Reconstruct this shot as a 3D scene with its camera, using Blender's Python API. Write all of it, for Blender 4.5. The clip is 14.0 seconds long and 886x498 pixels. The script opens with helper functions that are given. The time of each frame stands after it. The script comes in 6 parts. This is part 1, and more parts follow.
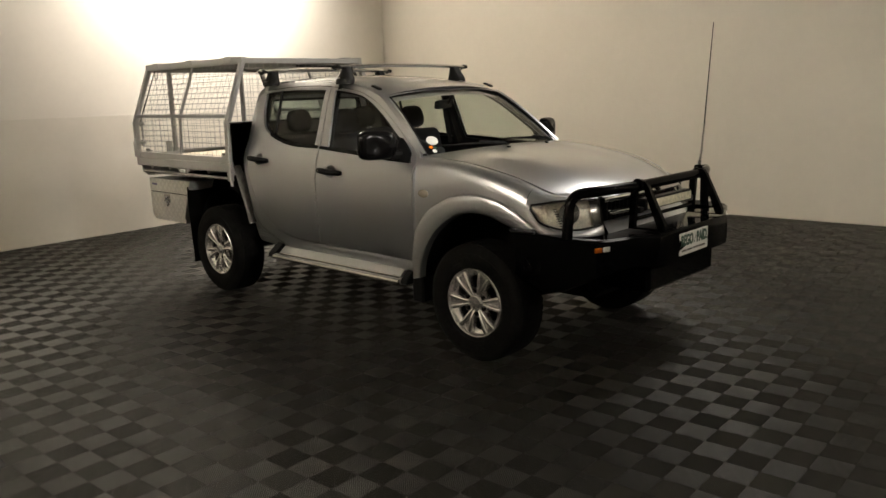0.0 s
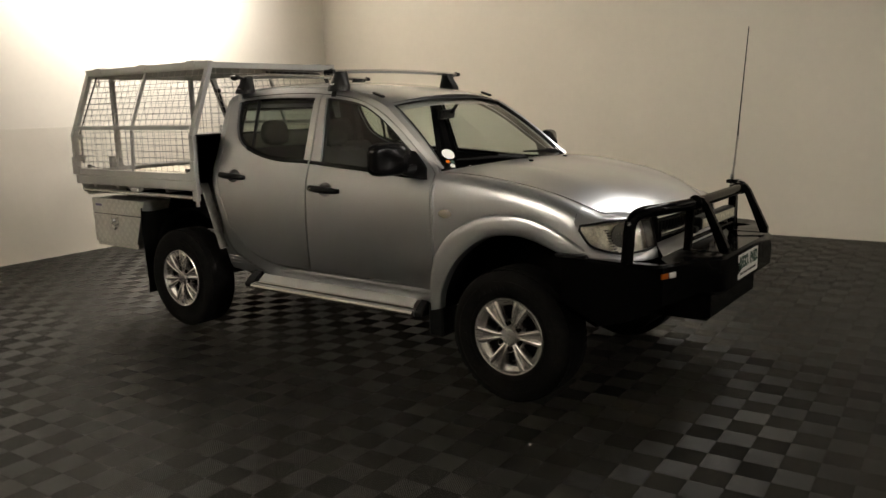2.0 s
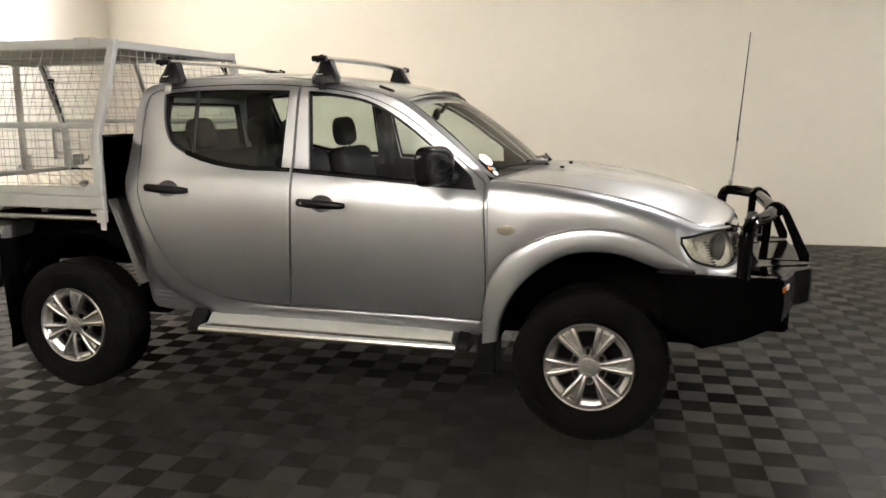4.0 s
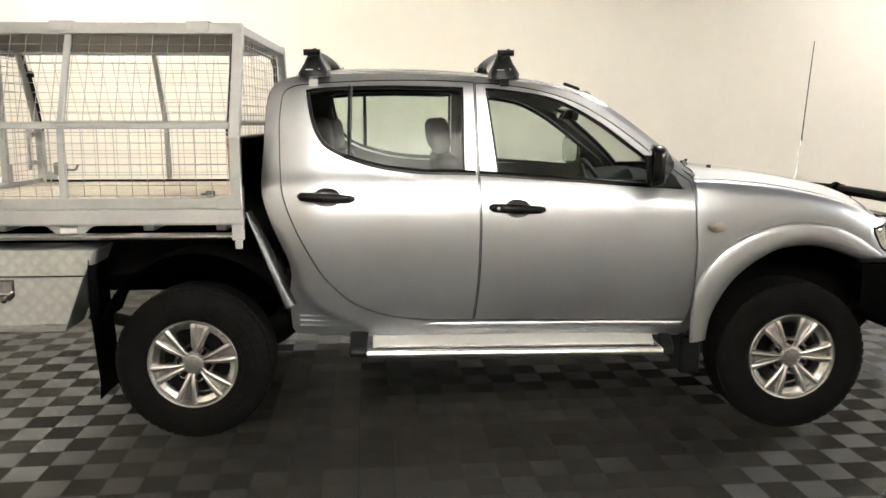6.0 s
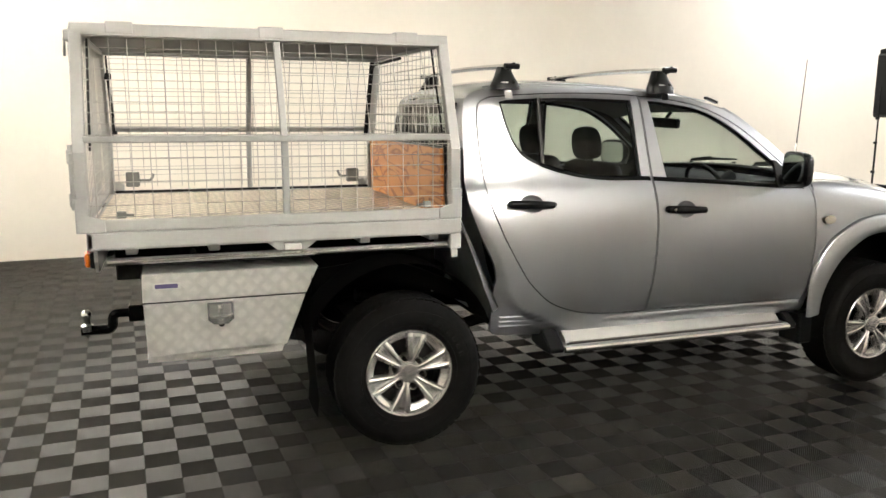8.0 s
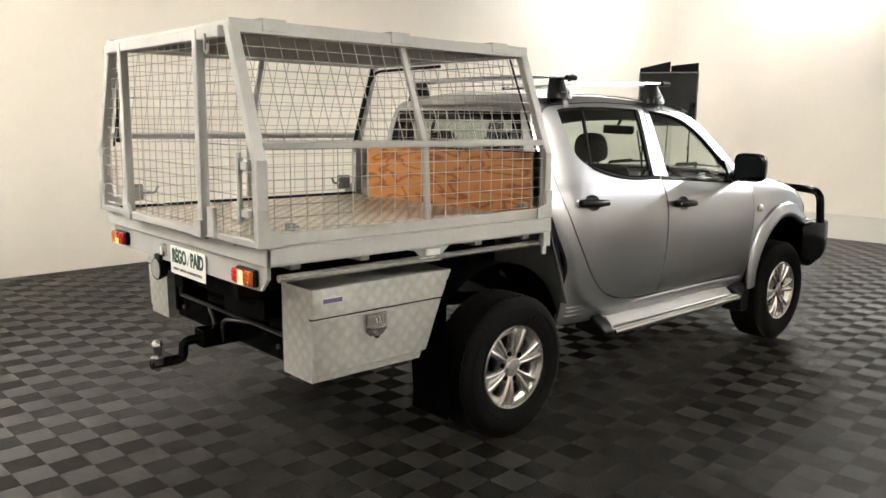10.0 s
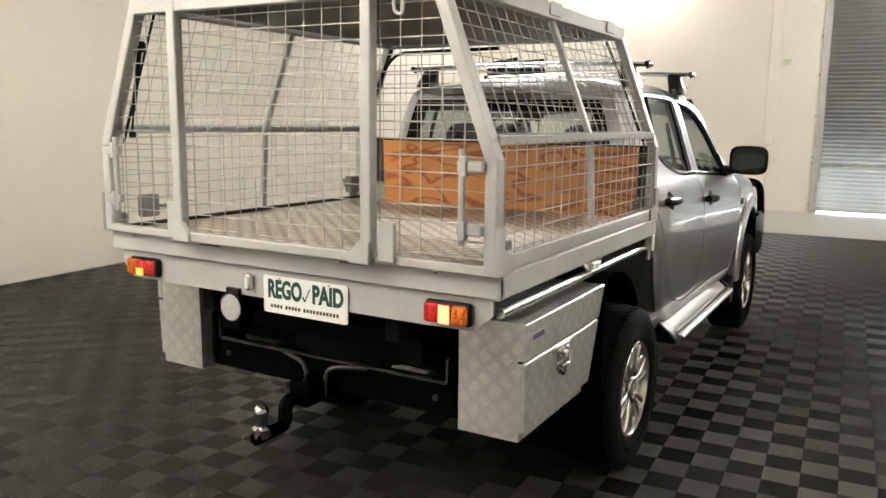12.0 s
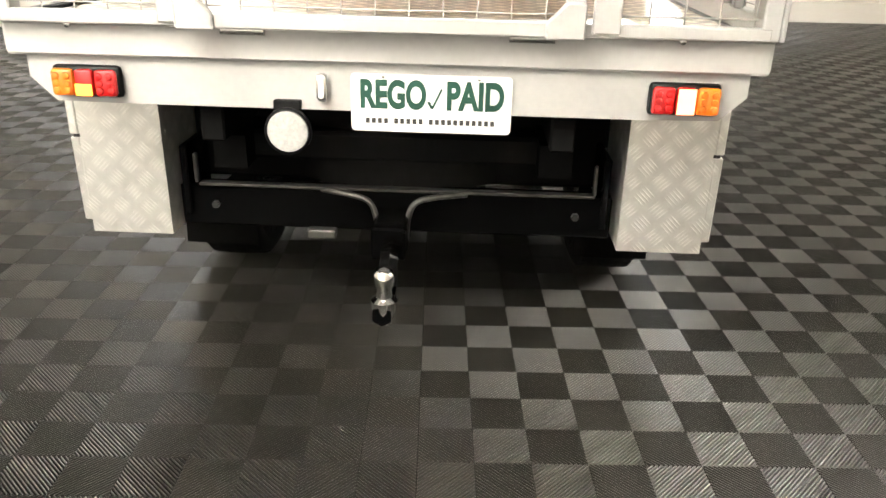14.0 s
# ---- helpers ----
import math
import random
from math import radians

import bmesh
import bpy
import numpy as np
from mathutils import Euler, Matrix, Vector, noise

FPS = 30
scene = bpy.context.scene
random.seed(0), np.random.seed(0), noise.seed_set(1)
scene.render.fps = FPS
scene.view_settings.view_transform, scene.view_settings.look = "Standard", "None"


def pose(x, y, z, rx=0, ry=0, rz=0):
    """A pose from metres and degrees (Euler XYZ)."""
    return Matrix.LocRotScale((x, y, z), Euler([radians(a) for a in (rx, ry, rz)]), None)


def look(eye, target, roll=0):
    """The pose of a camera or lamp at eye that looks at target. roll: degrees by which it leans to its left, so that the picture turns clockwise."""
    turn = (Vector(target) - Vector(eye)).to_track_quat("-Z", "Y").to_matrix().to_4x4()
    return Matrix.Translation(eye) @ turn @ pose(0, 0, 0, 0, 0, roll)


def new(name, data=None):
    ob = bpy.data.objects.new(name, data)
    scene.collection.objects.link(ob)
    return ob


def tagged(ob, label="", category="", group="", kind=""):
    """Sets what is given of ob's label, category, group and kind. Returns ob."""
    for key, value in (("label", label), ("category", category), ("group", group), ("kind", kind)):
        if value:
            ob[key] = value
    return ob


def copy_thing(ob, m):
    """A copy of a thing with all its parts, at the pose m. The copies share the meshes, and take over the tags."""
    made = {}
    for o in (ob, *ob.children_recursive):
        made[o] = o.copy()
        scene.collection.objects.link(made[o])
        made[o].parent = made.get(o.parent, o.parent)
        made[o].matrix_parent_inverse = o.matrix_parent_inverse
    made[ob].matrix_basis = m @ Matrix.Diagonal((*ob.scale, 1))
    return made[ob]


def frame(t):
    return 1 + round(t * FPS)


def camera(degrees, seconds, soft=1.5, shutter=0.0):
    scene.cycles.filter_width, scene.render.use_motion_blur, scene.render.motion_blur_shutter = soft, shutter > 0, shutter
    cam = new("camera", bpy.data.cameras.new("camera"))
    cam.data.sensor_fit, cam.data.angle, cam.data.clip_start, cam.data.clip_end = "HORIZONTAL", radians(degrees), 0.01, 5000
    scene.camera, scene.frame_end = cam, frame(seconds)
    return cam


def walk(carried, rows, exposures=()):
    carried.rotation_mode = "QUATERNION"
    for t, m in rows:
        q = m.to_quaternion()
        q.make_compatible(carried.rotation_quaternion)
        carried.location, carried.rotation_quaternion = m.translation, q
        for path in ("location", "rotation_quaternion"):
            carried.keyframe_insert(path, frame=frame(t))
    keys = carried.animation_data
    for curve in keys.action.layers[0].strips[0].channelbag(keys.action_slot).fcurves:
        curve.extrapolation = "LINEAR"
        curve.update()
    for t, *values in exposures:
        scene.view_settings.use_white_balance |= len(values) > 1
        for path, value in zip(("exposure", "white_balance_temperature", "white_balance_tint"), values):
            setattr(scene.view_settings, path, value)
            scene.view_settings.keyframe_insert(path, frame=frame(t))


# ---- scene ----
cam = camera(58.8, 14.0)
PATH = [
    (0, (4.668, -4.466, 1.703), (3.314, -3.047, 1.308), -1.8),
    (0.5, (4.576, -4.522, 1.707), (3.316, -3.014, 1.334), -1.7),
    (1, (4.442, -4.584, 1.672), (3.22, -3.041, 1.32), -1.6),
    (1.5, (4.144, -4.483, 1.669), (2.949, -2.919, 1.31), -1.5),
    (2, (3.749, -4.46, 1.669), (2.569, -2.886, 1.307), -1.5),
    (2.5, (3.325, -4.536, 1.641), (2.206, -2.915, 1.294), -1.2),
    (5, (0.673, -4.616, 1.618), (0.554, -2.65, 1.271), 0.1),
    (5.5, (0.106, -4.598, 1.587), (0.094, -2.626, 1.256), -0.0),
    (6, (-0.431, -4.644, 1.58), (-0.347, -2.673, 1.252), -0.0),
    (6.5, (-0.95, -4.611, 1.611), (-0.778, -2.647, 1.276), -0.0),
    (7, (-1.485, -4.561, 1.622), (-1.192, -2.612, 1.28), 0.1),
    (7.5, (-2.021, -4.539, 1.659), (-1.552, -2.626, 1.309), 0.2),
    (8, (-2.58, -4.458, 1.67), (-1.93, -2.598, 1.324), 0.3),
    (10.5, (-4.737, -3.187, 1.648), (-3.286, -1.848, 1.327), 0.8),
    (11, (-4.937, -2.776, 1.651), (-3.382, -1.559, 1.329), 0.9),
    (11.5, (-4.964, -2.362, 1.623), (-3.336, -1.245, 1.305), 0.8),
    (12, (-4.966, -1.848, 1.6), (-3.256, -0.862, 1.277), 0.8),
    (12.5, (-4.964, -1.433, 1.518), (-3.185, -0.625, 1.093), 1.1),
    (13, (-4.887, -1.006, 1.45), (-3.092, -0.381, 0.827), 1.2),
    (13.5, (-4.804, -0.596, 1.386), (-2.973, -0.225, 0.67), 1.5),
    (14, (-4.711, -0.222, 1.389), (-2.872, -0.147, 0.607), 1.3),
]
walk(cam, [(t, look(eye, target, roll)) for t, eye, target, roll in PATH], [(0.0, 0.2, 6900, 10), (0.6, 0.1, 6900, 10), (1.5, 0.1, 6800, 10), (2.7, 0.08, 6700, 10), (4.6, 1.5, 6150, 10), (8.4, 1.6, 6150, 10), (10.3, 1.2, 6150, 10), (12.4, 1.05, 6300, 10), (13.1, 1.85, 6300, 10), (14.0, 2.15, 6250, 10)])
ROOM = pose(-0.047, 0.060, 0, 0, 0, 3.0)      # the hall stands three degrees off the truck's axis

# ---- world and lamps ----
world = bpy.data.worlds.new("world")
scene.world = world
world.use_nodes = True
world.node_tree.nodes["Background"].inputs[0].default_value = (1.0, 0.93, 0.84, 1)
world.node_tree.nodes["Background"].inputs[1].default_value = 0.02


def area_lamp(name, eye, target, size, watts, colour, spread=180):
    data = bpy.data.lights.new(name, "AREA")
    data.shape, data.size, data.size_y = "RECTANGLE", size[0], size[1]
    data.energy, data.color, data.spread = watts, colour, radians(spread)
    ob = new(name, data)
    ob.matrix_world = ROOM @ look(eye, target)
    return ob


WARM = (1.0, 0.965, 0.905)
# flood lamps hung high near the walls and turned on them, and one lamp at the open front corner
area_lamp("flood_lamp", (-4.2, 1.95, 4.5), (-5.48, 1.9, 4.05), (1.0, 0.4), 315, WARM, 128)
area_lamp("flood_lamp", (10.3, 2.5, 5.05), (11.25, 2.4, 4.9), (0.5, 0.25), 40, WARM)
area_lamp("wall_flood_lamp", (11.1, 2.6, 4.55), (1.0, -1.5, 0.3), (0.5, 0.3), 42, WARM, 150)
area_lamp("flood_lamp", (7.8, 3.5, 5.8), (8.0, 5.39, 3.4), (1.4, 0.5), 70, WARM, 150)
area_lamp("flood_lamp", (-0.7, -6.7, 4.4), (-0.8, -8.6, 5.3), (3.6, 0.5), 530, WARM, 88)
area_lamp("flood_lamp", (10.6, -3.3, 4.4), (0.3, -0.6, 1.5), (0.3, 0.3), 3.2, WARM, 13)
# a small lamp under the roof beyond the bonnet: the truck throws its shadow towards the near wall
area_lamp("ceiling_lamp", (3.15, 2.05, 4.95), (0.9, -0.9, 0.0), (1.3, 1.3), 72, WARM)
# a long flood with no known fixture, added to brighten the roller door wall
area_lamp("flood_lamp", (8.6, -4.2, 5.0), (11.25, -3.4, 2.6), (2.4, 0.4), 95, WARM)

# ---- materials ----
def material(name, colour, rough=0.5, metal=0.0, grain=0.0, grain_size=60.0, stain=0.0, stain_size=2.5, bump=0.0, bump_size=200.0, coat=0.0, rough_var=0.0, spec=0.5):
    m = bpy.data.materials.new(name)
    m.use_nodes = True
    t = m.node_tree
    b = t.nodes["Principled BSDF"]
    b.inputs["Base Color"].default_value = (*colour, 1)
    b.inputs["Roughness"].default_value = rough
    b.inputs["Metallic"].default_value = metal
    b.inputs["Coat Weight"].default_value = coat
    b.inputs["Specular IOR Level"].default_value = spec
    b.inputs["Coat Roughness"].default_value = 0.06
    co = t.nodes.new("ShaderNodeTexCoord")
    last = None
    for amount, size, detail in ((grain, grain_size, 3.0), (stain, stain_size, 6.0)):
        if amount:
            n = t.nodes.new("ShaderNodeTexNoise")
            n.inputs["Scale"].default_value, n.inputs["Detail"].default_value = size, detail
            t.links.new(co.outputs["Object"], n.inputs["Vector"])
            r = t.nodes.new("ShaderNodeMapRange")
            r.inputs["From Min"].default_value, r.inputs["From Max"].default_value = 0.3, 0.7
            r.inputs["To Min"].default_value, r.inputs["To Max"].default_value = 1 - amount, 1 + amount
            t.links.new(n.outputs["Fac"], r.inputs["Value"])
            x = t.nodes.new("ShaderNodeVectorMath")
            x.operation = "SCALE"
            if last:
                t.links.new(last, x.inputs[0])
            else:
                x.inputs[0].default_value = colour
            t.links.new(r.outputs["Result"], x.inputs["Scale"])
            last = x.outputs["Vector"]
            if rough_var and amount == stain:
                q = t.nodes.new("ShaderNodeMapRange")
                q.inputs["From Min"].default_value, q.inputs["From Max"].default_value = 0.3, 0.7
                q.inputs["To Min"].default_value, q.inputs["To Max"].default_value = rough - rough_var, rough + rough_var
                t.links.new(n.outputs["Fac"], q.inputs["Value"])
                t.links.new(q.outputs["Result"], b.inputs["Roughness"])
    if last:
        t.links.new(last, b.inputs["Base Color"])
    if bump:
        n = t.nodes.new("ShaderNodeTexNoise")
        n.inputs["Scale"].default_value, n.inputs["Detail"].default_value = bump_size, 4.0
        t.links.new(co.outputs["Object"], n.inputs["Vector"])
        p = t.nodes.new("ShaderNodeBump")
        p.inputs["Strength"].default_value, p.inputs["Distance"].default_value = bump, 0.002
        t.links.new(n.outputs["Fac"], p.inputs["Height"])
        t.links.new(p.outputs["Normal"], b.inputs["Normal"])
    return m


def glass(name, tint, rough=0.0, gloss=0.045):
    m = bpy.data.materials.new(name)
    m.use_nodes = True
    t = m.node_tree
    t.nodes.remove(t.nodes["Principled BSDF"])
    out = t.nodes["Material Output"]
    clear, shine = t.nodes.new("ShaderNodeBsdfTransparent"), t.nodes.new("ShaderNodeBsdfGlossy")
    mix, face = t.nodes.new("ShaderNodeMixShader"), t.nodes.new("ShaderNodeLayerWeight")
    clear.inputs["Color"].default_value = (*tint, 1)
    shine.inputs["Roughness"].default_value = rough
    face.inputs["Blend"].default_value = 0.5
    power, amount = t.nodes.new("ShaderNodeMath"), t.nodes.new("ShaderNodeMath")
    power.operation, amount.operation = "POWER", "MULTIPLY_ADD"
    power.inputs[1].default_value = 5.0
    amount.inputs[1].default_value, amount.inputs[2].default_value = 0.94, gloss
    t.links.new(face.outputs["Facing"], power.inputs[0])
    t.links.new(power.outputs[0], amount.inputs[0])
    t.links.new(amount.outputs[0], mix.inputs[0])
    t.links.new(clear.outputs[0], mix.inputs[1])
    t.links.new(shine.outputs[0], mix.inputs[2])
    t.links.new(mix.outputs[0], out.inputs["Surface"])
    return m


def emitting(name, colour, strength):
    m = bpy.data.materials.new(name)
    m.use_nodes = True
    b = m.node_tree.nodes["Principled BSDF"]
    b.inputs["Base Color"].default_value = (*colour, 1)
    b.inputs["Emission Color"].default_value = (*colour, 1)
    b.inputs["Emission Strength"].default_value = strength
    return m


def chequer_plate(name, colour=(0.66, 0.66, 0.64), rough=0.27, relief=0.75, bar_sheen=0.22):
    """Bright aluminium tread plate: patches of five raised bars, laid crosswise from patch to patch."""
    m = material(name, colour, rough, 0.7, grain=0.05, grain_size=40, stain=0.10, stain_size=5)
    t = m.node_tree
    b = t.nodes["Principled BSDF"]
    co = t.nodes.new("ShaderNodeTexCoord")
    sep, nor = t.nodes.new("ShaderNodeSeparateXYZ"), t.nodes.new("ShaderNodeSeparateXYZ")
    t.links.new(co.outputs["Object"], sep.inputs[0])
    t.links.new(co.outputs["Normal"], nor.inputs[0])

    def op(kind, *ins):
        n = t.nodes.new("ShaderNodeMath")
        n.operation = kind
        for i, v in enumerate(ins):
            if isinstance(v, (int, float)):
                n.inputs[i].default_value = v
            else:
                t.links.new(v, n.inputs[i])
        return n.outputs[0]

    x, y, z = sep.outputs
    end_on = op("GREATER_THAN", op("ABSOLUTE", nor.outputs[0]), 0.7)      # faces the tail or the head
    flat = op("GREATER_THAN", op("ABSOLUTE", nor.outputs[2]), 0.7)        # lies flat
    u = op("ADD", op("MULTIPLY", x, op("SUBTRACT", 1.0, end_on)), op("MULTIPLY", y, end_on))
    v = op("ADD", op("MULTIPLY", z, op("SUBTRACT", 1.0, flat)), op("MULTIPLY", y, flat))
    cell = 0.056
    p = op("DIVIDE", op("ADD", u, v), cell * 1.414)
    q = op("DIVIDE", op("SUBTRACT", u, v), cell * 1.414)
    odd = op("FLOORED_MODULO", op("ADD", op("FLOOR", p), op("FLOOR", q)), 2.0)
    fp, fq = op("FRACT", p), op("FRACT", q)
    across = op("ADD", op("MULTIPLY", fp, odd), op("MULTIPLY", fq, op("SUBTRACT", 1.0, odd)))
    along = op("ADD", op("MULTIPLY", fq, odd), op("MULTIPLY", fp, op("SUBTRACT", 1.0, odd)))
    bars = op("MAXIMUM", op("SINE", op("MULTIPLY", across, 6.2832 * 6)), 0.0)
    taper = op("MINIMUM", op("MULTIPLY", op("SUBTRACT", 0.40, op("ABSOLUTE", op("SUBTRACT", along, 0.5))), 4.0), 1.0)
    inside = op("LESS_THAN", op("ABSOLUTE", op("SUBTRACT", across, 0.5)), 0.36)
    ends = op("MULTIPLY", op("MAXIMUM", taper, 0.0), inside)
    # bars coloured lighter than the plate between them, standing in for their sheen
    base = b.inputs["Base Color"].links[0].from_socket
    tone = t.nodes.new("ShaderNodeVectorMath")
    tone.operation = "SCALE"
    t.links.new(base, tone.inputs[0])
    t.links.new(op("ADD", op("MULTIPLY", op("MULTIPLY", op("ADD", bars, 0.7), ends), bar_sheen), 1.05 - 0.6 * bar_sheen), tone.inputs["Scale"])
    t.links.new(tone.outputs["Vector"], b.inputs["Base Color"])
    # lean of the surface across the bars, turned into a normal
    lean = op("MULTIPLY", op("MULTIPLY", op("COSINE", op("MULTIPLY", across, 6.2832 * 6)), op("GREATER_THAN", bars, 0.0)), op("MULTIPLY", ends, relief))
    sign = op("SUBTRACT", op("MULTIPLY", odd, 2.0), 1.0)
    au = op("MULTIPLY", lean, 0.707)
    av = op("MULTIPLY", au, sign)
    off = t.nodes.new("ShaderNodeCombineXYZ")
    t.links.new(op("MULTIPLY", au, op("SUBTRACT", 1.0, end_on)), off.inputs[0])
    t.links.new(op("ADD", op("MULTIPLY", au, end_on), op("MULTIPLY", av, flat)), off.inputs[1])
    t.links.new(op("MULTIPLY", av, op("SUBTRACT", 1.0, flat)), off.inputs[2])
    add = t.nodes.new("ShaderNodeVectorMath")
    add.operation = "SUBTRACT"
    t.links.new(co.outputs["Normal"], add.inputs[0])
    t.links.new(off.outputs[0], add.inputs[1])
    unit = t.nodes.new("ShaderNodeVectorMath")
    unit.operation = "NORMALIZE"
    t.links.new(add.outputs[0], unit.inputs[0])
    t.links.new(unit.outputs[0], b.inputs["Normal"])
    return m


def plywood(name):
    m = material(name, (0.46, 0.2, 0.06), 0.4, grain=0.08, grain_size=30, coat=0.2)
    t = m.node_tree
    b = t.nodes["Principled BSDF"]
    co = t.nodes.new("ShaderNodeTexCoord")
    mp = t.nodes.new("ShaderNodeMapping")
    mp.inputs["Scale"].default_value = (1.0, 1.0, 3.2)
    mp.inputs["Rotation"].default_value = (0.25, 0, 0)
    t.links.new(co.outputs["Object"], mp.inputs["Vector"])
    n = t.nodes.new("ShaderNodeTexNoise")
    n.inputs["Scale"].default_value, n.inputs["Detail"].default_value, n.inputs["Distortion"].default_value = 2.5, 1.6, 0.5
    t.links.new(mp.outputs["Vector"], n.inputs["Vector"])
    w = t.nodes.new("ShaderNodeMath")
    w.operation = "MULTIPLY"
    w.inputs[1].default_value = 34.0
    t.links.new(n.outputs["Fac"], w.inputs[0])
    f = t.nodes.new("ShaderNodeMath")
    f.operation = "SINE"
    t.links.new(w.outputs[0], f.inputs[0])
    r = t.nodes.new("ShaderNodeValToRGB")
    for e, (at, c) in zip((r.color_ramp.elements[0], r.color_ramp.elements[1]), ((0.0, (0.50, 0.205, 0.05, 1)), (1.0, (0.25, 0.078, 0.016, 1)))):
        e.position, e.color = at, c
    mid = r.color_ramp.elements.new(0.62)
    mid.color = (0.45, 0.165, 0.036, 1)
    t.links.new(f.outputs[0], r.inputs["Fac"])
    t.links.new(r.outputs["Color"], b.inputs["Base Color"])
    return m


def car_paint(name, colour):
    m = material(name, colour, 0.33, 0.92, coat=1.0)
    t = m.node_tree
    b = t.nodes["Principled BSDF"]
    co = t.nodes.new("ShaderNodeTexCoord")
    n = t.nodes.new("ShaderNodeTexNoise")
    n.inputs["Scale"].default_value, n.inputs["Detail"].default_value = 900.0, 1.0
    t.links.new(co.outputs["Object"], n.inputs["Vector"])
    p = t.nodes.new("ShaderNodeBump")
    p.inputs["Strength"].default_value, p.inputs["Distance"].default_value = 0.03, 0.0006
    t.links.new(n.outputs["Fac"], p.inputs["Height"])
    t.links.new(p.outputs["Normal"], b.inputs["Normal"])
    return m


PAINT = car_paint("silver_paint", (0.50, 0.515, 0.545))
PAINT_GAP = material("shut_line", (0.02, 0.02, 0.02), 0.8)
BLACK_STEEL = material("black_powder_coat", (0.002, 0.002, 0.0021), 0.10, stain=0.15, stain_size=6, spec=0.05)
BLACK_PLASTIC = material("black_plastic", (0.0065, 0.0065, 0.007), 0.36, grain=0.1, bump=0.2, bump_size=500, spec=0.16)
RUBBER = material("tyre_rubber", (0.0055, 0.0053, 0.0051), 0.8, grain=0.15, grain_size=30, stain=0.25, stain_size=7, bump=0.2, bump_size=120, spec=0.06)
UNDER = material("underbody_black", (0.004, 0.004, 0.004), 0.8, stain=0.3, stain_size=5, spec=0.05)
ALLOY = material("alloy_silver", (0.60, 0.59, 0.575), 0.27, 0.85, stain=0.05, stain_size=14)
CHROME = material("chrome", (0.8, 0.8, 0.8), 0.08, 1.0)
CHEQUER = chequer_plate("tread_plate", (0.68, 0.675, 0.65), 0.32, relief=0.45, bar_sheen=0.12)
DECK_PLATE = chequer_plate("worn_tread_plate", (0.52, 0.46, 0.375), 0.40, 1.2, 0.62)
ALU = material("grey_aluminium", (0.42, 0.415, 0.40), 0.42, 0.35, grain=0.04, grain_size=25, stain=0.06, stain_size=4, bump=0.08)
ALU_PAINT = material("grey_powder_coat", (0.37, 0.368, 0.36), 0.48, 0.1, grain=0.03, grain_size=60, stain=0.06, stain_size=5, bump=0.1, bump_size=350)
GALV = material("galvanised_wire", (0.40, 0.39, 0.365), 0.45, 0.5, stain=0.1, stain_size=9)
BRIGHT = material("bright_aluminium", (0.75, 0.74, 0.72), 0.25, 0.9, grain=0.05, grain_size=90)
SATIN_BLACK = material("satin_black_plastic", (0.004, 0.004, 0.0042), 0.22, grain=0.05, spec=0.12)
GLASS = glass("clear_glass", (0.86, 0.895, 0.875), 0.0, 0.032)
GLASS_DARK = glass("tinted_glass", (0.58, 0.63, 0.60), 0.0, 0.06)
GLOSS_BLACK = material("black_glass_border", (0.006, 0.006, 0.0065), 0.12, spec=0.4)
LAMP_GLASS = glass("lamp_glass", (0.95, 0.95, 0.93), 0.02)
MIRROR = material("mirror_glass", (0.55, 0.60, 0.59), 0.02, 1.0)
SEAT = material("seat_cloth", (0.014, 0.014, 0.016), 0.9, grain=0.2, grain_size=150, bump=0.3, bump_size=400, spec=0.15)
TRIM = material("cabin_trim", (0.022, 0.022, 0.023), 0.75, grain=0.1, bump=0.2, bump_size=300, spec=0.12)
HEADLINER = material("headliner", (0.28, 0.27, 0.25), 0.9)
AMBER = material("amber_lens", (0.58, 0.135, 0.008), 0.15, coat=0.6)
RED = material("red_lens", (0.46, 0.012, 0.012), 0.15, coat=0.6)
WHITE = material("white_enamel", (0.78, 0.78, 0.76), 0.35, stain=0.03, stain_size=9)
GREEN = material("green_print", (0.006, 0.055, 0.036), 0.5)
INK = material("dark_print", (0.03, 0.03, 0.03), 0.5)
PLY = plywood("varnished_plywood")
PLAIN_LAMP = material("lamp_reflector", (0.86, 0.83, 0.74), 0.28, 0.15, grain=0.2, grain_size=70, bump=0.6, bump_size=60)
LENS_GREY = material("grey_lens", (0.38, 0.38, 0.37), 0.35, grain=0.15, grain_size=120, coat=0.3)
LED = material("led_lens", (0.78, 0.75, 0.6), 0.25, grain=0.25, grain_size=60)
WALL = material("painted_wall", (0.72, 0.675, 0.60), 0.6, grain=0.012, grain_size=14, stain=0.035, stain_size=0.7, bump=0.12, bump_size=60)
WALL_GLOSS = material("gloss_wall_paint", (0.70, 0.655, 0.575), 0.035, grain=0.012, grain_size=14, stain=0.04, stain_size=0.8, rough_var=0.02)
CEIL = material("roof_sheeting", (0.20, 0.19, 0.175), 0.7, stain=0.08, stain_size=0.6)
BEAM = material("roof_steel", (0.10, 0.098, 0.092), 0.6, stain=0.1, stain_size=2)
CONCRETE = material("polished_concrete", (0.42, 0.40, 0.36), 0.38, grain=0.06, grain_size=18, stain=0.12, stain_size=1.2, rough_var=0.08, bump=0.05)
ROLLER = material("roller_steel", (0.36, 0.36, 0.345), 0.45, 0.4, grain=0.04, stain=0.08, stain_size=2)
TILE = material("tile_polypropylene", (0.022, 0.0205, 0.0170), 0.34, grain=0.12, grain_size=35, stain=0.16, stain_size=1.1, rough_var=0.06, spec=0.48)
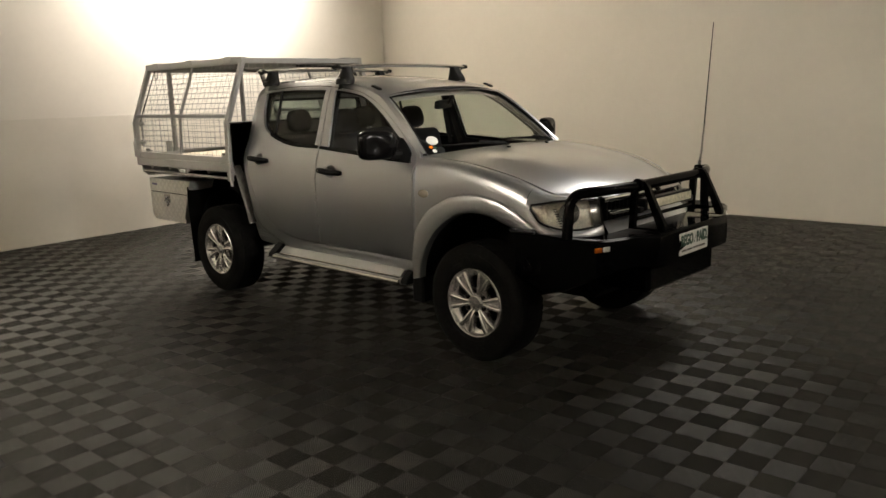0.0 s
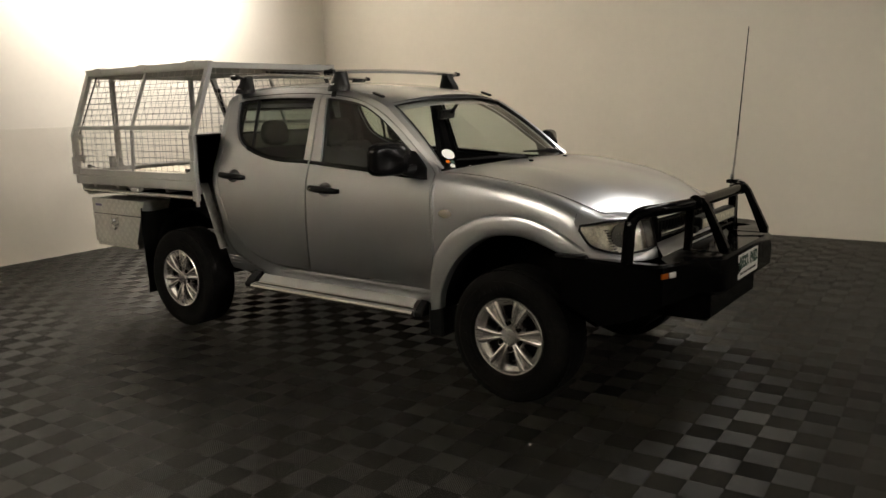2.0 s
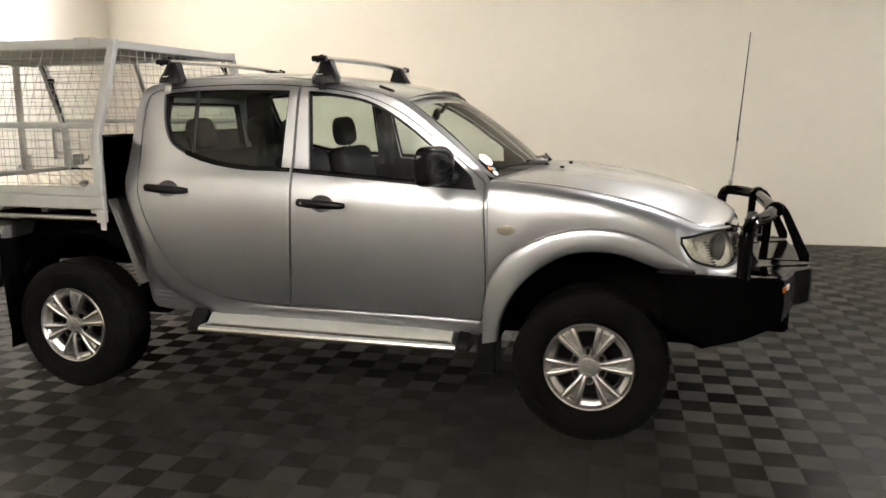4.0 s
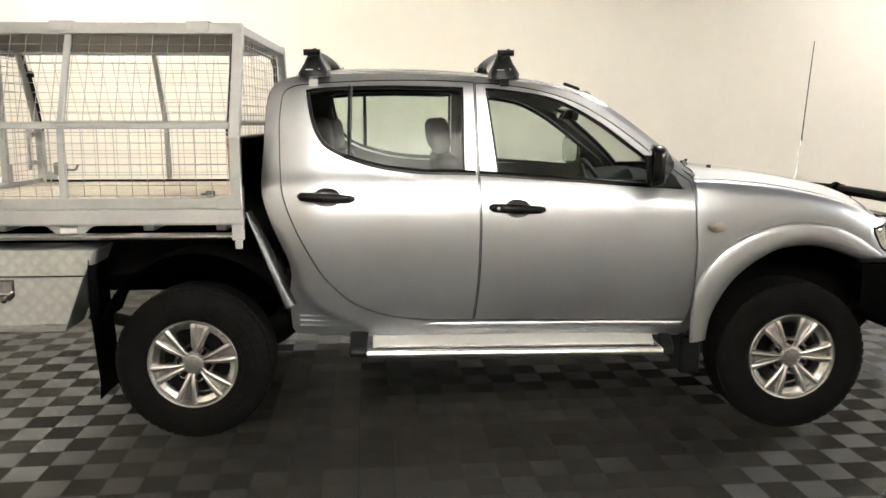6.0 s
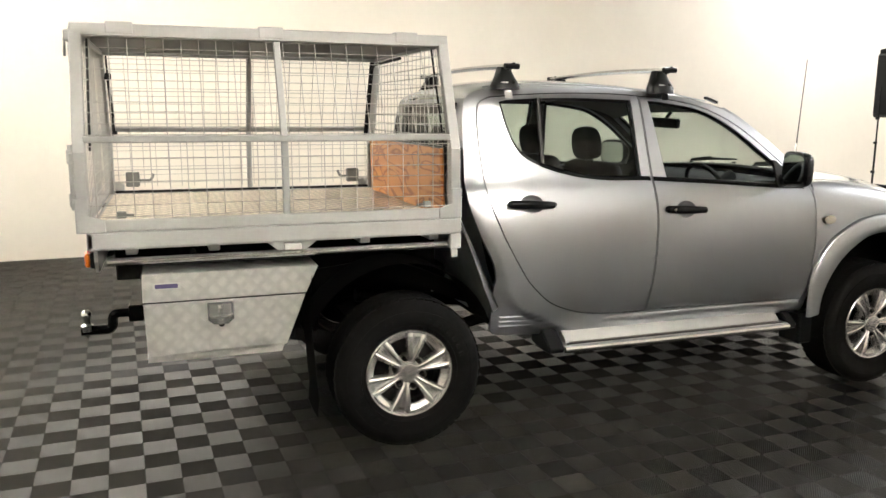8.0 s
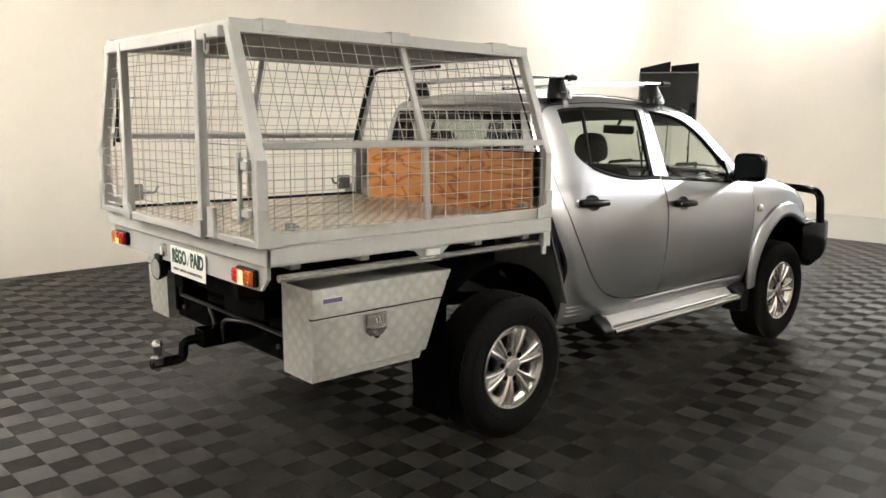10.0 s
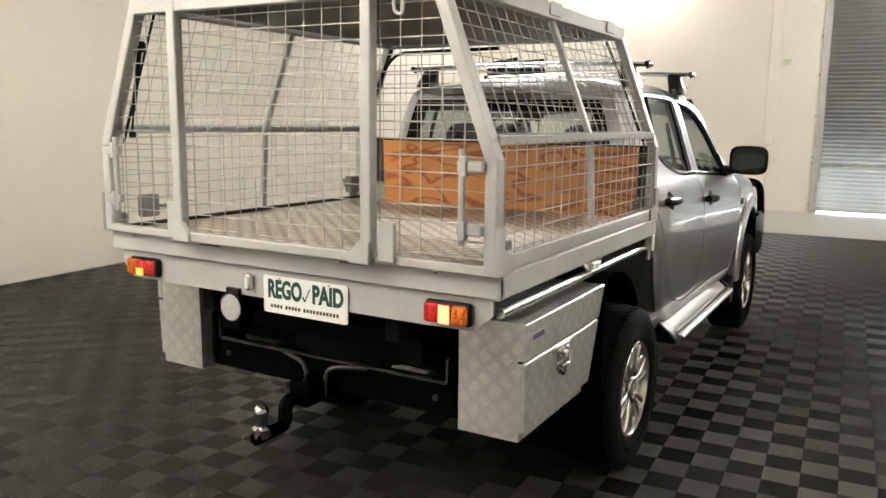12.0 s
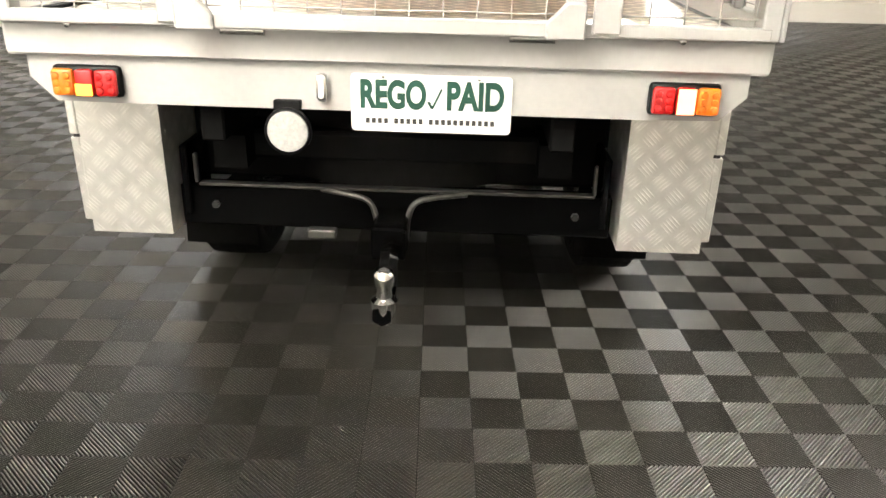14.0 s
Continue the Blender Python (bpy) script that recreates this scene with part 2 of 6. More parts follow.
# near-black: the shade down between the ribs is put into this colour
TILE_SLOT_SHADE = material("tile_slot_shade", (0.0014, 0.0014, 0.0012), 0.95, stain=0.1, stain_size=1.5, spec=0.1)
CLOTH_BLACK = material("black_nylon", (0.013, 0.013, 0.014), 0.8, bump=0.3, bump_size=250)
HEADBOARD = material("weathered_sheet", (0.36, 0.365, 0.36), 0.35, 0.3, grain=0.06, grain_size=30, stain=0.18, stain_size=7)
SHIELD = material("dark_grey_paint", (0.17, 0.172, 0.165), 0.38, stain=0.08, stain_size=6)
BEZEL = material("smoked_bezel", (0.11, 0.108, 0.10), 0.25, 0.3, coat=0.4)
REPEATER = material("smoked_lens", (0.30, 0.27, 0.22), 0.2, coat=0.5)
NUT = material("dark_chrome", (0.045, 0.043, 0.040), 0.22, 1.0)
WORN = material("worn_black_steel", (0.05, 0.049, 0.046), 0.38, 0.4, grain=0.3, grain_size=30, stain=0.3, stain_size=9)
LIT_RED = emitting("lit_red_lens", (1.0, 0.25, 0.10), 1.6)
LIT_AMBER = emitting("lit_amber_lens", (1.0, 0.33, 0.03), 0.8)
TOP_SHEET = material("dark_top_sheet", (0.14, 0.138, 0.13), 0.6, grain=0.03, stain=0.08, stain_size=3)

# ---- building helpers ----
def part(name, bm, mat, parent=None, label="", smooth=30.0):
    """Links a bmesh as one mesh object under a thing or under a part."""
    me = bpy.data.meshes.new(name)
    bm.to_mesh(me)
    bm.free()
    for m in (mat if isinstance(mat, (list, tuple)) else (mat,)):
        me.materials.append(m)
    if smooth:
        me.polygons.foreach_set("use_smooth", [True] * len(me.polygons))
        me.set_sharp_from_angle(angle=radians(smooth))
    ob = new(name, me)
    ob.parent = parent
    if label:
        ob["label"] = label
    return ob


def thing(name, label, category, at=None, group=""):
    ob = new(name)
    ob.empty_display_size = 0.1
    if at is not None:
        ob.matrix_world = at
    return tagged(ob, label, category, group)


def box(bm, lo, hi, bevel=0.0, m=None, seg=1):
    r = bmesh.ops.create_cube(bm, size=1.0)
    v = r["verts"]
    c = [(a + b) / 2 for a, b in zip(lo, hi)]
    s = [abs(b - a) for a, b in zip(lo, hi)]
    for p in v:
        p.co = Vector((c[i] + p.co[i] * s[i] for i in range(3)))
    if bevel:
        e = list({x for p in v for x in p.link_edges})
        g = bmesh.ops.bevel(bm, geom=e, offset=min(bevel, min(s) * 0.45), segments=seg, affect="EDGES", profile=0.5)
        v = list({p for f in g["faces"] for p in f.verts} | {p for p in v if p.is_valid})
        v = list({p for p in v} | {q for p in v for f in p.link_faces for q in f.verts})
    if m is not None:
        bmesh.ops.transform(bm, matrix=m, verts=v)
    return v


def tube(bm, path, radius, n=8, closed=False, caps=True, flat=1.0):
    """A round bar along a path of points; radius may be a list."""
    pts = [Vector(p) for p in path]
    rad = radius if isinstance(radius, (list, tuple)) else [radius] * len(pts)
    rings, up = [], None
    for i, p in enumerate(pts):
        a = pts[i - 1] if i or closed else p
        b = pts[(i + 1) % len(pts)] if i + 1 < len(pts) or closed else p
        d = (b - a).normalized()
        if up is None:
            up = d.orthogonal().normalized()
        up = (up - d * up.dot(d)).normalized()
        side = d.cross(up)
        rings.append([bm.verts.new(p + (up * math.cos(k * math.tau / n) + side * math.sin(k * math.tau / n) * flat) * rad[i]) for k in range(n)])
    for i in range(len(rings) - (0 if closed else 1)):
        a, b = rings[i], rings[(i + 1) % len(rings)]
        for k in range(n):
            bm.faces.new((a[k], a[(k + 1) % n], b[(k + 1) % n], b[k]))
    if caps and not closed:
        bm.faces.new(rings[0][::-1])
        bm.faces.new(rings[-1])
    return [v for r in rings for v in r]


def rounded(path, r=0.06, n=5):
    """The same path with its inner corners turned into arcs."""
    pts = [Vector(p) for p in path]
    out = [pts[0]]
    for a, b, c in zip(pts, pts[1:], pts[2:]):
        u, v = (a - b), (c - b)
        k = min(r, u.length * 0.49, v.length * 0.49)
        p, q = b + u.normalized() * k, b + v.normalized() * k
        for i in range(n + 1):
            s = i / n
            out.append(p * (1 - s) ** 2 + b * 2 * s * (1 - s) + q * s * s)
    return out + [pts[-1]]


def spline(pts, n=6, closed=False):
    """Points on a smooth curve through pts."""
    P = [Vector(p) for p in pts]
    out = []
    last = len(P) if closed else len(P) - 1
    for i in range(last):
        p1, p2 = P[i], P[(i + 1) % len(P)]
        p0 = P[i - 1] if i or closed else p1
        p3 = P[(i + 2) % len(P)] if i + 2 < len(P) or closed else p2
        for k in range(n):
            s = k / n
            out.append(0.5 * ((2 * p1) + (p2 - p0) * s + (2 * p0 - 5 * p1 + 4 * p2 - p3) * s * s + (3 * p1 - p0 - 3 * p2 + p3) * s ** 3))
    return out if closed else out + [P[-1]]


def curve_at(xs, ys):
    """A smooth function through the given pairs."""
    pts = spline([(a, b, 0) for a, b in zip(xs, ys)], 24)
    X, Y = np.array([p.x for p in pts]), np.array([p.y for p in pts])
    o = np.argsort(X)
    return lambda x: float(np.interp(x, X[o], Y[o]))


def loft(bm, rows, closed=False, cap=False):
    """Quads between rows of points of one length."""
    V = [[bm.verts.new(p) for p in r] for r in rows]
    for a, b in zip(V, V[1:]):
        for k in range(len(a) - (0 if closed else 1)):
            j = (k + 1) % len(a)
            try:
                bm.faces.new((a[k], a[j], b[j], b[k]))
            except ValueError:
                pass
    if cap:
        bm.faces.new(V[0][::-1])
        bm.faces.new(V[-1])
    return V


def prism(bm, poly, axis, lo, hi, bevel=0.0):
    """A flat plate: a polygon in the two other axes, from lo to hi along axis."""
    o = {"x": (1, 2), "y": (0, 2), "z": (0, 1)}[axis]
    n = "xyz".index(axis)

    def at(p, k):
        c = [0.0, 0.0, 0.0]
        c[o[0]], c[o[1]], c[n] = p[0], p[1], k
        return c
    a = [bm.verts.new(at(p, lo)) for p in poly]
    b = [bm.verts.new(at(p, hi)) for p in poly]
    f = [bm.faces.new(a), bm.faces.new(b[::-1])]
    for i in range(len(a)):
        j = (i + 1) % len(a)
        f.append(bm.faces.new((a[j], a[i], b[i], b[j])))
    bmesh.ops.recalc_face_normals(bm, faces=f)
    if bevel:
        e = list({x for g in f for x in g.edges})
        bmesh.ops.bevel(bm, geom=e, offset=bevel, segments=1, affect="EDGES")
    return a + b


def disc_of(bm, profile, n=48, axis="y", centre=(0, 0, 0)):
    """A turned shape: pairs (radius, offset along axis)."""
    rows = []
    for r, d in profile:
        ring = []
        for k in range(n):
            a = k * math.tau / n
            p = {"y": (r * math.cos(a), d, r * math.sin(a)), "z": (r * math.cos(a), r * math.sin(a), d), "x": (d, r * math.cos(a), r * math.sin(a))}[axis]
            ring.append(Vector(p) + Vector(centre))
        rows.append(ring)
    V = loft(bm, rows, closed=True)
    for ring, (r, d) in ((V[0], profile[0]), (V[-1], profile[-1])):
        if r > 0.0005:
            bm.faces.new(ring)
    bmesh.ops.recalc_face_normals(bm, faces=bm.faces)


def sheet(outer, holes=(), step=0.06):
    """A flat sheet in x and z with holes, cut into small faces so that it can be bent."""
    bm = bmesh.new()
    for ring in (outer, *holes):
        vs = [bm.verts.new((p[0], 0, p[1])) for p in ring]
        for a, b in zip(vs, vs[1:] + vs[:1]):
            bm.edges.new((a, b))
    bmesh.ops.triangle_fill(bm, use_beauty=True, use_dissolve=False, edges=bm.edges[:], normal=(0, -1, 0))
    for n in (0, 2):
        lo, hi = min(v.co[n] for v in bm.verts), max(v.co[n] for v in bm.verts)
        k = math.ceil(lo / step) * step
        while k < hi:
            co, no = [0, 0, 0], [0, 0, 0]
            co[n], no[n] = k, 1
            bmesh.ops.bisect_plane(bm, geom=bm.verts[:] + bm.edges[:] + bm.faces[:], dist=1e-5, plane_co=co, plane_no=no)
            k += step
    return bm


def skin(outer, holes, depth, side, thick=0.025, step=0.06, lift=0.0):
    """A bent panel of the truck's flank: depth(x, z) is its distance from the middle, side -1 or 1."""
    flat = sheet(outer, holes, step)
    bm = bmesh.new()
    a = {v: bm.verts.new((v.co.x, side * (depth(v.co.x, v.co.z) + lift), v.co.z)) for v in flat.verts}
    b = {v: bm.verts.new((v.co.x, side * (depth(v.co.x, v.co.z) + lift - thick), v.co.z)) for v in flat.verts}
    for f in flat.faces:
        bm.faces.new([a[v] for v in f.verts])
        bm.faces.new([b[v] for v in f.verts][::-1])
    for e in flat.edges:
        if len(e.link_faces) == 1:
            u, v = e.verts
            bm.faces.new((a[u], a[v], b[v], b[u]))
    bmesh.ops.recalc_face_normals(bm, faces=bm.faces)
    flat.free()
    return bm


def polish(ob, depth, side, d=0.012):
    """Shades the outer face of a bent panel by the true slope of its surface."""
    me = ob.data
    out = []
    for p in me.polygons:
        for i in p.vertices:
            x, y, z = me.vertices[i].co
            n = Vector((-(depth(x + d, z) - depth(x - d, z)) / (2 * d), 1.0, -(depth(x, z + d) - depth(x, z - d)) / (2 * d))).normalized()
            n.y *= side
            out.append(n if n.dot(p.normal) > 0.85 else p.normal.copy())
    me.normals_split_custom_set(out)
    return ob


def lettering(name, words, size, mat, parent, m, bold=0.0, width=1.0):
    cu = bpy.data.curves.new(name, "FONT")
    cu.body, cu.size, cu.align_x, cu.align_y, cu.extrude, cu.offset = words, size, "CENTER", "CENTER", 0.0008, bold
    tmp = bpy.data.objects.new(name, cu)
    scene.collection.objects.link(tmp)
    me = bpy.data.meshes.new_from_object(tmp)
    bpy.data.objects.remove(tmp)
    me.transform(m @ Matrix.Diagonal((width, 1, 1, 1)))
    me.materials.append(mat)
    ob = new(name, me)
    ob.parent = parent
    return ob


def structure(name, bm, mat, smooth=0.0):
    ob = part(name, bm, mat, None, smooth=smooth)
    ob.matrix_world = ROOM
    return tagged(ob, kind="structure")

# ---- the hall ----
XL, XF, YB, YN, ZC = -5.48, 11.25, 5.39, -8.6, 6.6
DADO = 1.52
TILE_END = 7.5
DOOR_Y0, DOOR_Y1, DOOR_Z = -1.15, -5.5, 4.3

bm = bmesh.new()
box(bm, (XL - 0.25, YN - 0.25, -0.2), (XF + 3, YB + 0.25, -0.02))
structure("floor", bm, CONCRETE)
bm = bmesh.new()
box(bm, (XL - 0.2, YB, -0.02), (XF + 0.2, YB + 0.2, ZC))
structure("wall_back", bm, WALL)
bm = bmesh.new()
box(bm, (XL - 0.2, YN - 0.2, DADO), (XL, YB, ZC))
structure("wall_left", bm, WALL)
bm = bmesh.new()
box(bm, (XL - 0.2, YN - 0.2, -0.02), (XL + 0.004, YB, DADO), 0.002)
structure("wall_left_dado", bm, WALL_GLOSS)
bm = bmesh.new()
box(bm, (XL - 0.2, YN - 0.2, -0.02), (XF + 0.2, YN, ZC))
structure("wall_near", bm, WALL)
bm = bmesh.new()
box(bm, (XF, DOOR_Y0, -0.02), (XF + 0.2, YB, ZC))
structure("wall_front", bm, WALL)
bm = bmesh.new()
box(bm, (XF, YN, -0.02), (XF + 0.2, DOOR_Y1, ZC))
structure("wall_front_end", bm, WALL)
bm = bmesh.new()
box(bm, (XF, DOOR_Y1, DOOR_Z), (XF + 0.2, DOOR_Y0, ZC))
structure("wall_front_lintel", bm, WALL)
bm = bmesh.new()
box(bm, (XL - 0.2, YN - 0.2, ZC), (XF + 0.2, YB + 0.2, ZC + 0.15))
structure("ceiling", bm, CEIL)
# steel purlins and rafters under the dark roof
for k in range(11):
    bm = bmesh.new()
    y = YN + 0.7 + k * 1.27
    box(bm, (XL, y - 0.035, ZC - 0.16), (XF, y + 0.035, ZC), 0.006)
    structure("roof_purlin", bm, BEAM)
for x in (-2.2, 2.6, 7.4):
    bm = bmesh.new()
    box(bm, (x - 0.09, YN, ZC - 0.36), (x + 0.09, YB, ZC - 0.16), 0.008)
    structure("roof_rafter", bm, BEAM)

# steel pillar set in the front wall, with a small switch box
bm = bmesh.new()
box(bm, (XF - 0.03, -0.38, -0.02), (XF - 0.001, -0.2, ZC), 0.006)
structure("wall_pillar", bm, WALL)

# ---- the truck: cab ----
truck = thing("utility_truck", "silver dual-cab truck with a caged grey tray on dark tiles", "truck")

width_z = curve_at((0.44, 0.52, 0.62, 0.75, 0.92, 1.08, 1.18, 1.26, 1.33, 1.45, 1.60, 1.72, 1.77, 1.82), (0.770, 0.797, 0.823, 0.845, 0.857, 0.854, 0.839, 0.813, 0.779, 0.738, 0.690, 0.645, 0.610, 0.55))
# the crease of the haunch behind the rear door: x by height
haunch_x = curve_at((0.50, 0.55, 0.60, 0.66, 0.75, 0.83, 0.92, 1.055, 1.16, 1.242), (-0.55, -0.665, -0.775, -0.872, -0.937, -0.960, -0.992, -1.060, -1.115, -1.161))


def flank(x, z):
    y = width_z(z)
    if x < -0.82:
        y -= 0.55 * (-0.82 - x) ** 2
    if x < -0.5 and z < 1.24:
        k = min(1.0, max(0.0, (haunch_x(z) - x) / 0.07))
        y -= 0.019 * k * k * (3 - 2 * k) * min(1.0, (1.24 - z) / 0.2)
    if x > 0.35:
        k = min(1.0, max(0.0, (z - 1.15) / 0.2))
        k = k * k * (3 - 2 * k)
        y -= (x - 0.35) ** 2 * (0.085 * k - 0.065 * (1 - k))
    return y


def loop(*pts, n=6):
    return [(p.x, p.y) for p in spline([(a, b, 0) for a, b in pts], n)]


roof_z = curve_at((-1.125, -1.10, -1.06, -0.96, -0.75, -0.495, -0.25, 0.02, 0.20, 0.36, 0.475, 0.60), (1.735, 1.772, 1.793, 1.812, 1.823, 1.825, 1.817, 1.797, 1.773, 1.738, 1.700, 1.63))

# outlines in x and z
rear_edge = [(-1.024, 0.533), (-1.031, 0.716)] + loop((-1.013, 0.818), (-1.033, 0.903), (-1.112, 1.082), (-1.158, 1.242), (-1.152, 1.45), (-1.142, 1.62), (-1.122, 1.722))
pillar_line = loop((0.36, 1.715), (0.475, 1.672), (0.62, 1.575), (0.80, 1.435), (0.965, 1.298))
door_front = loop((0.962, 1.262), (0.968, 1.19), (0.977, 1.02), (0.982, 0.85), (0.974, 0.65), (0.950, 0.572))
split = loop((-0.114, 0.582), (-0.092, 0.79), (-0.083, 1.07), (-0.090, 1.30), (-0.097, 1.52), (-0.103, 1.754))
cab_outline = rear_edge + [(x, roof_z(x) - 0.022) for x in (-1.10, -1.05, -0.96, -0.75, -0.5, -0.25, 0.02, 0.2)] + pillar_line + [(0.985, 1.27), (0.993, 0.86), (0.985, 0.53), (0.97, 0.49), (-0.66, 0.49), (-1.0, 0.505)]

rear_door_line = (loop((-0.118, 0.582), (-0.28, 0.584), (-0.435, 0.593), (-0.575, 0.619), (-0.715, 0.679), (-0.83, 0.784), (-0.888, 0.866), (-0.955, 0.985), (-1.002, 1.085), (-1.055, 1.245), (-1.073, 1.51), (-1.065, 1.66), (-1.045, 1.715), (-0.99, 1.742))
                  + loop((-0.854, 1.754), (-0.575, 1.767), (-0.294, 1.767), (-0.107, 1.758), n=4) + [(x - 0.004, z) for x, z in split[-2:0:-1]])
front_door_line = (door_front[::-1] + loop((0.955, 1.275), (0.80, 1.392), (0.68, 1.486), (0.542, 1.583), (0.404, 1.657), (0.266, 1.706), (0.12, 1.735), (-0.02, 1.752), n=4) + [(x + 0.004, z) for x, z in split[::-1]])
rear_window_line = (loop((-0.157, 1.309), (-0.35, 1.312), (-0.44, 1.319), (-0.55, 1.334), (-0.65, 1.357), (-0.755, 1.391), (-0.845, 1.440), (-0.893, 1.505), (-0.925, 1.60), (-0.944, 1.718), n=4) + loop((-0.90, 1.728), (-0.75, 1.737), (-0.5, 1.742), (-0.159, 1.734), n=4))
front_window_line = (loop((0.004, 1.298), (0.40, 1.271), (0.725, 1.246), (0.925, 1.234), n=4) + loop((0.875, 1.298), (0.72, 1.415), (0.678, 1.446), (0.541, 1.549), (0.404, 1.632), (0.266, 1.688), (0.071, 1.720), (-0.050, 1.731), n=4))


def inset(poly, d):
    """The outline moved inwards by d (outwards when d is negative)."""
    P = [Vector((a, b)) for a, b in poly]
    area = sum(a.x * b.y - b.x * a.y for a, b in zip(P, P[1:] + P[:1]))
    s = 1 if area > 0 else -1
    out = []
    for i, p in enumerate(P):
        a, b = P[i - 1], P[(i + 1) % len(P)]
        u, v = (p - a), (b - p)
        if u.length < 1e-6 or v.length < 1e-6:
            out.append((p.x, p.y))
            continue
        n = Vector((-u.y, u.x)).normalized() + Vector((-v.y, v.x)).normalized()
        n = n.normalized() if n.length > 1e-6 else Vector((0, 0))
        out.append((p.x + s * n.x * d, p.y + s * n.y * d))
    return out


def shear_in(x, z):
    return flank(x, z) - 0.018


for side in (-1, 1):
    polish(part("body_side", skin(cab_outline, [inset(rear_door_line, -0.003), inset(front_door_line, -0.003)], flank, side, 0.025, 0.022), PAINT, truck), flank, side)
    # dark channel behind the shut lines
    part("door_seal", skin(inset(cab_outline, 0.02), [inset(rear_window_line, -0.012), inset(front_window_line, -0.012)], lambda x, z: flank(x, z) - 0.028, side, 0.01, 0.12), PAINT_GAP, truck)
    for name, line, hole, grip in (("rear_door", rear_door_line, rear_window_line, (-0.832, 1.202)), ("front_door", front_door_line, front_window_line, (0.096, 1.145))):
        gx, gz = grip
        dish = [(gx + 0.066 * math.cos(k * math.tau / 28), gz + 0.046 * math.sin(k * math.tau / 28)) for k in range(28)]
        door = polish(part(name, skin(inset(line, 0.0025), [hole, dish], flank, side, 0.022, 0.05), PAINT, truck), flank, side)
        part("window_seal", skin(hole, [inset(hole, 0.017)], shear_in, side, 0.012, 0.08), BLACK_PLASTIC, door)
        pane = part("window_pane", skin(inset(hole, 0.01), [], lambda x, z: flank(x, z) - 0.024, side, 0.004, 0.10), GLASS, door, "slightly tinted clear glass")
        pane.visible_shadow = False
        # black moulding along the foot of the window
        foot = [(-0.105, 1.306), (-0.157, 1.309), (-0.35, 1.312), (-0.44, 1.319), (-0.55, 1.334), (-0.65, 1.357), (-0.755, 1.391)] if name == "rear_door" else [(-0.088, 1.305), (0.004, 1.299), (0.20, 1.286), (0.40, 1.272), (0.60, 1.257), (0.76, 1.245)]
        bm = bmesh.new()
        loft(bm, [[(x, side * (flank(x, z + h) + d), z + h) for h, d in ((-0.004, -0.006), (-0.003, 0.003), (0.004, 0.006), (0.014, 0.006), (0.020, 0.001), (0.021, -0.02))] for x, z in foot])
        bmesh.ops.recalc_face_normals(bm, faces=bm.faces)
        part("belt_moulding", bm, SATIN_BLACK, door, smooth=50)
        gy = flank(gx, gz)
        bm = bmesh.new()
        loft(bm, [[(gx + 0.067 * r * math.cos(k * math.tau / 28), side * (flank(gx + 0.067 * r * math.cos(k * math.tau / 28), gz + 0.047 * r * math.sin(k * math.tau / 28)) - d), gz + 0.047 * r * math.sin(k * math.tau / 28)) for k in range(28)] for r, d in ((1.0, 0.0), (0.95, 0.004), (0.8, 0.012), (0.5, 0.019), (0.02, 0.021))], closed=True)
        bmesh.ops.recalc_face_normals(bm, faces=bm.faces)
        part("handle_recess", bm, PAINT, door, smooth=60)
        bm = bmesh.new()
        tube(bm, [(gx - 0.130, side * (gy + 0.004), gz + 0.006), (gx - 0.122, side * (gy + 0.016), gz + 0.006), (gx - 0.06, side * (gy + 0.028), gz + 0.003), (gx + 0.03, side * (gy + 0.030), gz - 0.001), (gx + 0.110, side * (gy + 0.020), gz - 0.005), (gx + 0.130, side * (gy + 0.002), gz - 0.006)], [0.014, 0.0205, 0.0225, 0.021, 0.018, 0.012], 12)
        pull = part("handle", bm, BLACK_PLASTIC, door, "black plastic pull handle")
        if name == "front_door":
            bm = bmesh.new()
            disc_of(bm, ((0.0085, 0.0), (0.0085, 0.003), (0.0, 0.004)), 14, "y", (gx - 0.098, 0, gz + 0.005))
            for v in bm.verts:
                v.co.y = side * (gy + 0.0415 + v.co.y)
            bmesh.ops.recalc_face_normals(bm, faces=bm.faces)
            part("lock", bm, BRIGHT, pull)
    # bars that split the rear window from its fixed quarter light
    bm = bmesh.new()
    tube(bm, [(-0.728, side * (flank(-0.728, 1.42) - 0.02), 1.390), (-0.722, side * (flank(-0.722, 1.70) - 0.018), 1.738)], 0.012, 6)
    part("window_divider", bm, BLACK_PLASTIC, truck)
    # sill under the doors
    bm = bmesh.new()
    loft(bm, [[(x, side * (y + 0.022 * max(0, (x - 0.35) / 0.6) ** 2 - 0.030 * max(0, (-0.30 - x) / 0.32)), z) for y, z in ((0.79, 0.576), (0.801, 0.575), (0.809, 0.571), (0.813, 0.564), (0.814, 0.556), (0.811, 0.536), (0.800, 0.512), (0.772, 0.49))] for x in [-0.62 + k * 0.078 for k in range(21)]])
    bmesh.ops.recalc_face_normals(bm, faces=bm.faces)
    part("sill", bm, PAINT, truck, smooth=60)
    # rear quarter: vent panel with louvres low behind the rear door
    bm = bmesh.new()
    for k in range(3):
        z = 0.548 + k * 0.026
        w = flank(-0.93, z)
        box(bm, (-0.985, side * (w - 0.01), z), (-0.70 - k * 0.055, side * (w + 0.009), z + 0.010), 0.004)
    part("louvre", bm, PAINT, truck)

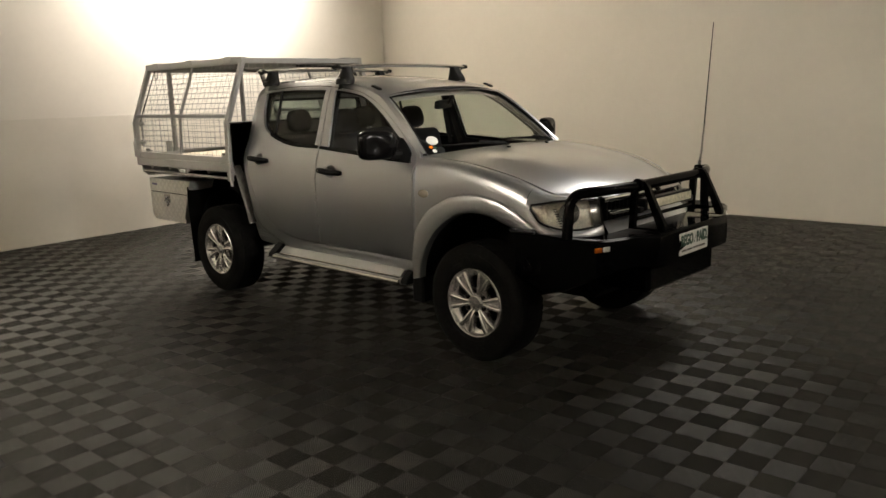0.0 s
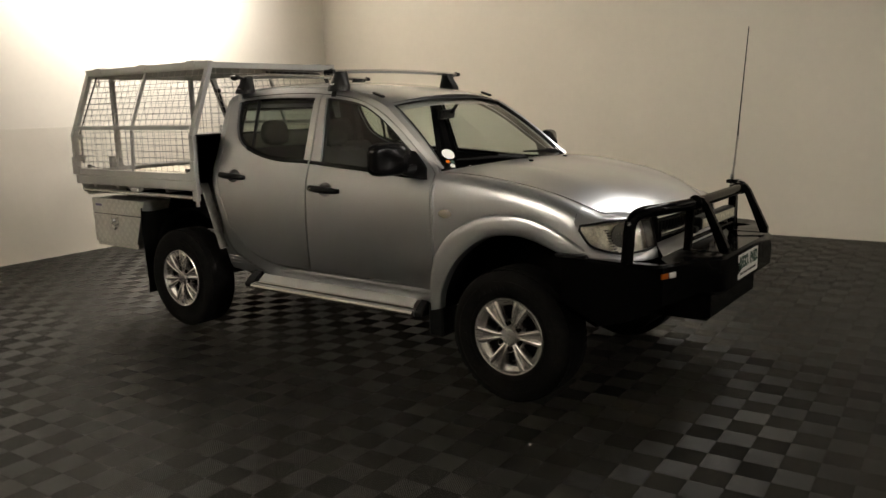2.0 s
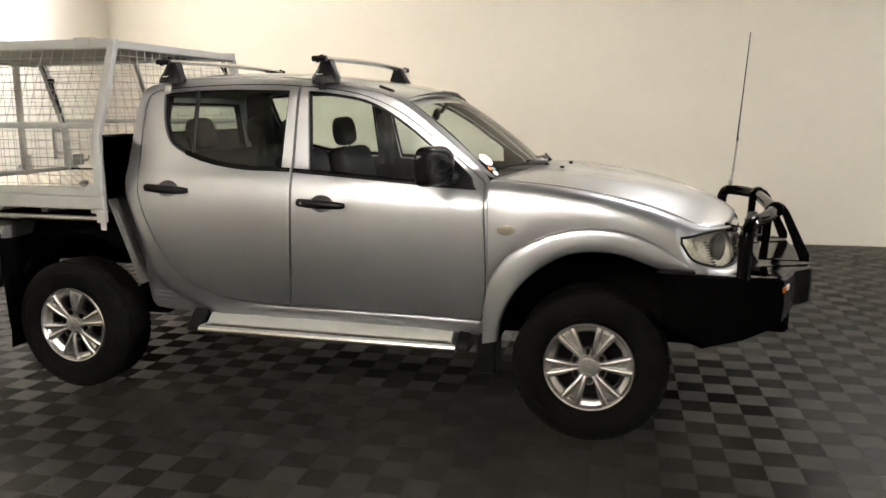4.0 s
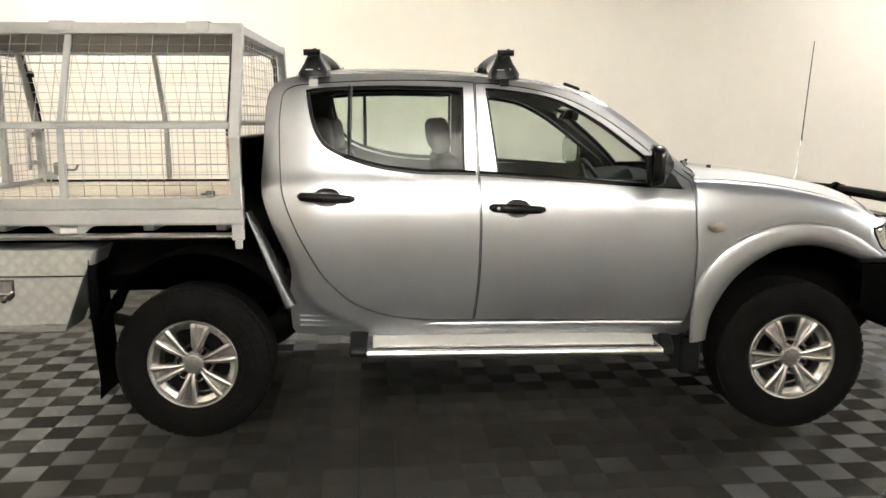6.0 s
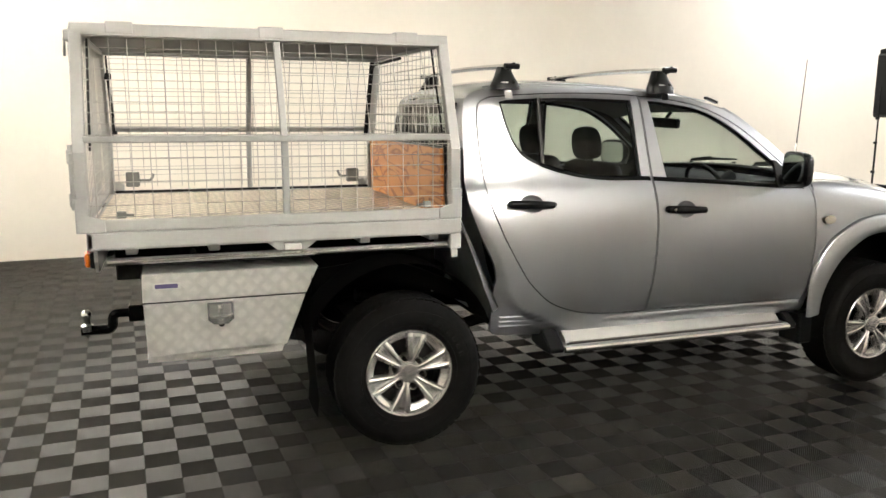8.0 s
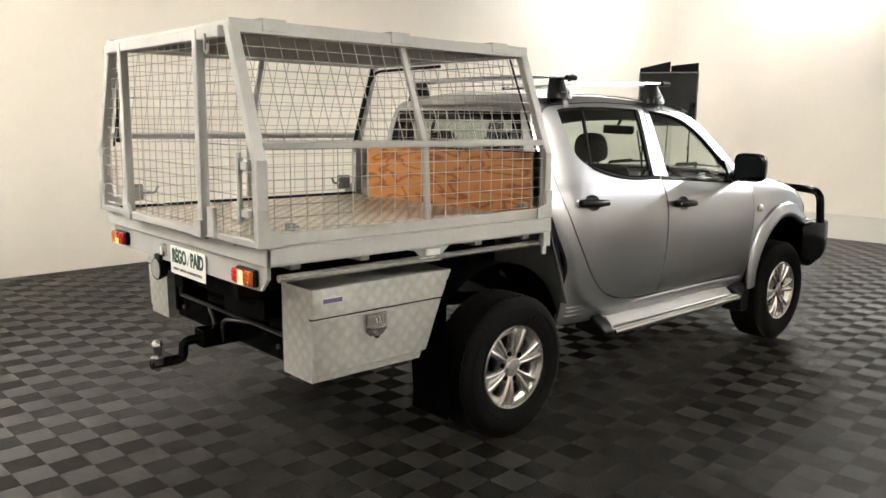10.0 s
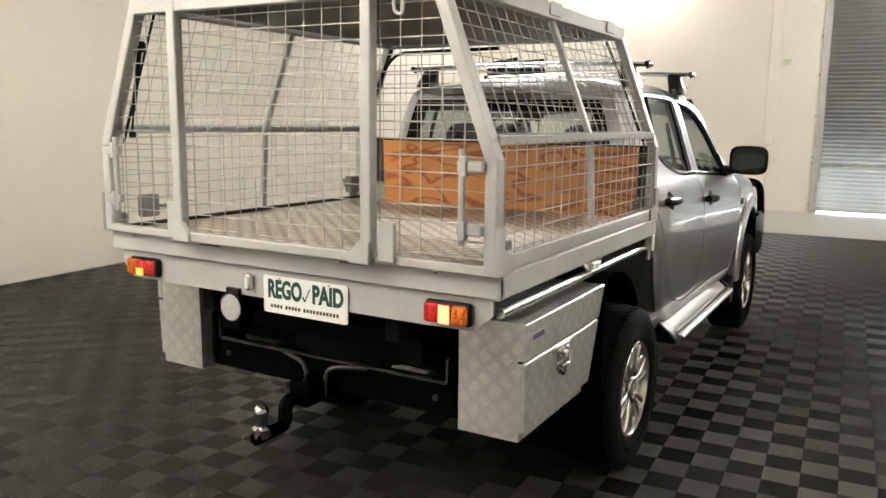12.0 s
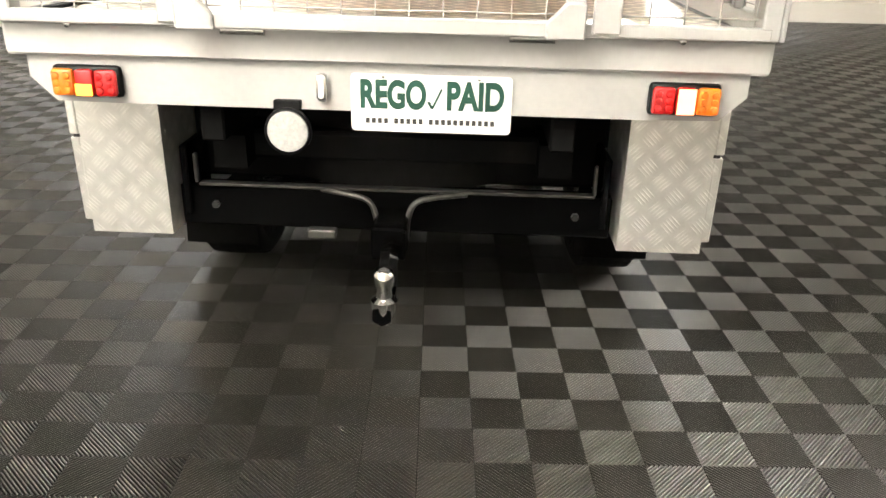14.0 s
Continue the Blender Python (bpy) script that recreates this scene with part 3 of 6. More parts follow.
# roof
rows = []
for x in [-1.118, -1.10, -1.075, -1.04, -0.96, -0.85, -0.7, -0.5, -0.3, -0.1, 0.1, 0.25, 0.36, 0.43, 0.475, 0.51]:
    z = roof_z(x) - 0.022
    e = flank(min(x, 0.5), z)
    ring = []
    for k in range(-10, 11):
        u = k / 10
        y = e * math.sin(u * math.pi / 2) if abs(u) < 1 else e * u
        c = abs(y) / e
        ring.append((x + (0.07 if x > 0.2 else 0.0) * (1 - c * c) * (x - 0.2) / 0.3, y, z + (0.022 + 0.026 * min(1, (x + 1.118) / 0.3)) * (1 - c ** 3.0)))
    rows.append(ring)
bm = bmesh.new()
loft(bm, rows)
bmesh.ops.recalc_face_normals(bm, faces=bm.faces)
part("roof", bm, PAINT, truck, smooth=50)
bm = bmesh.new()
loft(bm, [[(x, y * 0.93, z - 0.04) for x, y, z in r] for r in rows])
part("headlining", bm, HEADLINER, truck)
# rain channels along the roof
for side in (-1, 1):
    bm = bmesh.new()
    tube(bm, [(x, side * (flank(x, roof_z(x) - 0.022) - 0.03), roof_z(x) - 0.008) for x in (-1.0, -0.8, -0.5, -0.2, 0.1, 0.35)], 0.004, 6)
    part("roof_channel", bm, PAINT, truck)

# rear wall of the cab with its window
rear_x = curve_at((0.54, 0.70, 0.95, 1.22, 1.45, 1.62, 1.70, 1.76), (-0.95, -1.0, -1.08, -1.135, -1.148, -1.138, -1.126, -1.105))
rows = []
for z in [0.56, 0.7, 0.9, 1.1, 1.24]:
    rows.append([(rear_x(z) - 0.04 * (1 - abs(u) ** 3), u * flank(rear_x(z), z), z) for u in [k / 8 for k in range(-8, 9)]])
bm = bmesh.new()
loft(bm, rows)
top = []
for z in [1.66, 1.70, 1.735]:
    top.append([(rear_x(z) - 0.04 * (1 - abs(u) ** 3), u * flank(rear_x(z), z), z) for u in [k / 8 for k in range(-8, 9)]])
loft(bm, top)
for s in (-1, 1):
    loft(bm, [[(rear_x(z) - 0.04 * (1 - abs(u) ** 3), s * u * flank(rear_x(z), z), z) for u in (0.86, 0.93, 1.0)] for z in (1.24, 1.32, 1.4, 1.5, 1.6, 1.66)])
bmesh.ops.recalc_face_normals(bm, faces=bm.faces)
part("cab_rear", bm, PAINT, truck, smooth=45)
bm = bmesh.new()
curve = lambda u, z, d: (rear_x(z) - 0.04 * (1 - abs(u) ** 3) - d, u * flank(rear_x(z), z), z)
for u0, u1, z0, z1 in ((-0.90, 0.90, 1.235, 1.285), (-0.90, 0.90, 1.655, 1.712), (-0.90, -0.80, 1.285, 1.655), (0.80, 0.90, 1.285, 1.655)):
    loft(bm, [[curve(u0 + (u1 - u0) * k / 12, z0 + (z1 - z0) * j / 6, 0.004) for k in range(13)] for j in range(7)])
bmesh.ops.recalc_face_normals(bm, faces=bm.faces)
part("black_glass_border", bm, GLOSS_BLACK, truck, smooth=60)
bm = bmesh.new()
loft(bm, [[(rear_x(z) - 0.035 * (1 - abs(u) ** 3), u * flank(rear_x(z), z), z) for u in [k / 8 * 0.88 for k in range(-8, 9)]] for z in (1.23, 1.3, 1.4, 1.5, 1.6, 1.67)])
o = part("rear_window", bm, GLASS_DARK, truck, "lightly tinted rear window", smooth=60)
o.visible_shadow = False
bm = bmesh.new()
ring = [(rear_x(z) - 0.036 * (1 - abs(u) ** 3), u * flank(rear_x(z), z), z) for u, z in [(-0.87, 1.24), (-0.4, 1.24), (0, 1.24), (0.4, 1.24), (0.87, 1.24), (0.87, 1.4), (0.87, 1.55), (0.85, 1.66), (0.4, 1.67), (0, 1.67), (-0.4, 1.67), (-0.85, 1.66), (-0.87, 1.55), (-0.87, 1.4)]]
tube(bm, ring, 0.008, 6, closed=True)
part("rear_window_seal", bm, BLACK_PLASTIC, truck)

# windscreen
def screen(u, v, off=0.0):
    """u across from -1 to 1, v from its foot to its head."""
    yb, yt = 0.735, 0.60
    y = u * (yb + (yt - yb) * v)
    c = 1 - u * u
    foot = Vector((0.985 + 0.15 * c, y, 1.272 + 0.018 * c))
    head = Vector((0.49 + 0.065 * c, y, 1.672 + 0.05 * c))
    p = foot.lerp(head, v)
    p += Vector((0.62, 0, 0.78)) * (0.022 * 4 * v * (1 - v) + off)
    return p


bm = bmesh.new()
loft(bm, [[screen(u / 10, v / 10) for u in range(-10, 11)] for v in range(0, 11)])
o = part("windscreen", bm, GLASS, truck, "clear laminated windscreen", smooth=60)
o.visible_shadow = False
bm = bmesh.new()
tube(bm, [screen(u, v, 0.003) for u, v in [(k / 5, 0.0) for k in range(-5, 6)] + [(1, k / 6) for k in range(1, 7)] + [(k / 5, 1.0) for k in range(4, -6, -1)] + [(-1, k / 6) for k in range(5, 0, -1)]], 0.013, 6, closed=True)
part("windscreen_seal", bm, BLACK_PLASTIC, truck)
# pillar covers between screen and flank
for side in (-1, 1):
    bm = bmesh.new()
    a = [screen(side * 0.985, v / 8, 0.004) for v in range(0, 9)]
    b = []
    for v in range(0, 9):
        x = 0.985 + (0.42 - 0.985) * v / 8
        zz = float(np.interp(x, [p[0] for p in pillar_line], [p[1] for p in pillar_line]))
        b.append(Vector((x, side * (flank(x, zz) - 0.001), zz - 0.002)))
    mid = [p.lerp(q, 0.5) + Vector((0.012, side * 0.012, 0.014)) for p, q in zip(a, b)]
    loft(bm, [a, mid, b])
    part("pillar_cover", bm, PAINT, truck, smooth=60)
# cowl, wipers, washer jets
bm = bmesh.new()
loft(bm, [[screen(u / 10, 0.03, 0.0) for u in range(-10, 11)], [Vector((1.06 + 0.17 * (1 - (u / 10) ** 2), u / 10 * 0.74, 1.268 + 0.02 * (1 - (u / 10) ** 2))) for u in range(-10, 11)]])
part("cowl", bm, BLACK_PLASTIC, truck)
for y0, y1 in ((-0.10, -0.62), (0.50, -0.02)):
    bm = bmesh.new()
    foot = screen(y0 / 0.735, 0.0, 0.03)
    tip = screen(y1 / 0.72, 0.10, 0.02)
    tube(bm, [foot + Vector((0.03, 0, -0.01)), foot + Vector((0.01, -0.03, 0.02)), foot.lerp(tip, 0.45) + Vector((0.02, 0, 0.028))], [0.014, 0.011, 0.008], 6)
    tube(bm, [foot.lerp(tip, 0.05) + Vector((0.0, 0, 0.008)), foot.lerp(tip, 0.5) + Vector((0.012, 0, 0.014)), tip], [0.006, 0.012, 0.006], 6, flat=0.6)
    part("wiper", bm, BLACK_PLASTIC, truck)
# round permit and two small tabs behind the glass
for name, u, v, r, mat in (("windscreen_sticker", -0.872, 0.206, 0.042, WHITE), ("sticker_tab", -0.92, 0.12, 0.014, AMBER), ("sticker_tab", -0.88, 0.11, 0.014, GREEN), ("sticker_tab", -0.90, 0.065, 0.016, WHITE)):
    bm = bmesh.new()
    bmesh.ops.create_circle(bm, cap_ends=True, segments=24, radius=r)
    p = screen(u, v, 0.002)
    n = Vector((0.62, -0.28, 0.74)).normalized()
    bmesh.ops.transform(bm, matrix=Matrix.Translation(p) @ n.to_track_quat("Z", "Y").to_matrix().to_4x4(), verts=bm.verts)
    part(name, bm, mat, truck)

# ---- bonnet, fenders, nose ----
hood_y = curve_at((0.98, 1.3, 1.6, 1.82, 1.95, 2.04, 2.14), (0.775, 0.765, 0.75, 0.725, 0.69, 0.60, 0.42))
hood_e = curve_at((0.98, 1.18, 1.45, 1.73, 1.90, 2.0, 2.10, 2.17), (1.282, 1.275, 1.243, 1.182, 1.118, 1.075, 1.055, 1.045))
hood_c = curve_at((0.98, 1.18, 1.45, 1.73, 1.90, 2.0, 2.10, 2.17), (1.318, 1.316, 1.295, 1.250, 1.205, 1.168, 1.112, 1.052))
fender_y = curve_at((0.96, 1.2, 1.5, 1.75, 1.9, 2.0, 2.08, 2.15), (0.876, 0.872, 0.864, 0.853, 0.838, 0.81, 0.77, 0.70))


def hood(x, u):
    y = u * hood_y(x)
    c = 1 - abs(u) ** 2.2
    bulge = 0.012 * math.exp(-((abs(u) - 0.62) / 0.16) ** 2) * min(1, max(0, (x - 1.0) / 0.3)) * min(1, max(0, (2.1 - x) / 0.3))
    return Vector((x + 0.055 * (1 - u * u) * max(0, (x - 1.6) / 0.5) + (0.16 * (1 - u * u) * max(0, (1.25 - x) / 0.27)), y, hood_e(x) + (hood_c(x) - hood_e(x)) * c + bulge))


xs = [0.985, 1.05, 1.15, 1.3, 1.45, 1.6, 1.72, 1.82, 1.9, 1.96, 2.01, 2.05, 2.09, 2.12, 2.14]
bm = bmesh.new()
loft(bm, [[hood(x, u / 12 * 0.995) for u in range(-12, 13)] for x in xs])
bmesh.ops.recalc_face_normals(bm, faces=bm.faces)
g = bmesh.ops.extrude_edge_only(bm, edges=[e for e in bm.edges if e.is_boundary])
for v in g["geom"]:
    if isinstance(v, bmesh.types.BMVert):
        v.co.z -= 0.03
part("bonnet", bm, PAINT, truck, smooth=50)
for y in (-0.22, 0.22):
    bm = bmesh.new()
    p = hood(1.27, y / 0.765)
    box(bm, (p.x - 0.012, p.y - 0.012, p.z - 0.002), (p.x + 0.012, p.y + 0.012, p.z + 0.012), 0.004)
    part("washer_jet", bm, BLACK_PLASTIC, truck)

arch_out = loop((0.968, 0.47), (0.972, 0.64), (0.995, 0.765), (1.04, 0.855), (1.105, 0.932), (1.195, 0.990), (1.32, 1.046), (1.47, 1.072), (1.60, 1.068), (1.70, 1.044), (1.80, 1.0), (1.88, 0.950), (1.945, 0.905), n=4)
arch_in = loop((1.045, 0.49), (1.058, 0.585), (1.09, 0.668), (1.135, 0.745), (1.19, 0.81), (1.27, 0.876), (1.37, 0.932), (1.47, 0.954), (1.56, 0.955), (1.645, 0.941), (1.73, 0.913), (1.81, 0.885), (1.88, 0.868), n=4)
AX, AZ = [p[0] for p in arch_out], [p[1] for p in arch_out]
for side in (-1, 1):
    rows = []
    for x in [0.985, 1.0, 1.02, 1.05, 1.09, 1.14, 1.2, 1.27, 1.35, 1.44, 1.53, 1.62, 1.7, 1.77, 1.83, 1.88]:
        low = float(np.interp(x, AX, AZ)) - 0.01
        e, ze = hood_y(x) + 0.006, hood_e(x) - 0.004
        yw = fender_y(x)
        ring = []
        for k in range(17):
            a = k / 16 * math.pi / 2
            ring.append((x, side * (e + (yw - e) * math.sin(a) ** 0.8), low + (ze - low) * (1 - (1 - math.cos(a) ** 0.75) ** 1.0)))
        rows.append(ring)
    bm = bmesh.new()
    loft(bm, rows)
    bmesh.ops.recalc_face_normals(bm, faces=bm.faces)
    part("fender", bm, PAINT, truck, smooth=50)
    # the corner of the nose: shoulder, opening for the lamp, and the strip under it
    H = spline([(x, hood_y(x) + 0.006, hood_e(x) - 0.004) for x in (1.878, 1.92, 1.96, 2.0, 2.04, 2.08, 2.12)], 3)
    U = spline([(1.878, 0.823, 1.043), (1.906, 0.813, 1.033), (1.955, 0.788, 1.038), (2.01, 0.738, 1.048), (2.06, 0.675, 1.052), (2.11, 0.585, 1.050), (2.15, 0.48, 1.046)], 3)
    M = spline([(1.878, 0.832, 1.020), (1.906, 0.824, 1.008), (1.955, 0.805, 0.933), (2.03, 0.768, 0.900), (2.10, 0.70, 0.882), (2.16, 0.60, 0.887), (2.19, 0.49, 0.902)], 3)
    B = spline([(1.878, 0.842, 0.905), (1.915, 0.836, 0.885), (1.975, 0.820, 0.868), (2.045, 0.782, 0.858), (2.12, 0.715, 0.85), (2.18, 0.61, 0.84), (2.205, 0.49, 0.84)], 3)
    cut = 3

    def ridge(p, q, s, out):
        w = min(1.0, max(0.0, (p.x - 1.878) / 0.1))
        c = p.lerp(q, s) + Vector((0.55 * w, 0.45 + 0.2 * w, 0.88 - 0.43 * w)) * out * (1 + 0.4 * (1 - w)) * 4 * s * (1 - s)
        return Vector((c.x, side * c.y, c.z))
    bm = bmesh.new()
    loft(bm, [[ridge(p, q, k / 5, 0.016) for k in range(6)] for p, q in zip(H, U)])
    loft(bm, [[ridge(p, q, k / 4, 0.006) for k in range(5)] for p, q in zip(M, B)])
    loft(bm, [[ridge(p, q, k / 3, 0.002) for k in range(4)] for p, q in list(zip(U, M))[:cut + 1]])
    bmesh.ops.remove_doubles(bm, verts=bm.verts, dist=0.0005)
    bmesh.ops.recalc_face_normals(bm, faces=bm.faces)
    part("nose_corner", bm, PAINT, truck, smooth=60)
    bm = bmesh.new()
    loft(bm, [[(2.19 + 0.02 * k, side * y, 0.915 - 0.035 * k) for y in (0.0, 0.25, 0.49)] for k in range(3)])
    bmesh.ops.recalc_face_normals(bm, faces=bm.faces)
    part("front_skirt", bm, PAINT, truck, smooth=50)
    # wheel arch flare
    bm = bmesh.new()
    rows = []
    for (ax, az), (bx, bz) in zip(arch_out, arch_in):
        yo = fender_y(ax) + 0.002 if ax > 0.99 else 0.878
        line = []
        for s, d in ((0.0, -0.004), (0.03, 0.010), (0.10, 0.016), (0.3, 0.021), (0.6, 0.025), (0.88, 0.024), (0.97, 0.019), (1.0, 0.006), (1.0, -0.06)):
            line.append((ax + (bx - ax) * s, side * (yo + d), az + (bz - az) * s))
        rows.append(line)
    loft(bm, rows)
    bmesh.ops.recalc_face_normals(bm, faces=bm.faces)
    part("wheel_arch_flare", bm, PAINT, truck, smooth=50)
    # black liner inside the arch
    bm = bmesh.new()
    loft(bm, [[(x, side * y, z - 0.006) for y in (0.845, 0.6, 0.35)] for x, z in arch_in + [(1.95, 0.80), (2.0, 0.6)]])
    part("arch_liner", bm, UNDER, truck)
    bm = bmesh.new()
    box(bm, (0.93, side * 0.70, 0.30), (1.035, side * 0.865, 0.50), 0.012)
    part("mud_guard", bm, BLACK_PLASTIC, truck)
    # side repeater
    bm = bmesh.new()
    disc_of(bm, ((0.026, 0.0), (0.026, 0.006), (0.02, 0.010), (0.0, 0.011)), 24, "y")
    bmesh.ops.transform(bm, matrix=Matrix.Translation((1.083, side * (fender_y(1.083) + 0.002), 1.052)) @ Matrix.Diagonal((1.75, side, 1, 1)), verts=bm.verts)
    bmesh.ops.recalc_face_normals(bm, faces=bm.faces)
    part("side_repeater", bm, REPEATER, truck)
    # headlamp: black bowl, chrome reflector, amber corner and clear lens
    lamp = bmesh.new()
    A, C = M[cut:], U[cut:]

    def strip(off):
        out = []
        for k in range(6):
            out.append([ridge(p, q, k / 5, 0.016) + Vector((0.75, side * 0.6, 0.15)) * off for p, q in zip(A, C)])
        return out
    loft(lamp, strip(0.0))
    bmesh.ops.recalc_face_normals(lamp, faces=lamp.faces)
    lens = part("headlamp", lamp, LAMP_GLASS, truck, "clear wraparound headlamp lens", smooth=60)
    lens.visible_shadow = False
    bm = bmesh.new()
    loft(bm, strip(-0.028))
    part("bowl", bm, PLAIN_LAMP, lens, smooth=60)
    bm = bmesh.new()
    inner_end = [row[len(A) * 17 // 20:] for row in strip(-0.012)]
    loft(bm, inner_end)
    part("dark_bezel", bm, BEZEL, lens, smooth=60)
    bm = bmesh.new()
    tube(bm, [strip(0.002)[0][i] for i in range(len(A))] + [strip(0.002)[5][i] for i in range(len(C) - 1, -1, -1)], 0.0068, 6, closed=True)
    part("rim_seal", bm, BLACK_PLASTIC, lens)
    for cx, cy, r in ((2.072, 0.672, 0.066),):
        bm = bmesh.new()
        disc_of(bm, ((r, 0.03), (r * 0.95, 0.012), (r * 0.6, -0.01), (0.0, -0.02)), 24, "x")
        bmesh.ops.transform(bm, matrix=Matrix.Translation((cx - 0.012, side * cy, 0.978)) @ Matrix.Rotation(side * 0.5, 4, "Z"), verts=bm.verts)
        part("reflector", bm, BEZEL, lens)
        bm = bmesh.new()
        disc_of(bm, ((r * 0.30, 0.0), (r * 0.26, 0.012), (r * 0.12, 0.018), (0.0, 0.019)), 20, "x")
        bmesh.ops.transform(bm, matrix=Matrix.Translation((cx, side * cy, 0.978)) @ Matrix.Rotation(side * 0.5, 4, "Z"), verts=bm.verts)
        part("projector", bm, CHROME, lens)
    # knurled upright between the two chambers
    bm = bmesh.new()
    n = len(A) // 2
    foot, head = strip(-0.014)[0][n], strip(-0.014)[4][n - 2]
    for k in range(9):
        c = foot.lerp(head, 0.08 + 0.1 * k)
        box(bm, (-0.009, -0.012, -0.0035), (0.009, 0.012, 0.0035), 0.002, Matrix.Translation(c) @ Matrix.Rotation(side * 0.6, 4, "Z"))
    part("divider", bm, BRIGHT, lens)
    bm = bmesh.new()
    tube(bm, [(1.985, side * 0.77, 0.97), (1.965, side * 0.775, 1.02)], 0.012, 8)
    part("turn_bulb", bm, PLAIN_LAMP, lens)

# grille
bm = bmesh.new()
box(bm, (2.10, -0.45, 0.88), (2.15, 0.45, 1.06), 0.01)
grille = part("grille", bm, UNDER, truck, "black grille with chrome bars")
for z, x in ((1.036, 2.180), (0.960, 2.203)):
    bm = bmesh.new()
    loft(bm, [[(x + 0.03 * (1 - (y / 0.46) ** 2) + dx, y, z + dz) for y in [k * 0.046 for k in range(-10, 11)]] for dx, dz in ((-0.03, 0.022), (0.0, 0.018), (0.006, 0.0), (0.0, -0.016), (-0.03, -0.02))])
    bmesh.ops.recalc_face_normals(bm, faces=bm.faces)
    part("chrome_bar", bm, CHROME, grille, smooth=60)
for k in range(-9, 10):
    bm = bmesh.new()
    box(bm, (2.15, k * 0.046 - 0.003, 0.9), (2.172, k * 0.046 + 0.003, 1.05))
    part("slat", bm, BLACK_PLASTIC, grille)

# ---- chassis, wheels, steps ----
for s in (-1, 1):
    bm = bmesh.new()
    tube(bm, rounded([(-2.72, s * 0.43, 0.80), (-2.0, s * 0.43, 0.80), (-1.5, s * 0.44, 0.86), (-0.95, s * 0.44, 0.62), (0.9, s * 0.42, 0.55), (1.5, s * 0.40, 0.70), (2.2, s * 0.40, 0.66)], 0.2), 0.062, 4)
    part("chassis_rail", bm, UNDER, truck)
for x in (-2.6, -2.05, -1.2, -0.4, 0.6):
    bm = bmesh.new()
    box(bm, (x - 0.04, -0.44, 0.6 if x > -1 else 0.76), (x + 0.04, 0.44, 0.68 if x > -1 else 0.84), 0.01)
    part("crossmember", bm, UNDER, truck)
# unseen dark drum, added to stop lit floor showing under the tray
bm = bmesh.new()
tube(bm, [(-2.28, 0.0, 0.66), (-2.27, 0.0, 0.88)], 0.36, 28)
part("dark_filler_drum", bm, RUBBER, truck)
# unseen black sheet across the tail, added to block light between the beams
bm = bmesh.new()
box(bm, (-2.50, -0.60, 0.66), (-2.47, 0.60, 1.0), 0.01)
part("rear_light_stop", bm, UNDER, truck)
# unseen black sheet along the far side, added to hide the lit floor
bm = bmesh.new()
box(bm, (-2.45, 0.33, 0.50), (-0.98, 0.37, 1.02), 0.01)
part("far_light_stop", bm, UNDER, truck)
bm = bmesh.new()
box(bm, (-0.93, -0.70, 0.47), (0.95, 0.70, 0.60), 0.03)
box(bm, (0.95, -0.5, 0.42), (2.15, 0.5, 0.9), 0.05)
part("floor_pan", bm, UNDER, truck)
bm = bmesh.new()
tube(bm, [(-1.5, -0.70, 0.385), (-1.5, -0.25, 0.385), (-1.5, -0.14, 0.385), (-1.5, 0.0, 0.385), (-1.5, 0.14, 0.385), (-1.5, 0.25, 0.385), (-1.5, 0.70, 0.385)], [0.05, 0.05, 0.11, 0.15, 0.11, 0.05, 0.05], 12)
part("rear_axle", bm, UNDER, truck)
bm = bmesh.new()
tube(bm, [(1.5, -0.70, 0.385), (1.5, 0.70, 0.385)], 0.05, 10)
tube(bm, [(-1.6, -0.12, 0.62), (-0.5, -0.1, 0.5), (0.9, 0, 0.5)], 0.04, 8)
part("front_axle", bm, UNDER, truck)
for s in (-1, 1):
    bm = bmesh.new()
    for k in range(4):
        L = 0.62 - k * 0.11
        tube(bm, [(-1.5 - L, s * 0.53, 0.56 - k * 0.014 + 0.0), (-1.5 - L * 0.5, s * 0.53, 0.49 - k * 0.014), (-1.5, s * 0.53, 0.465 - k * 0.014), (-1.5 + L * 0.5, s * 0.53, 0.49 - k * 0.014), (-1.5 + L, s * 0.53, 0.56 - k * 0.014)], 0.03, 4, flat=0.25)
    part("leaf_spring", bm, UNDER, truck)
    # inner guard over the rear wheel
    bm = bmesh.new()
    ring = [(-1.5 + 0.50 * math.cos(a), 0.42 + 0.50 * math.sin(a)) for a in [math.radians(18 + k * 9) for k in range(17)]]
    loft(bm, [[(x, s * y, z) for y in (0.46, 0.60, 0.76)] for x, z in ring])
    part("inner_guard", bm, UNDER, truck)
    # mud flap
    bm = bmesh.new()
    rows = []
    for k in range(8):
        z = 0.21 + k * 0.10
        x = -1.972 + 0.010 * math.sin(k * 0.9) + (0.012 if k < 2 else 0)
        rows.append([(x, s * 0.60, z), (x - 0.004, s * 0.74, z), (x, s * 0.875, z)])
    loft(bm, rows)
    g = bmesh.ops.solidify(bm, geom=bm.faces[:], thickness=0.008)
    part("mud_flap", bm, RUBBER, truck)

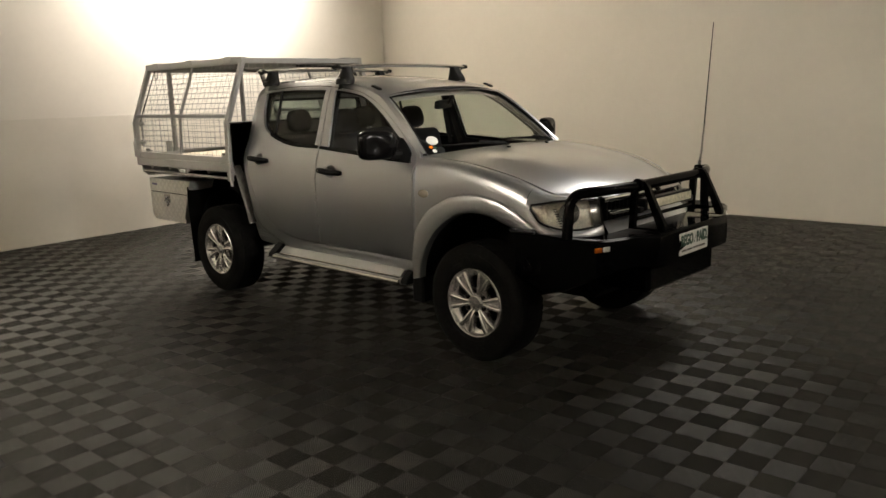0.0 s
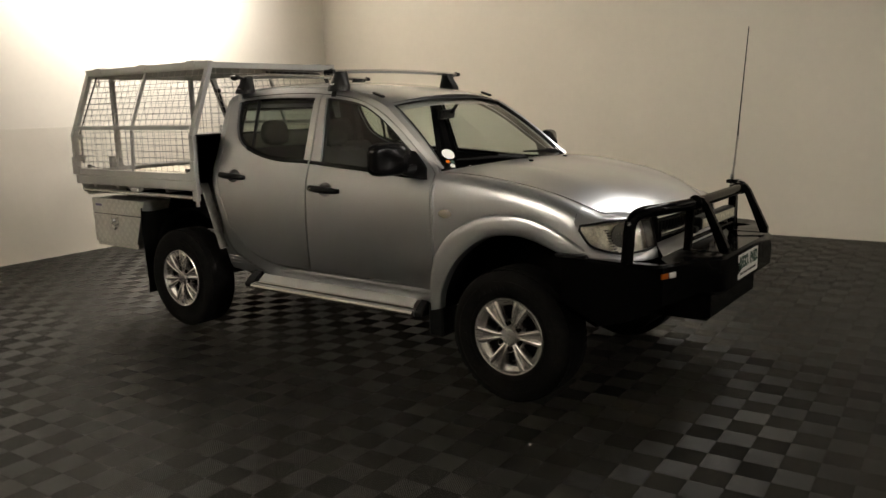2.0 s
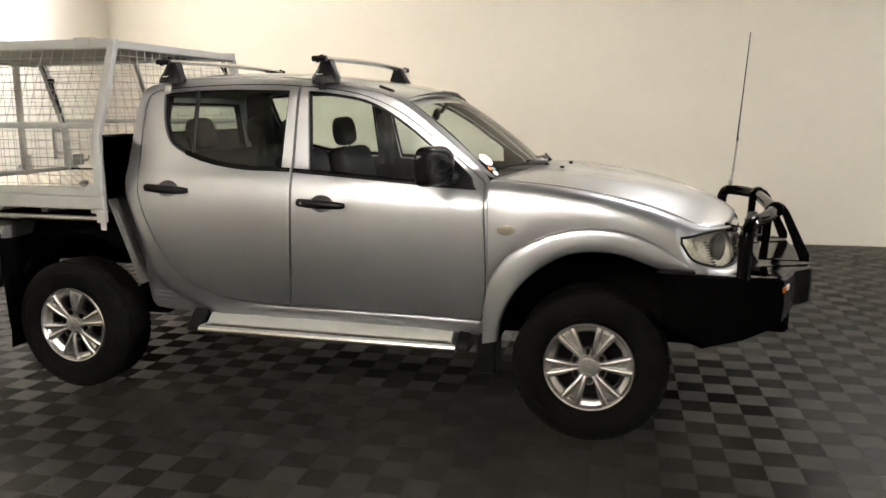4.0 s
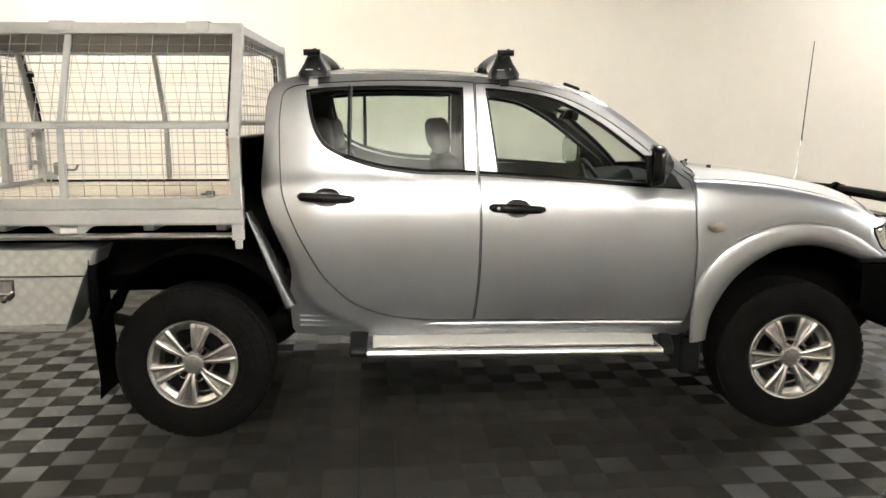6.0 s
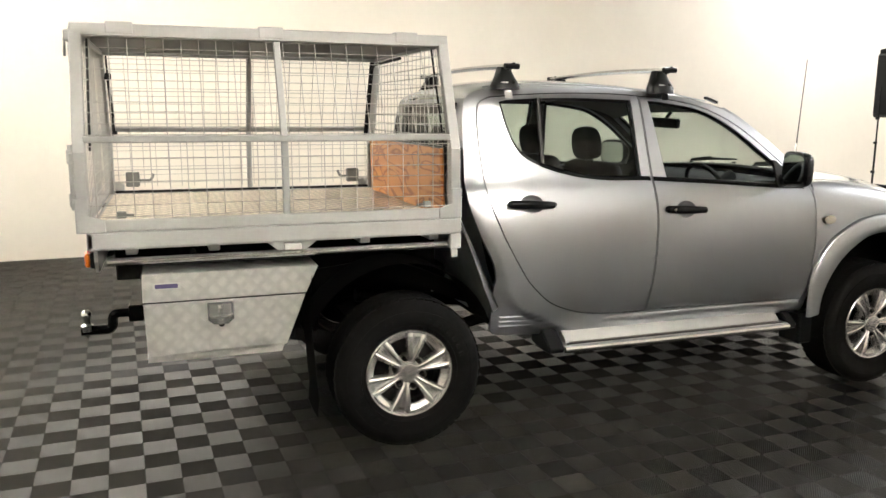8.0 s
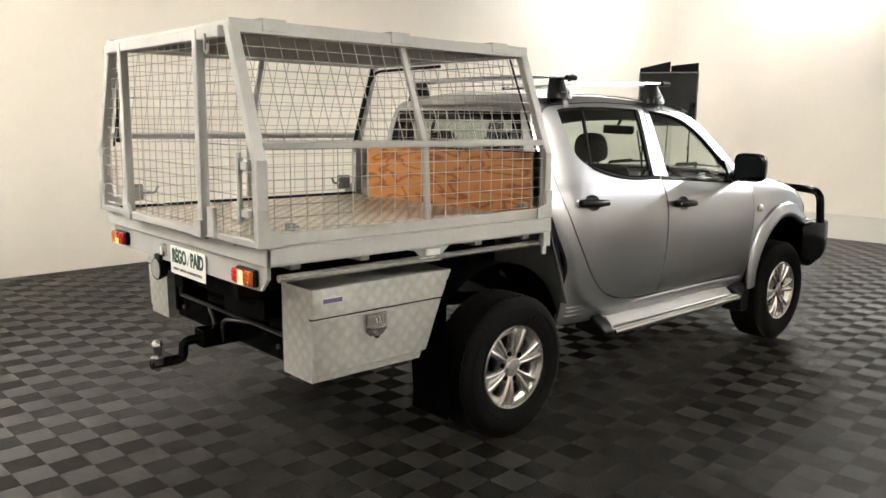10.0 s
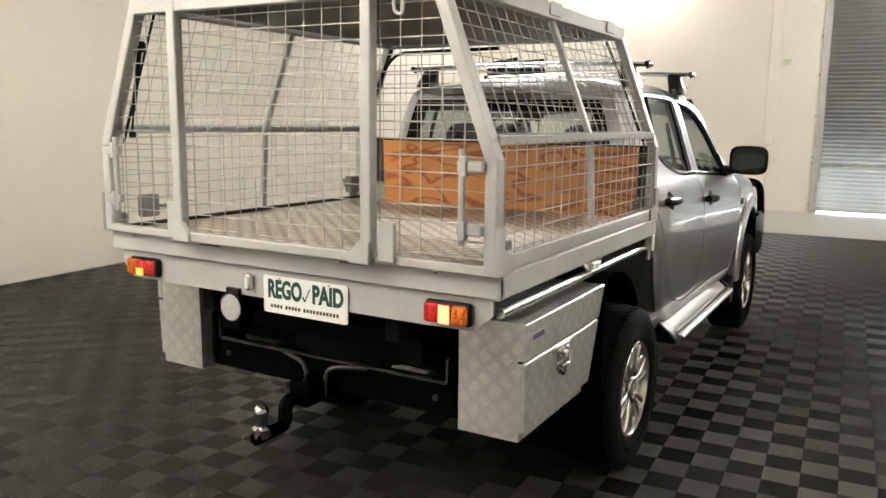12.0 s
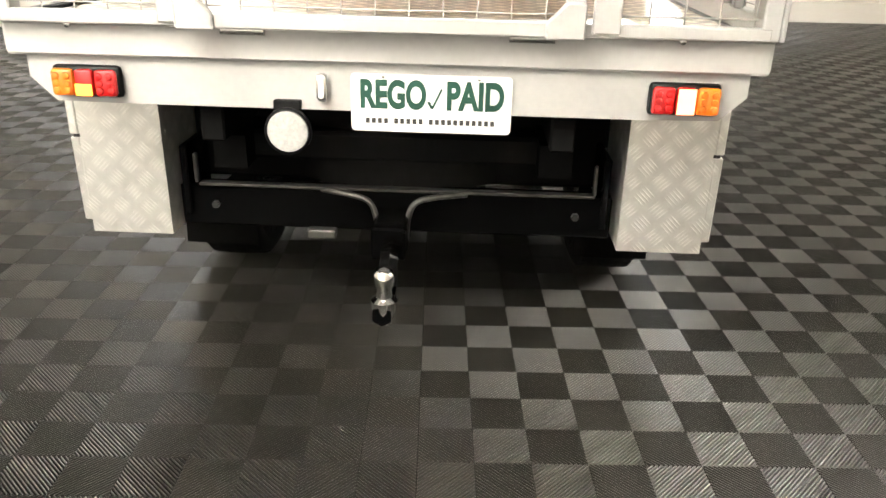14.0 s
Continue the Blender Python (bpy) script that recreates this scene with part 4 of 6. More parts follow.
# one wheel, then its three repeats
def tyre_mesh():
    bm = bmesh.new()
    prof = [(0.218, -0.105), (0.232, -0.118), (0.262, -0.129), (0.300, -0.134), (0.335, -0.130), (0.358, -0.118), (0.371, -0.104), (0.378, -0.090), (0.381, -0.05), (0.382, 0.0), (0.381, 0.05), (0.378, 0.09), (0.371, 0.104), (0.358, 0.118), (0.335, 0.130), (0.300, 0.134), (0.262, 0.129), (0.232, 0.118), (0.218, 0.105)]
    n = 72
    rows = [[(r * math.cos(k * math.tau / n), y, r * math.sin(k * math.tau / n)) for r, y in prof] for k in range(n)]
    loft(bm, rows + rows[:1])
    bmesh.ops.remove_doubles(bm, verts=bm.verts, dist=1e-5)
    # raised lettering band and rim guard on the side wall
    for s in (-1, 1):
        for r in (0.247, 0.318):
            ring = [(r * math.cos(k * math.tau / 64), s * (0.1255 if r < 0.3 else 0.133), r * math.sin(k * math.tau / 64)) for k in range(64)]
            tube(bm, ring, 0.003, 4, closed=True)
        for k in range(40):
            if k % 20 in (0, 1, 2, 3, 4, 5, 6, 10, 11, 12, 13, 14):
                c = k * math.tau / 40
                box(bm, (0.268, s * 0.1295, -0.012), (0.292, s * 0.1345, 0.012), m=Matrix.Rotation(-c, 4, "Y"))
    return bm


def tread_mesh():
    bm = bmesh.new()
    # tread blocks, two rows on the shoulders and two in the middle
    for k in range(54):
        a = k * math.tau / 54
        for y0, y1, sh in ((-0.102, -0.060, 0.0), (-0.052, -0.006, 0.5), (0.006, 0.052, 0.0), (0.060, 0.102, 0.5)):
            c = a + sh * math.tau / 54
            m = Matrix.Rotation(-c, 4, "Y") @ Matrix.Translation((0.3775, 0, 0)) @ Matrix.Rotation(0.18 if y0 < 0 else -0.18, 4, "X")
            box(bm, (-0.004 - (0.008 if abs(y0 + y1) > 0.15 else 0), y0, -0.0175), (0.0045 if abs(y0 + y1) < 0.15 else 0.0015, y1, 0.0175), m=m)
    return bm


def rim_mesh():
    bm = bmesh.new()
    n = 72
    prof = [(0.223, -0.108), (0.2245, -0.116), (0.219, -0.121), (0.211, -0.119), (0.206, -0.110), (0.203, -0.099), (0.199, -0.096), (0.181, -0.088), (0.174, -0.081), (0.171, -0.065), (0.171, -0.02), (0.190, 0.0), (0.196, 0.08), (0.223, 0.11)]
    rows = [[(r * math.cos(k * math.tau / n), y, r * math.sin(k * math.tau / n)) for r, y in prof] for k in range(n)]
    loft(bm, rows + rows[:1])
    bmesh.ops.remove_doubles(bm, verts=bm.verts, dist=1e-5)
    return bm


def spoke_mesh():
    """One spoke: two rounded fingers that part towards the rim, and the sunk web between them."""
    bm = bmesh.new()
    rows = ((0.048, 0.0090, 0.0095, -0.097, 0.003), (0.070, 0.0108, 0.0110, -0.106, 0.006), (0.095, 0.0150, 0.0132, -0.112, 0.013), (0.125, 0.0213, 0.0152, -0.116, 0.020), (0.155, 0.0275, 0.0168, -0.1175, 0.022), (0.182, 0.0325, 0.0180, -0.117, 0.020), (0.188, 0.0335, 0.0183, -0.1165, 0.008), (0.211, 0.0375, 0.0200, -0.112, 0.006))
    for s in (-1, 1):
        loft(bm, [[(r, y + h, s * (o + w * k)) for h, k in ((0.055, -0.75), (0.016, -1.0), (0.008, -0.90), (0.002, -0.58), (0.0, -0.1), (0.001, 0.40), (0.005, 0.78), (0.013, 1.0), (0.055, 0.85))] for r, o, w, y, d in rows])
    loft(bm, [[(r, y + d, k * o) for k in (-1, 0, 1)] for r, o, w, y, d in rows])
    bmesh.ops.recalc_face_normals(bm, faces=bm.faces)
    for f in bm.faces:
        if f.normal.y > 0.3:
            f.normal_flip()
    return bm


def centre_mesh():
    bm = bmesh.new()
    disc_of(bm, ((0.088, -0.04), (0.086, -0.072), (0.080, -0.079), (0.054, -0.086), (0.050, -0.094)), 36, "y")
    return bm


def cap_mesh():
    bm = bmesh.new()
    disc_of(bm, ((0.051, -0.08), (0.051, -0.104), (0.047, -0.110), (0.042, -0.111), (0.0405, -0.109), (0.0, -0.112)), 28, "y")
    for k in range(3):                       # three raised lozenges
        a = math.radians(90 + 120 * k)
        c = Vector((0.011 * math.cos(a), -0.1115, 0.011 * math.sin(a)))
        u, v = Vector((math.cos(a), 0, math.sin(a))) * 0.010, Vector((-math.sin(a), 0, math.cos(a))) * 0.006
        vs = [bm.verts.new(c + d) for d in (u, v, -u, -v)]
        ws = [bm.verts.new(c + d * 0.9 + Vector((0, -0.0025, 0))) for d in (u, v, -u, -v)]
        bm.faces.new(ws)
        for i in range(4):
            bm.faces.new((vs[i], vs[(i + 1) % 4], ws[(i + 1) % 4], ws[i]))
    return bm


def nut_mesh():
    bm = bmesh.new()
    disc_of(bm, ((0.0125, -0.07), (0.0125, -0.098), (0.0095, -0.104), (0.0, -0.106)), 6, "y", (0.074, 0, 0))
    return bm


def pocket_mesh():
    """The socket round a wheel nut, with its raised lip."""
    bm = bmesh.new()
    disc_of(bm, ((0.0230, -0.060), (0.0225, -0.095), (0.0205, -0.099), (0.0190, -0.0985), (0.0175, -0.094), (0.0165, -0.080), (0.0, -0.080)), 20, "y", (0.074, 0, 0))
    return bm


def drum_mesh():
    bm = bmesh.new()
    disc_of(bm, ((0.165, 0.0), (0.165, -0.022), (0.155, -0.028), (0.09, -0.03), (0.085, -0.05), (0.0, -0.05)), 40, "y")
    box(bm, (0.10, -0.06, -0.08), (0.178, 0.02, 0.08), 0.012, Matrix.Rotation(2.4, 4, "Y"))
    return bm


WHEELS = ((1.5, -0.765, 0.0, 5), (1.5, 0.765, math.pi, 40), (-1.5, -0.765, 0.0, 17), (-1.5, 0.765, math.pi, 12))
made = None
for x, y, turn, roll in WHEELS:
    m = Matrix.Translation((x, y, 0.386)) @ Matrix.Rotation(turn, 4, "Z") @ Matrix.Rotation(math.radians(-roll), 4, "Y")
    if made is None:
        made = part("wheel", rim_mesh(), ALLOY, truck, "six-spoke silver alloy wheel with a black all-terrain tyre", smooth=40)
        part("tyre", tyre_mesh(), RUBBER, made, "black rubber tyre", smooth=35)
        tagged(part("tread", tread_mesh(), RUBBER, made, smooth=0), kind="stuff")
        part("hub", centre_mesh(), ALLOY, made)
        part("hub_cap", cap_mesh(), ALLOY, made)
        part("brake_disc", drum_mesh(), UNDER, made)
        sp, nt = spoke_mesh(), nut_mesh()
        a0 = part("spoke", sp, ALLOY, made, smooth=40)
        b0 = part("wheel_nut", nt, NUT, made)
        p0 = part("nut_seat", pocket_mesh(), ALLOY, made)
        for k in range(1, 6):
            for o in (a0, b0, p0):
                c = o.copy()
                scene.collection.objects.link(c)
                c.parent = made
                c.matrix_basis = Matrix.Rotation(k * math.tau / 6, 4, "Y")
        for o in [q for q in made.children if q.name.startswith(("wheel_nut", "nut_seat"))]:
            o.matrix_basis = o.matrix_basis @ Matrix.Rotation(math.pi / 6, 4, "Y")
        made.matrix_local = m
    else:
        c = copy_thing(made, m)

# side steps
for s in (-1, 1):
    bm = bmesh.new()
    prism(bm, [(0.70, 0.445), (0.70, 0.425), (0.87, 0.405), (0.885, 0.412), (0.888, 0.44), (0.88, 0.448)], "x", -0.645, 0.83)
    bmesh.ops.scale(bm, vec=(1, s, 1), verts=bm.verts)
    bmesh.ops.recalc_face_normals(bm, faces=bm.faces)
    step = part("side_step", bm, ALU, truck, "ribbed aluminium side step", smooth=20)
    bm = bmesh.new()
    tube(bm, [(-0.645, s * 0.884, 0.427), (0.83, s * 0.884, 0.427)], 0.0195, 12)
    part("front_tube", bm, BRIGHT, step)
    bm = bmesh.new()
    prism(bm, [(s * 0.76, 0.500), (s * 0.795, 0.500), (s * 0.842, 0.463), (s * 0.842, 0.445), (s * 0.76, 0.445)], "x", -0.62, 0.80, 0.003)
    part("kick_plate", bm, ALU_PAINT, step)
    # black strip laid in to draw the shaded gap behind the front tube
    bm = bmesh.new()
    box(bm, (-0.62, s * 0.857, 0.445), (0.81, s * 0.871, 0.4515))
    part("dark_gap_strip", bm, BLACK_PLASTIC, step)
    for k in range(2):
        bm = bmesh.new()
        y = 0.844 + k * 0.009
        box(bm, (-0.60, s * y, 0.445), (0.78, s * (y + 0.005), 0.455), 0.002)
        part("tread_rib", bm, BRIGHT, step)
    for x0, x1 in ((-0.735, -0.643), (0.83, 0.895)):
        bm = bmesh.new()
        prism(bm, [(0.66, 0.52), (0.66, 0.42), (0.80, 0.405), (0.880, 0.408), (0.886, 0.437), (0.85, 0.47), (0.78, 0.52)], "x", x0, x1, 0.008)
        if s < 0:
            bmesh.ops.scale(bm, vec=(1, -1, 1), verts=bm.verts)
            bmesh.ops.recalc_face_normals(bm, faces=bm.faces)
        part("end_cap", bm, BLACK_PLASTIC, step)

# ---- door mirrors ----
for s in (-1, 1):
    bm = bmesh.new()
    y0 = flank(0.84, 1.29)
    prism(bm, [(0.74, 1.245), (0.915, 1.238), (0.89, 1.295), (0.775, 1.395), (0.745, 1.40)], "y", 0, 0.02, 0.004)
    for v in bm.verts:
        v.co.y = s * (flank(v.co.x, v.co.z) - 0.012 + v.co.y)
    bmesh.ops.recalc_face_normals(bm, faces=bm.faces)
    foot = part("door_mirror", bm, BLACK_PLASTIC, truck, "black plastic door mirror")
    bm = bmesh.new()
    tube(bm, [(0.80, s * (y0 - 0.01), 1.285), (0.775, s * (y0 + 0.05), 1.285), (0.76, s * (y0 + 0.09), 1.30)], [0.04, 0.03, 0.03], 10)
    part("arm", bm, BLACK_PLASTIC, foot)
    bm = bmesh.new()
    cx, cy, cz = 0.755, y0 + 0.168, 1.360
    rows = []
    for dx, k in ((-0.042, 0.93), (-0.036, 1.0), (-0.012, 1.0), (0.014, 0.93), (0.030, 0.80), (0.040, 0.55), (0.044, 0.2)):
        ring = []
        for i in range(28):
            a = i * math.tau / 28
            q = 4.2
            c, d = math.cos(a), math.sin(a)
            r = (abs(c) ** q + abs(d) ** q) ** (-1 / q)
            ring.append((cx + dx - 0.032 * c * r, s * (cy + 0.129 * k * c * r), cz + 0.097 * k * d * r))
        rows.append(ring)
    loft(bm, rows, closed=True, cap=True)
    bmesh.ops.recalc_face_normals(bm, faces=bm.faces)
    part("housing", bm, SATIN_BLACK, foot, smooth=50)
    bm = bmesh.new()
    ring = []
    for i in range(28):
        a = i * math.tau / 28
        c, d = math.cos(a), math.sin(a)
        r = (abs(c) ** 4 + abs(d) ** 4) ** (-0.25)
        ring.append(bm.verts.new((cx - 0.0465 - 0.0288 * c * r, s * (cy + 0.110 * c * r), cz + 0.080 * d * r)))
    bm.faces.new(ring)
    part("mirror_glass", bm, MIRROR, foot)

# ---- cabin ----
def seat(x, y, wide, head=True):
    bm = bmesh.new()
    box(bm, (x - 0.05, y - wide / 2, 0.72), (x + 0.47, y + wide / 2, 0.92), 0.05, seg=3)
    s = part("seat", bm, SEAT, truck, "dark grey cloth seat", smooth=60)
    bm = bmesh.new()
    box(bm, (-0.07, -wide / 2, 0.0), (0.07, wide / 2, 0.56), 0.06, Matrix.Translation((x - 0.03, y, 0.84)) @ Matrix.Rotation(-0.22, 4, "Y"), seg=3)
    part("backrest", bm, SEAT, s, smooth=60)
    for dy in ((0.0,) if wide < 0.7 else (-0.36, 0.36)):
        bm = bmesh.new()
        g = bmesh.ops.create_uvsphere(bm, u_segments=20, v_segments=12, radius=1.0)
        for v in g["verts"]:
            v.co = Vector([math.copysign(abs(c) ** 0.62, c) for c in v.co])
            k = 1.0 - 0.16 * max(0.0, v.co.z)
            v.co = Vector((v.co.x * 0.058, v.co.y * 0.118 * k, v.co.z * 0.095))
        bmesh.ops.transform(bm, matrix=Matrix.Translation((x - 0.18, y + dy, 1.49)) @ Matrix.Rotation(-0.14, 4, "Y"), verts=g["verts"])
        tube(bm, [(x - 0.16, y + dy - 0.05, 1.33), (x - 0.165, y + dy - 0.05, 1.45)], 0.007, 6)
        tube(bm, [(x - 0.16, y + dy + 0.05, 1.33), (x - 0.165, y + dy + 0.05, 1.45)], 0.007, 6)
        part("headrest", bm, SEAT, s, smooth=60)


seat(-0.09, -0.37, 0.52)
seat(-0.09, 0.37, 0.52)
seat(-0.72, 0.0, 1.30)
bm = bmesh.new()
rows = []
for x, z in ((0.62, 0.78), (0.66, 1.0), (0.70, 1.16), (0.76, 1.23), (0.86, 1.25), (1.0, 1.262), (1.1, 1.262)):
    rows.append([(x, y, z + 0.02 * math.exp(-((y + 0.37) / 0.22) ** 2) * (1 if 0.55 < x < 0.9 else 0)) for y in [k * 0.0745 for k in range(-10, 11)]])
loft(bm, rows)
part("dashboard", bm, TRIM, truck, smooth=50)
bm = bmesh.new()
ring = [Matrix.Translation((0.60, -0.37, 1.19)) @ Matrix.Rotation(math.radians(-28), 4, "Y") @ Vector((0, 0.185 * math.cos(k * math.tau / 32), 0.185 * math.sin(k * math.tau / 32))) for k in range(32)]
tube(bm, ring, 0.014, 8, closed=True)
wheel_rim = part("steering_wheel", bm, TRIM, truck, smooth=60)
bm = bmesh.new()
hubm = Matrix.Translation((0.60, -0.37, 1.19)) @ Matrix.Rotation(math.radians(-28), 4, "Y")
box(bm, (-0.02, -0.075, -0.07), (0.03, 0.075, 0.06), 0.025, hubm, seg=2)
tube(bm, [hubm @ Vector((0, -0.18, 0.02)), hubm @ Vector((0, 0.18, 0.02))], 0.014, 6)
tube(bm, [hubm @ Vector((0, 0, 0)), hubm @ Vector((0, 0, -0.18))], 0.016, 6)
tube(bm, [hubm @ Vector((0.02, 0, 0)), hubm @ Vector((0.2, 0, 0.0))], 0.035, 8)
part("spokes", bm, TRIM, wheel_rim)
bm = bmesh.new()
box(bm, (-0.025, -0.12, -0.032), (0.01, 0.12, 0.032), 0.014, Matrix.Translation((0.50, -0.03, 1.60)) @ Matrix.Rotation(0.15, 4, "Y") @ Matrix.Rotation(0.25, 4, "Z"), seg=2)
tube(bm, [(0.51, 0.0, 1.61), (0.56, 0.0, 1.67)], 0.012, 6)
inner = part("inner_mirror", bm, BLACK_PLASTIC, truck)
bm = bmesh.new()
box(bm, (-0.0275, -0.11, -0.026), (-0.026, 0.11, 0.026), 0.0, Matrix.Translation((0.50, -0.03, 1.60)) @ Matrix.Rotation(0.15, 4, "Y") @ Matrix.Rotation(0.25, 4, "Z"))
part("mirror_glass", bm, MIRROR, inner)
for s in (-1, 1):
    bm = bmesh.new()       # door cards and inner pillars
    loft(bm, [[(x, s * (flank(x, z) - 0.055), z) for x in [-1.0 + k * 0.19 for k in range(11)]] for z in (0.6, 0.8, 1.0, 1.15, 1.278)])
    part("door_card", bm, TRIM, truck)
    bm = bmesh.new()
    tube(bm, [(-0.065, s * (flank(-0.06, 1.26) - 0.05), 1.25), (-0.075, s * (flank(-0.06, 1.5) - 0.05), 1.5), (-0.085, s * (flank(-0.06, 1.72) - 0.05), 1.73)], [0.04, 0.036, 0.036], 6, flat=0.5)
    part("inner_pillar", bm, TRIM, truck)
    bm = bmesh.new()
    tube(bm, [(-1.0, s * (flank(-1.0, 1.26) - 0.06), 1.25), (-0.97, s * (flank(-0.97, 1.5) - 0.06), 1.5), (-0.95, s * (flank(-0.95, 1.7) - 0.06), 1.72)], [0.035, 0.03, 0.03], 6, flat=0.5)
    part("inner_pillar", bm, TRIM, truck)
    bm = bmesh.new()
    tube(bm, [(-0.10, s * (flank(-0.1, 1.6) - 0.09), 1.60), (-0.12, s * (flank(-0.1, 1.3) - 0.10), 1.25)], 0.022, 4, flat=0.15)
    part("seat_belt", bm, TRIM, truck)
bm = bmesh.new()
loft(bm, [[(-1.06, y, 0.8), (-1.06, y, 1.20), (-1.12, y, 1.235)] for y in (-0.75, -0.4, 0, 0.4, 0.75)])
part("rear_trim", bm, TRIM, truck)

# ---- roof racks ----
for n, xr in enumerate((-0.90, 0.045)):
    bm = bmesh.new()
    rows = []
    for y in [-0.69 + k * 0.138 for k in range(11)]:
        zc = 1.893 + 0.014 * (1 - (y / 0.69) ** 2)
        rows.append([(xr + dx, y, zc + dz) for dx, dz in ((-0.045, 0.0), (-0.03, 0.011), (0.0, 0.016), (0.025, 0.012), (0.04, 0.002), (0.025, -0.008), (0.0, -0.012), (-0.03, -0.008))])
    loft(bm, rows, closed=True, cap=True)
    bmesh.ops.recalc_face_normals(bm, faces=bm.faces)
    rack = thing("roof_rack", "aluminium aero bar roof rack clamped on the truck roof", "roof rack", group="racks on the cab roof")
    part("cross_bar", bm, BRIGHT, rack, smooth=50)
    for s in (-1, 1):
        yf = 0.60
        bm = bmesh.new()
        rows = []
        for z, w, d, sh in ((1.782 if n == 0 else 1.772, 0.076, 0.045, 0.02), (1.80, 0.078, 0.047, 0.015), (1.82, 0.068, 0.045, 0.01), (1.85, 0.050, 0.042, 0.0), (1.882, 0.036, 0.040, -0.008), (1.895, 0.030, 0.036, -0.01)):
            ring = []
            for i in range(16):
                a = i * math.tau / 16
                c, q = math.cos(a), math.sin(a)
                r = (abs(c) ** 3.5 + abs(q) ** 3.5) ** (-1 / 3.5)
                ring.append((xr + w * c * r, s * (yf + sh + d * q * r), z))
            rows.append(ring)
        loft(bm, rows, closed=True, cap=True)
        bmesh.ops.recalc_face_normals(bm, faces=bm.faces)
        foot = part("rack_foot", bm, BLACK_PLASTIC, rack, "black clamp foot", smooth=40)
        bm = bmesh.new()
        disc_of(bm, ((0.007, 0.0), (0.007, -0.004), (0.0, -0.005)), 14, "y", (xr + 0.028, 0, 1.818))
        for v in bm.verts:
            v.co.y = s * (0.661 - v.co.y)
        part("lock", bm, NUT, foot)
        bm = bmesh.new()
        box(bm, (xr - 0.038, s * 0.6585, 1.8155), (xr - 0.002, s * 0.6605, 1.8195))
        part("badge", bm, WHITE, foot)
        bm = bmesh.new()
        rows = [[(xr + dx, s * (0.635 + 0.0), 1.790), (xr + dx, s * 0.660, 1.770), (xr + dx * 0.95, s * 0.672, 1.735)] for dx in (-0.022, 0.022)]
        loft(bm, rows)
        bmesh.ops.solidify(bm, geom=bm.faces[:], thickness=0.003)
        part("clamp", bm, WHITE if n == 0 else BLACK_PLASTIC, foot)
        bm = bmesh.new()
        tube(bm, [(xr, s * 0.69, 1.895), (xr, s * 0.703, 1.895)], [0.03, 0.026], 12, flat=0.42)
        for v in bm.verts:
            v.co.x, v.co.z = xr + (v.co.z - 1.895) * (1.0), 1.895 + (v.co.x - xr) * 1.0
        tube(bm, [(xr - 0.04, s * 0.696, 1.896), (xr + 0.04, s * 0.696, 1.896)], 0.015, 8)
        part("end_cap", bm, BLACK_PLASTIC, rack)
# small roof tab in front of the rack
for s in (-1, 1):
    bm = bmesh.new()
    box(bm, (0.35, s * 0.60, 1.725), (0.43, s * 0.635, 1.74), 0.004, None)
    for v in bm.verts:
        v.co.z += 0.02 - (v.co.x - 0.35) * 0.34
    part("roof_tab", bm, BLACK_PLASTIC, truck)

# ---- bull bar ----
bm = bmesh.new()
plan = [(1.83, 0.872, 0.872, 0.615), (1.93, 0.878, 0.874, 0.565), (2.05, 0.880, 0.874, 0.515), (2.20, 0.884, 0.872, 0.56), (2.315, 0.868, 0.870, 0.615), (2.362, 0.838, 0.868, 0.645), (2.418, 0.68, 0.866, 0.66), (2.450, 0.56, 0.865, 0.668), (2.522, 0.475, 0.862, 0.662), (2.544, 0.425, 0.862, 0.66), (2.537, 0.0, 0.862, 0.655)]
full = [(x, -y, a, b) for x, y, a, b in plan] + [(x, y, a, b) for x, y, a, b in plan[-2::-1]]
rows = []
for x, y, a, b in full:
    inx, iny = min(x - 0.02, 2.27) if abs(y) < 0.8 else x, y * 0.86
    rows.append([(inx - 0.02, iny, a - 0.012), (x - 0.012, y * 0.985, a), (x, y, a - 0.012), (x + 0.004, y * 1.003, (a + b) / 2), (x, y, b + 0.02), (x - 0.03, y * 0.97, b), (inx - 0.05, iny, b + 0.01)])
loft(bm, rows)
bmesh.ops.recalc_face_normals(bm, faces=bm.faces)
bar = part("bull_bar", bm, BLACK_STEEL, truck, "black steel bull bar with tube hoops", smooth=35)
bm = bmesh.new()
box(bm, (2.05, -0.42, 0.50), (2.46, 0.42, 0.66), 0.02)
part("sump_guard", bm, BLACK_STEEL, bar)
